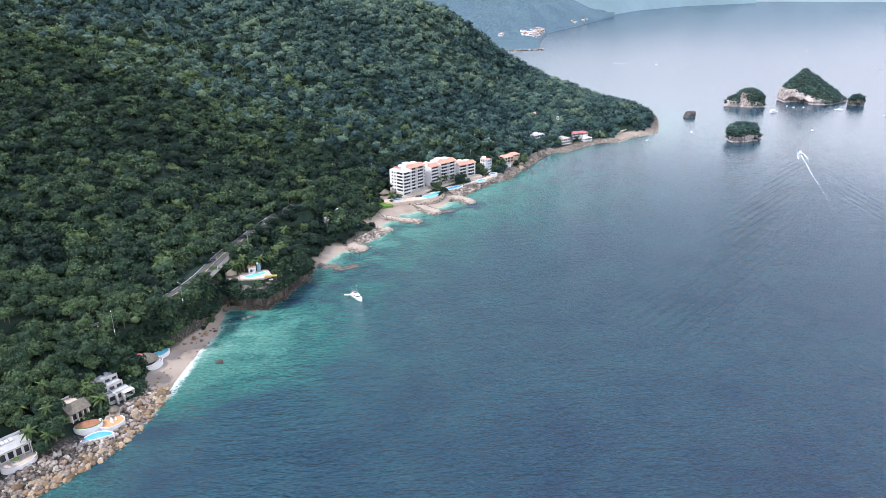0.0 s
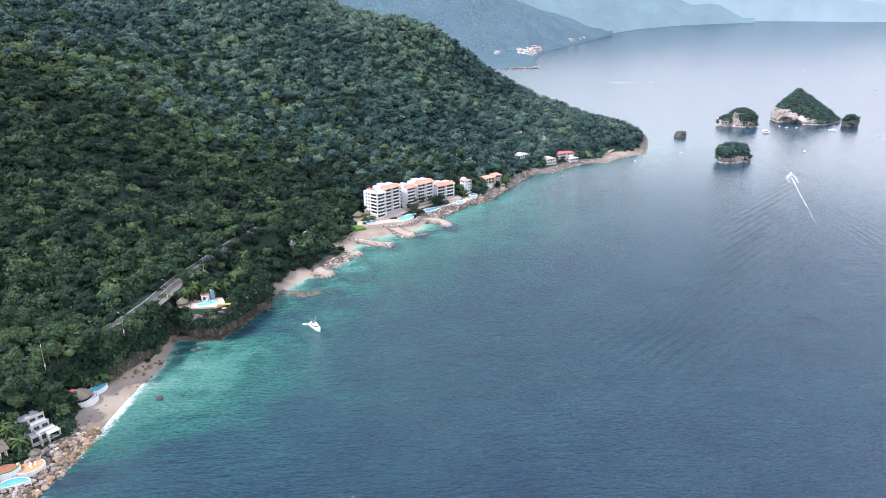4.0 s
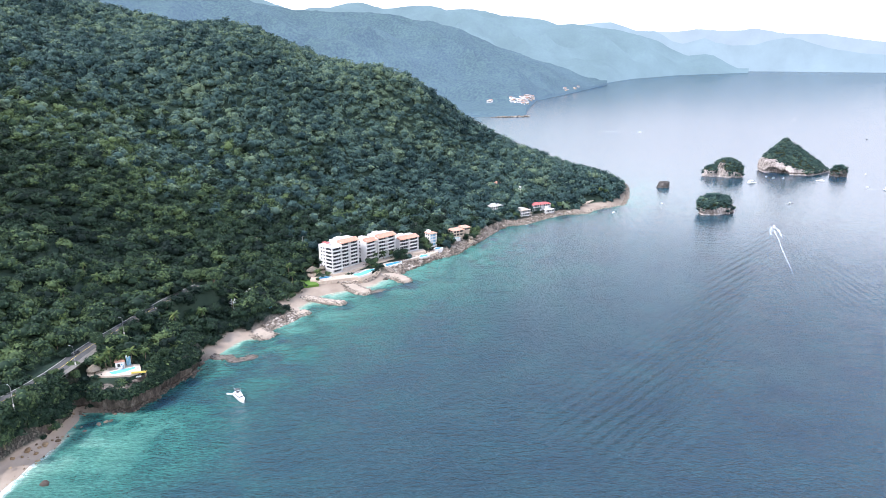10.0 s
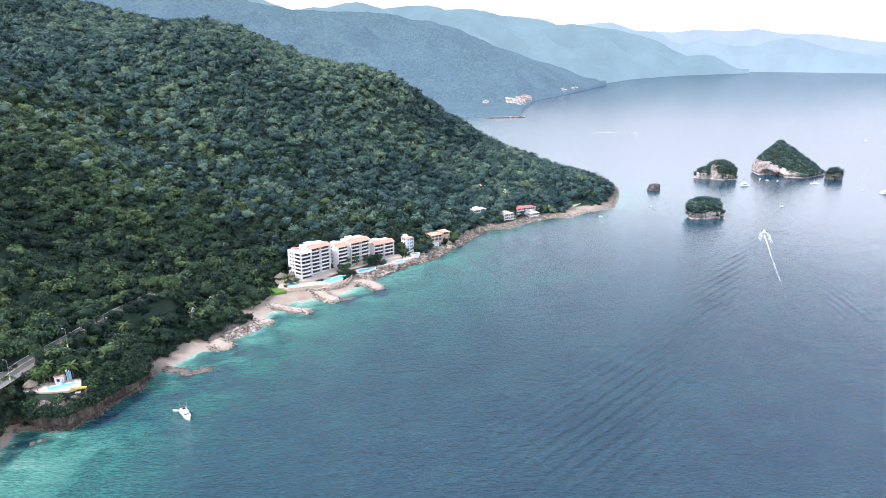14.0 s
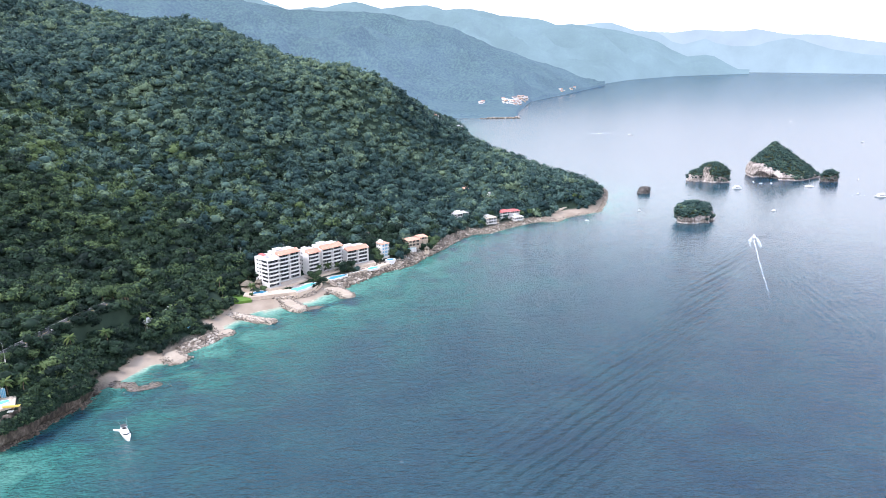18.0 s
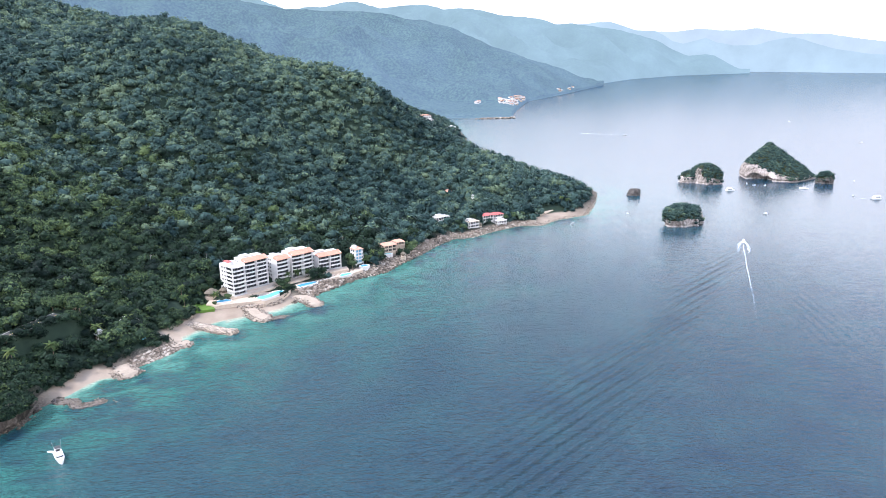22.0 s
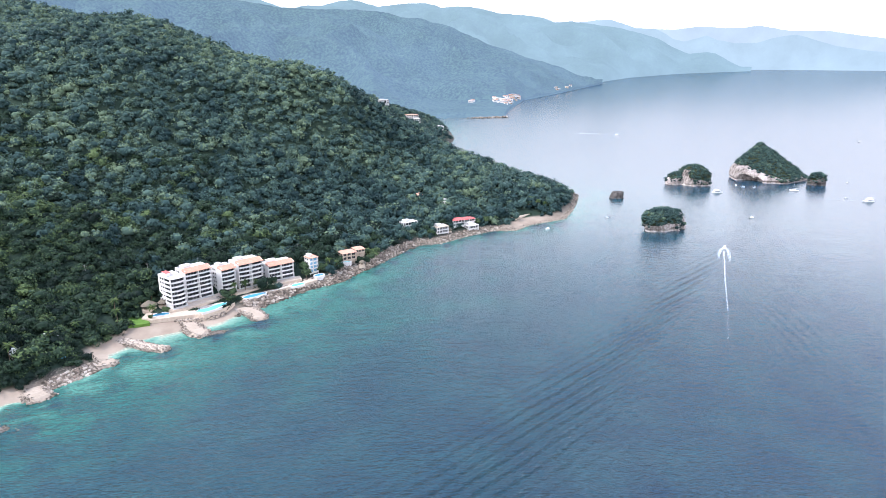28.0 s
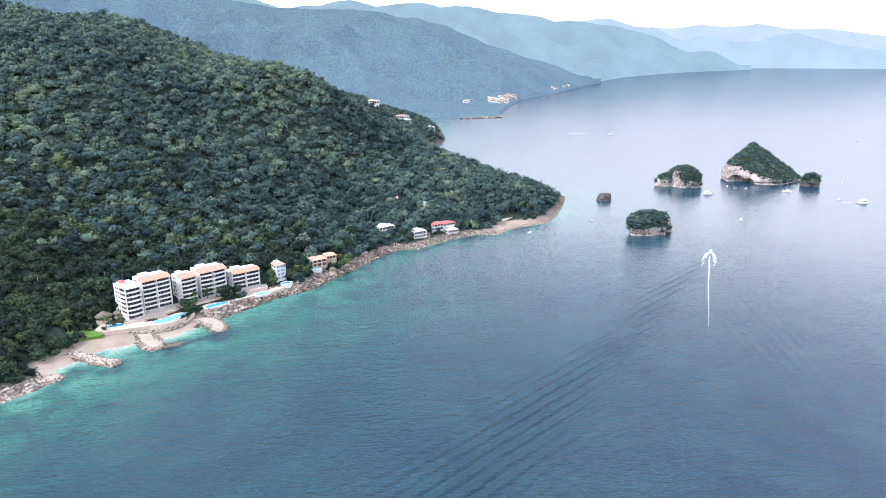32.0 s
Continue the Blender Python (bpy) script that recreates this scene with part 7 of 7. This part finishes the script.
def cruiser(m, s, label, name="motor_yacht", fly=True, group=""):
    root = thing(name, m @ Matrix.Scale(s, 4), label, "boat", group)
    part("hull", hull(12, 3.8, 1.25), M_BOAT, root)
    part("hull_stripe", box(-5.9, 1.5, -1.915, -1.89, 0.75, 0.95), M_DARK, root)
    part("hull_stripe", box(-5.9, 1.5, 1.89, 1.915, 0.75, 0.95), M_DARK, root)
    part("foredeck", prism([(1.5, -1.5), (3.6, -1.1), (4.9, -0.4), (4.9, 0.4), (3.6, 1.1), (1.5, 1.5)], 1.5, 1.85, 0.15), M_BOAT, root)
    part("cabin", prism([(-2.6, -1.45), (1.8, -1.4), (2.6, -0.7), (2.6, 0.7), (1.8, 1.4), (-2.6, 1.45)], 1.2, 2.75, 0.25), M_BOAT, root)
    part("windscreen", prism([(1.3, -1.46), (1.9, -1.42), (2.72, -0.72), (2.72, 0.72), (1.9, 1.42), (1.3, 1.46)], 1.95, 2.5), M_GLASS, root)
    for y in (-1.49, 1.43):
        part("side_window", box(-2.0, 0.9, y, y + 0.06, 1.9, 2.4), M_GLASS, root)
    part("cockpit_floor", box(-5.6, -2.6, -1.6, 1.6, 0.7, 1.3, 0.05), M_PAVING, root, "teak-coloured cockpit")
    part("seat", box(-5.5, -4.9, -1.4, 1.4, 1.3, 1.75, 0.1), M_BOAT, root)
    if fly:
        part("flybridge", prism([(-3.4, -1.3), (0.6, -1.25), (1.1, 0), (0.6, 1.25), (-3.4, 1.3)], 2.75, 3.35, 0.2), M_BOAT, root)
        part("fly_seat", box(-2.6, -0.6, -0.9, 0.9, 3.3, 3.55, 0.1), M_DARK, root)
        part("canopy", box(-3.9, -1.2, -1.25, 1.25, 4.5, 4.6, 0.04), M_DARK, root, "dark sun canopy")
        for x in (-3.7, -1.4):
            for y in (-1.1, 1.1):
                part("canopy_post", tube(((x, y, 3.0), (x, y, 4.5)), (0.04, 0.04), 5), M_METAL, root)
        for y in (-1.2, 1.2):
            part("outrigger", tube(((-1.0, y, 3.2), (-3.0, y * 1.6, 7.5)), (0.05, 0.02), 5), M_METAL, root)
    for y in (-1, 1):
        part("bow_rail", tube(((1.6, y * 1.55, 2.2), (3.8, y * 1.15, 2.35), (5.7, y * 0.1, 2.5)), (0.035, 0.035, 0.035), 5), M_METAL, root)
    part("swim_platform", box(-6.7, -6.0, -1.5, 1.5, 0.15, 0.3, 0.04), M_BOAT, root)
    return root


def small_boat(m, s, label, group="small boats"):
    root = thing("small_boat", m @ Matrix.Scale(s, 4), label, "boat", group)
    part("hull", hull(6, 2.0, 0.6), M_BOAT, root)
    part("inner_floor", box(-2.7, 1.4, -0.75, 0.75, 0.62, 0.66), M_DARK, root)
    part("awning", box(-1.6, 1.0, -0.85, 0.85, 1.95, 2.03, 0.03), M_BOAT, root)
    for x in (-1.4, 0.8):
        for y in (-0.75, 0.75):
            part("awning_post", tube(((x, y, 0.6), (x, y, 1.96)), (0.03, 0.03), 5), M_METAL, root)
    part("bench", box(-1.0, -0.6, -0.8, 0.8, 0.64, 0.95, 0.03), M_BOAT, root)
    part("outboard", box(-3.35, -2.95, -0.2, 0.2, 0.0, 1.1, 0.08), M_DARK, root)
    return root


cruiser(pose(-50.5, 389.5, 0.1, 0, 0, -52), 1.0, "white cabin cruiser at anchor with a flying bridge")
tender = thing("tender", pose(-57.5, 394.5, 0.05, 0, 0, 175), "small white tender floating beside the cabin cruiser", "boat")
part("hull", hull(3.0, 1.3, 0.4), M_BOAT, tender)
part("seat", box(-0.3, 0.1, -0.5, 0.5, 0.42, 0.55, 0.03), M_METAL, tender)
part("outboard", box(-1.75, -1.45, -0.12, 0.12, 0, 0.8, 0.05), M_DARK, tender)
cruiser(pose(410, 764, 0.2, 0, -4, 68), 0.60, "white speedboat heading for the islands with a foaming wake", "speedboat", False)


def tour_boat(m, s, label):
    root = thing("tour_boat", m @ Matrix.Scale(s, 4), label, "boat", "tour boats at the islands")
    for y in (-2.4, 2.4):
        h = part("hull", hull(18, 1.8, 1.5, 0.3), M_BOAT, root)
        h.matrix_basis = pose(0, y, 0)
    part("lower_deck", box(-8.6, 6.5, -3.2, 3.2, 1.5, 1.8, 0.08), M_BOAT, root)
    part("saloon", box(-6.5, 4.0, -2.7, 2.7, 1.8, 3.8, 0.25), M_BOAT, root)
    for y in (-2.74, 2.68):
        part("window_band", box(-6.0, 3.4, y, y + 0.06, 2.4, 3.3), M_GLASS, root)
    part("upper_deck", box(-7.5, 4.5, -3.0, 3.0, 3.8, 4.0, 0.06), M_BOAT, root)
    part("upper_rail", box(-7.5, 4.5, -3.0, -2.92, 4.0, 4.8), M_BOAT, root)
    part("upper_rail", box(-7.5, 4.5, 2.92, 3.0, 4.0, 4.8), M_BOAT, root)
    part("awning", box(-6.5, 2.0, -2.8, 2.8, 6.0, 6.12, 0.04), M_BOAT, root)
    for x in (-6.2, -2.2, 1.8):
        for y in (-2.6, 2.6):
            part("awning_post", tube(((x, y, 4.0), (x, y, 6.0)), (0.06, 0.06), 5), M_METAL, root)
    return root


tour_boat(pose(498, 1022, 0.1, 0, 0, 10), 0.66, "white two-deck tour catamaran between the islands")
tour_boat(pose(657, 966, 0.1, 0, 0, 190), 0.72, "white two-deck tour catamaran under way")
sail = thing("sailing_boat", pose(601, 1034, 0, 0, 0, 160), "white sailing boat at anchor with a bare mast", "boat")
part("hull", hull(11, 3.4, 1.1, 0.6), M_BOAT, sail)
part("cabin", box(-2.0, 2.2, -1.1, 1.1, 1.1, 1.9, 0.2), M_BOAT, sail)
part("mast", tube(((0.6, 0, 1.0), (0.6, 0, 15)), (0.12, 0.07), 7), M_METAL, sail)
part("boom", tube(((0.5, 0, 2.6), (-4.0, 0, 2.7)), (0.08, 0.06), 6), M_METAL, sail)
part("furled_sail", tube(((0.3, 0, 2.75), (-2, 0, 2.95), (-3.8, 0, 2.85)), (0.12, 0.2, 0.1), 7), M_WHITE, sail)
for x, y, a, s, lb in ((484, 883, 20, 1.3, "small open boat with a white awning"), (540, 1070, 80, 1.3, "small open boat below the island's arch"), (546, 1060, 10, 1.3, "small open boat below the island's arch"),
                       (560, 1058, 30, 1.2, "small open boat below the island's arch"), (257, 834, 200, 1.1, "small open boat near the headland beach"), (274, 886, 120, 0.9, "small open boat near the headland rocks"),
                       (328, 884, 0, 0.8, "small open boat off the headland"), (516, 1660, 190, 2.0, "distant motor boat with a long white wake"), (961, 1528, 15, 1.8, "distant white boat in the bay"),
                       (1030, 1982, 30, 2.2, "distant boat on the open bay"), (640, 985, 180, 1.0, "small open boat under way"), (700, 1090, 40, 1.0, "small dark boat beyond the islands")):
    small_boat(pose(x, y, float(sea_level(x, y)) + 0.05, 0, 0, a), s * 0.7, lb)


# ---- wakes ----
def wake(name, points, widths, label, lift=0.10, strength=0.85, fall=1.6):
    w = tagged(new(name), label, "wake", "", "stuff")
    bm = bmesh.new()
    rows = []
    pts = [Vector((*p, 0)) for p in points]
    fine, wid = [], []
    for i in range(len(pts) - 1):
        n = max(int((pts[i + 1] - pts[i]).length / 3), 2)
        for k in range(n):
            fine.append(pts[i].lerp(pts[i + 1], k / n))
            wid.append(widths[i] + (widths[i + 1] - widths[i]) * k / n)
    uv = bm.verts.layers.float.new("fade")
    for i, p in enumerate(fine):
        q = (fine[min(i + 1, len(fine) - 1)] - fine[max(i - 1, 0)]).normalized()
        nrm = Vector((-q.y, q.x, 0))
        row = []
        for o in (-1, -0.5, 0, 0.5, 1):
            v = bm.verts.new(p + nrm * wid[i] * o + Vector((0, 0, lift + float(sea_level(p.x, p.y)))))
            v[uv] = (1 - abs(o) ** 2) * strength * (1 - i / len(fine)) ** fall
            row.append(v)
        rows.append(row)
    for a, b in zip(rows, rows[1:]):
        for k in range(4):
            bm.faces.new((a[k], a[k + 1], b[k + 1], b[k]))
    part("foam", bm, M_WAKE, w)
    return w


def wake_material():
    m, n, l, b = material("wake_foam", 0.8, 0.3)
    b.inputs["Base Color"].default_value = (0.82, 0.85, 0.86, 1)
    co = n.new("ShaderNodeTexCoord").outputs["Object"]
    t = noise_node(n, l, 0.5, 7, co, 0.7)
    f = n.new("ShaderNodeAttribute")
    f.attribute_name = "fade"
    k = n.new("ShaderNodeMath")
    k.operation = "ADD"
    l.new(t.outputs["Fac"], k.inputs[0])
    l.new(f.outputs["Fac"], k.inputs[1])
    r = n.new("ShaderNodeMapRange")
    r.inputs["From Min"].default_value, r.inputs["From Max"].default_value = 0.78, 1.75
    l.new(k.outputs[0], r.inputs["Value"])
    l.new(r.outputs["Result"], b.inputs["Alpha"])
    return m


M_WAKE = wake_material()
wake("speedboat_wake", ((405, 752), (401, 742), (392, 716), (380, 684), (352, 604), (322, 524), (290, 455)), (0.7, 1.1, 1.1, 1.0, 0.9, 1.1, 1.3), "thin white wake trailing behind the speedboat", 0.14, 0.72, 0.9)
for side in (-1, 1):
    fan = [(410 - 0.37 * b + 0.93 * side * o, 764 - 0.93 * b - 0.37 * side * o) for b, o in ((0, 0.9), (3, 2.2), (10, 3.3), (22, 4.2), (40, 4.8), (62, 4.8))]
    wake("spray_foam", fan, (1.3, 1.9, 2.6, 2.9, 2.5, 1.8), "curling white spray beside the speedboat", 0.10, 0.74, 0.6)
wake("far_wake", ((425, 1696), (470, 1679), (517, 1661), (600, 1580), (686, 1448)), (3.0, 3.5, 2.5, 2.5, 3), "long white wake of a distant motor boat", 0.4, 1.2)
wake("tour_boat_wake", ((646, 968), (625, 975), (605, 980), (575, 985)), (1.5, 1.6, 1.6, 1.6), "thin white wake of the tour catamaran", 0.15)

# ---- far village on the point beyond the ridge ----
HILL = bpy.data.objects["backdrop_wooded_hill"]
HILL_TREE = BVHTree.FromPolygons([v.co for v in HILL.data.vertices], [tuple(p.vertices) for p in HILL.data.polygons])


def hill_spot(bearing, elevation):
    """Where the wooded hill is met from the middle of the bay."""
    d = Vector((math.sin(bearing), math.cos(bearing), math.tan(elevation)))
    hit_at = HILL_TREE.ray_cast(Vector(EYE), d.normalized())[0]
    return hit_at if hit_at else Vector(EYE) + d * 2150


rs = np.random.RandomState(90)
# bearing, height and spread of each cluster in degrees, and its houses
for b0, e0, db, de, count in ((4.25, -3.75, 1.05, 0.22, 24), (5.1, -3.55, 0.45, 0.15, 9), (4.6, -3.95, 0.35, 0.12, 5), (1.55, -3.9, 0.25, 0.05, 3), (8.5, -2.78, 0.5, 0.2, 4), (9.3, -2.7, 0.15, 0.1, 2)):
    for i in range(count):
        x, y, up = hill_spot(radians(b0 + db * (rs.rand() * 2 - 1)), radians(e0 + de * (rs.rand() * 2 - 1)))
        w, h = 6 + 8 * rs.rand(), 3 + 5 * rs.rand()
        hb = thing("distant_house", pose(x, y, up - 1, 0, 0, rs.rand() * 40), "distant pale house on the wooded point", "house", "far village")
        part("wall", box(-w / 2, w / 2, -5, 5, -14, h, 0.2), M_WHITE if rs.rand() < 0.6 else M_PAVING, hb)
        part("roof", box(-w / 2 - 0.4, w / 2 + 0.4, -5.4, 5.4, h, h + 0.8, 0.2), M_TERRACOTTA if rs.rand() < 0.55 else M_WHITE, hb)
        for k in range(3):
            part("window", box(-w * 0.4 + k * w * 0.28, -w * 0.4 + k * w * 0.28 + w * 0.18, -5.1, -4.98, h - 3.0, h - 1.0), M_GLASS, hb)
reef = []
for i in range(150):
    u = rs.rand()
    b, d = radians(1.2 + 3.3 * u ** 0.7), 1908 + 34 * u + rs.normal() * 5
    reef.append((EYE[0] + d * math.sin(b), EYE[1] + d * math.cos(b), 0.5 + rs.rand() * 1.5, 1.2 + 3.2 * rs.rand() ** 2))
tagged(new("far_shore_rocks", rubble_mesh("far_shore_rocks", reef, LOW, M_BOULDER, 91)), "pale rocks along the foot of the far wooded point", "rocks", "", "stuff")


# ---- trees and shrubs between the apartments and along the terraces ----
for i, (x, y, sc) in enumerate(((-33, 584, 0.62), (-3, 612, 0.8), (2, 616, 0.7), (26, 640, 0.8), (23, 643, 0.7), (46, 660, 0.85), (60, 674, 0.9), (64, 676, 0.85), (-40, 574, 0.45), 
                                (0, 609, 0.6), (44, 668, 0.9), (70, 684, 0.6), (88, 700, 0.8), (92, 706, 0.8), (56, 672, 0.9), (-48, 596, 0.9), (-36, 604, 1.0), (-52, 588, 0.8),
                                (140, 790, 0.7), (135, 794, 0.8), (156, 814, 0.8), (186, 832, 0.8), (194, 838, 0.9), (150, 812, 0.8), (236, 893, 0.7), (244, 897, 0.8), (204, 846, 0.8), (82, 702, 0.6), (66, 694, 0.7))):
    o = copy_thing(KINDS[i % len(KINDS)], pose(0, 0, 0))
    o.matrix_basis = pose(x, y, max(ground_z(x, y), 4.8) - 0.6, 0, 0, i * 53) @ Matrix.Scale(sc, 4)
    tagged(o, "dense green tree among the apartment blocks", "tree", "trees at the apartments")

for i, (x, y, sc) in enumerate(((-134, 386, 0.8), (-130, 391, 0.9), (-132, 381, 0.7), (-127, 395, 0.9), (-125, 401, 0.9), (-130, 404, 0.9), (-140, 352, 0.6), (-138, 362, 0.6), (-137, 371, 0.6), (-116, 404, 0.9),
                                (-108, 408, 0.9), (-99, 402, 0.7), (-112, 413, 1.0), (-97, 409, 0.7), (-149, 331, 0.8), (-153, 322, 0.8), (-145, 339, 0.6), (-157, 300, 0.9), (-146.5, 290.5, 0.85), (-154, 290, 0.7), (-160, 284, 0.8), (-155, 314, 0.8), (-97.0, 500.9, 1.1), (-113.0, 504.9, 1.1), (-103.5, 509.9, 1.3), (-98.5, 507.9, 1.2), (-108.5, 509.9, 1.2))):
    o = copy_thing(KINDS[(i * 3) % len(KINDS)], pose(0, 0, 0))
    o.matrix_basis = pose(x, y, ground_z(x, y) - 0.8, 0, 0, i * 67) @ Matrix.Scale(sc, 4)
    tagged(o, "dense green tree at the edge of the sea cliff", "tree", "trees on the cliff")

# trees on the seaward side of the coast road
for i, at in enumerate((96, 104, 111, 119, 127, 203, 209, 216, 223, 229, 236, 242, 249, 256, 262, 268)):
    p, a = road_point(at + 60)
    n = radians(a - 90)
    off = 8.6 + 1.6 * (i % 3)
    x, y = p[0] + math.cos(n) * off, p[1] + math.sin(n) * off
    o = copy_thing(KINDS[(i * 5 + 1) % len(KINDS)], pose(0, 0, 0))
    o.matrix_basis = pose(x, y, ground_z(x, y) - 1.0, 0, 0, i * 71) @ Matrix.Scale(0.62 + 0.08 * (i % 4), 4)
    tagged(o, "bushy green tree on the bank below the coast road", "tree", "trees below the road")
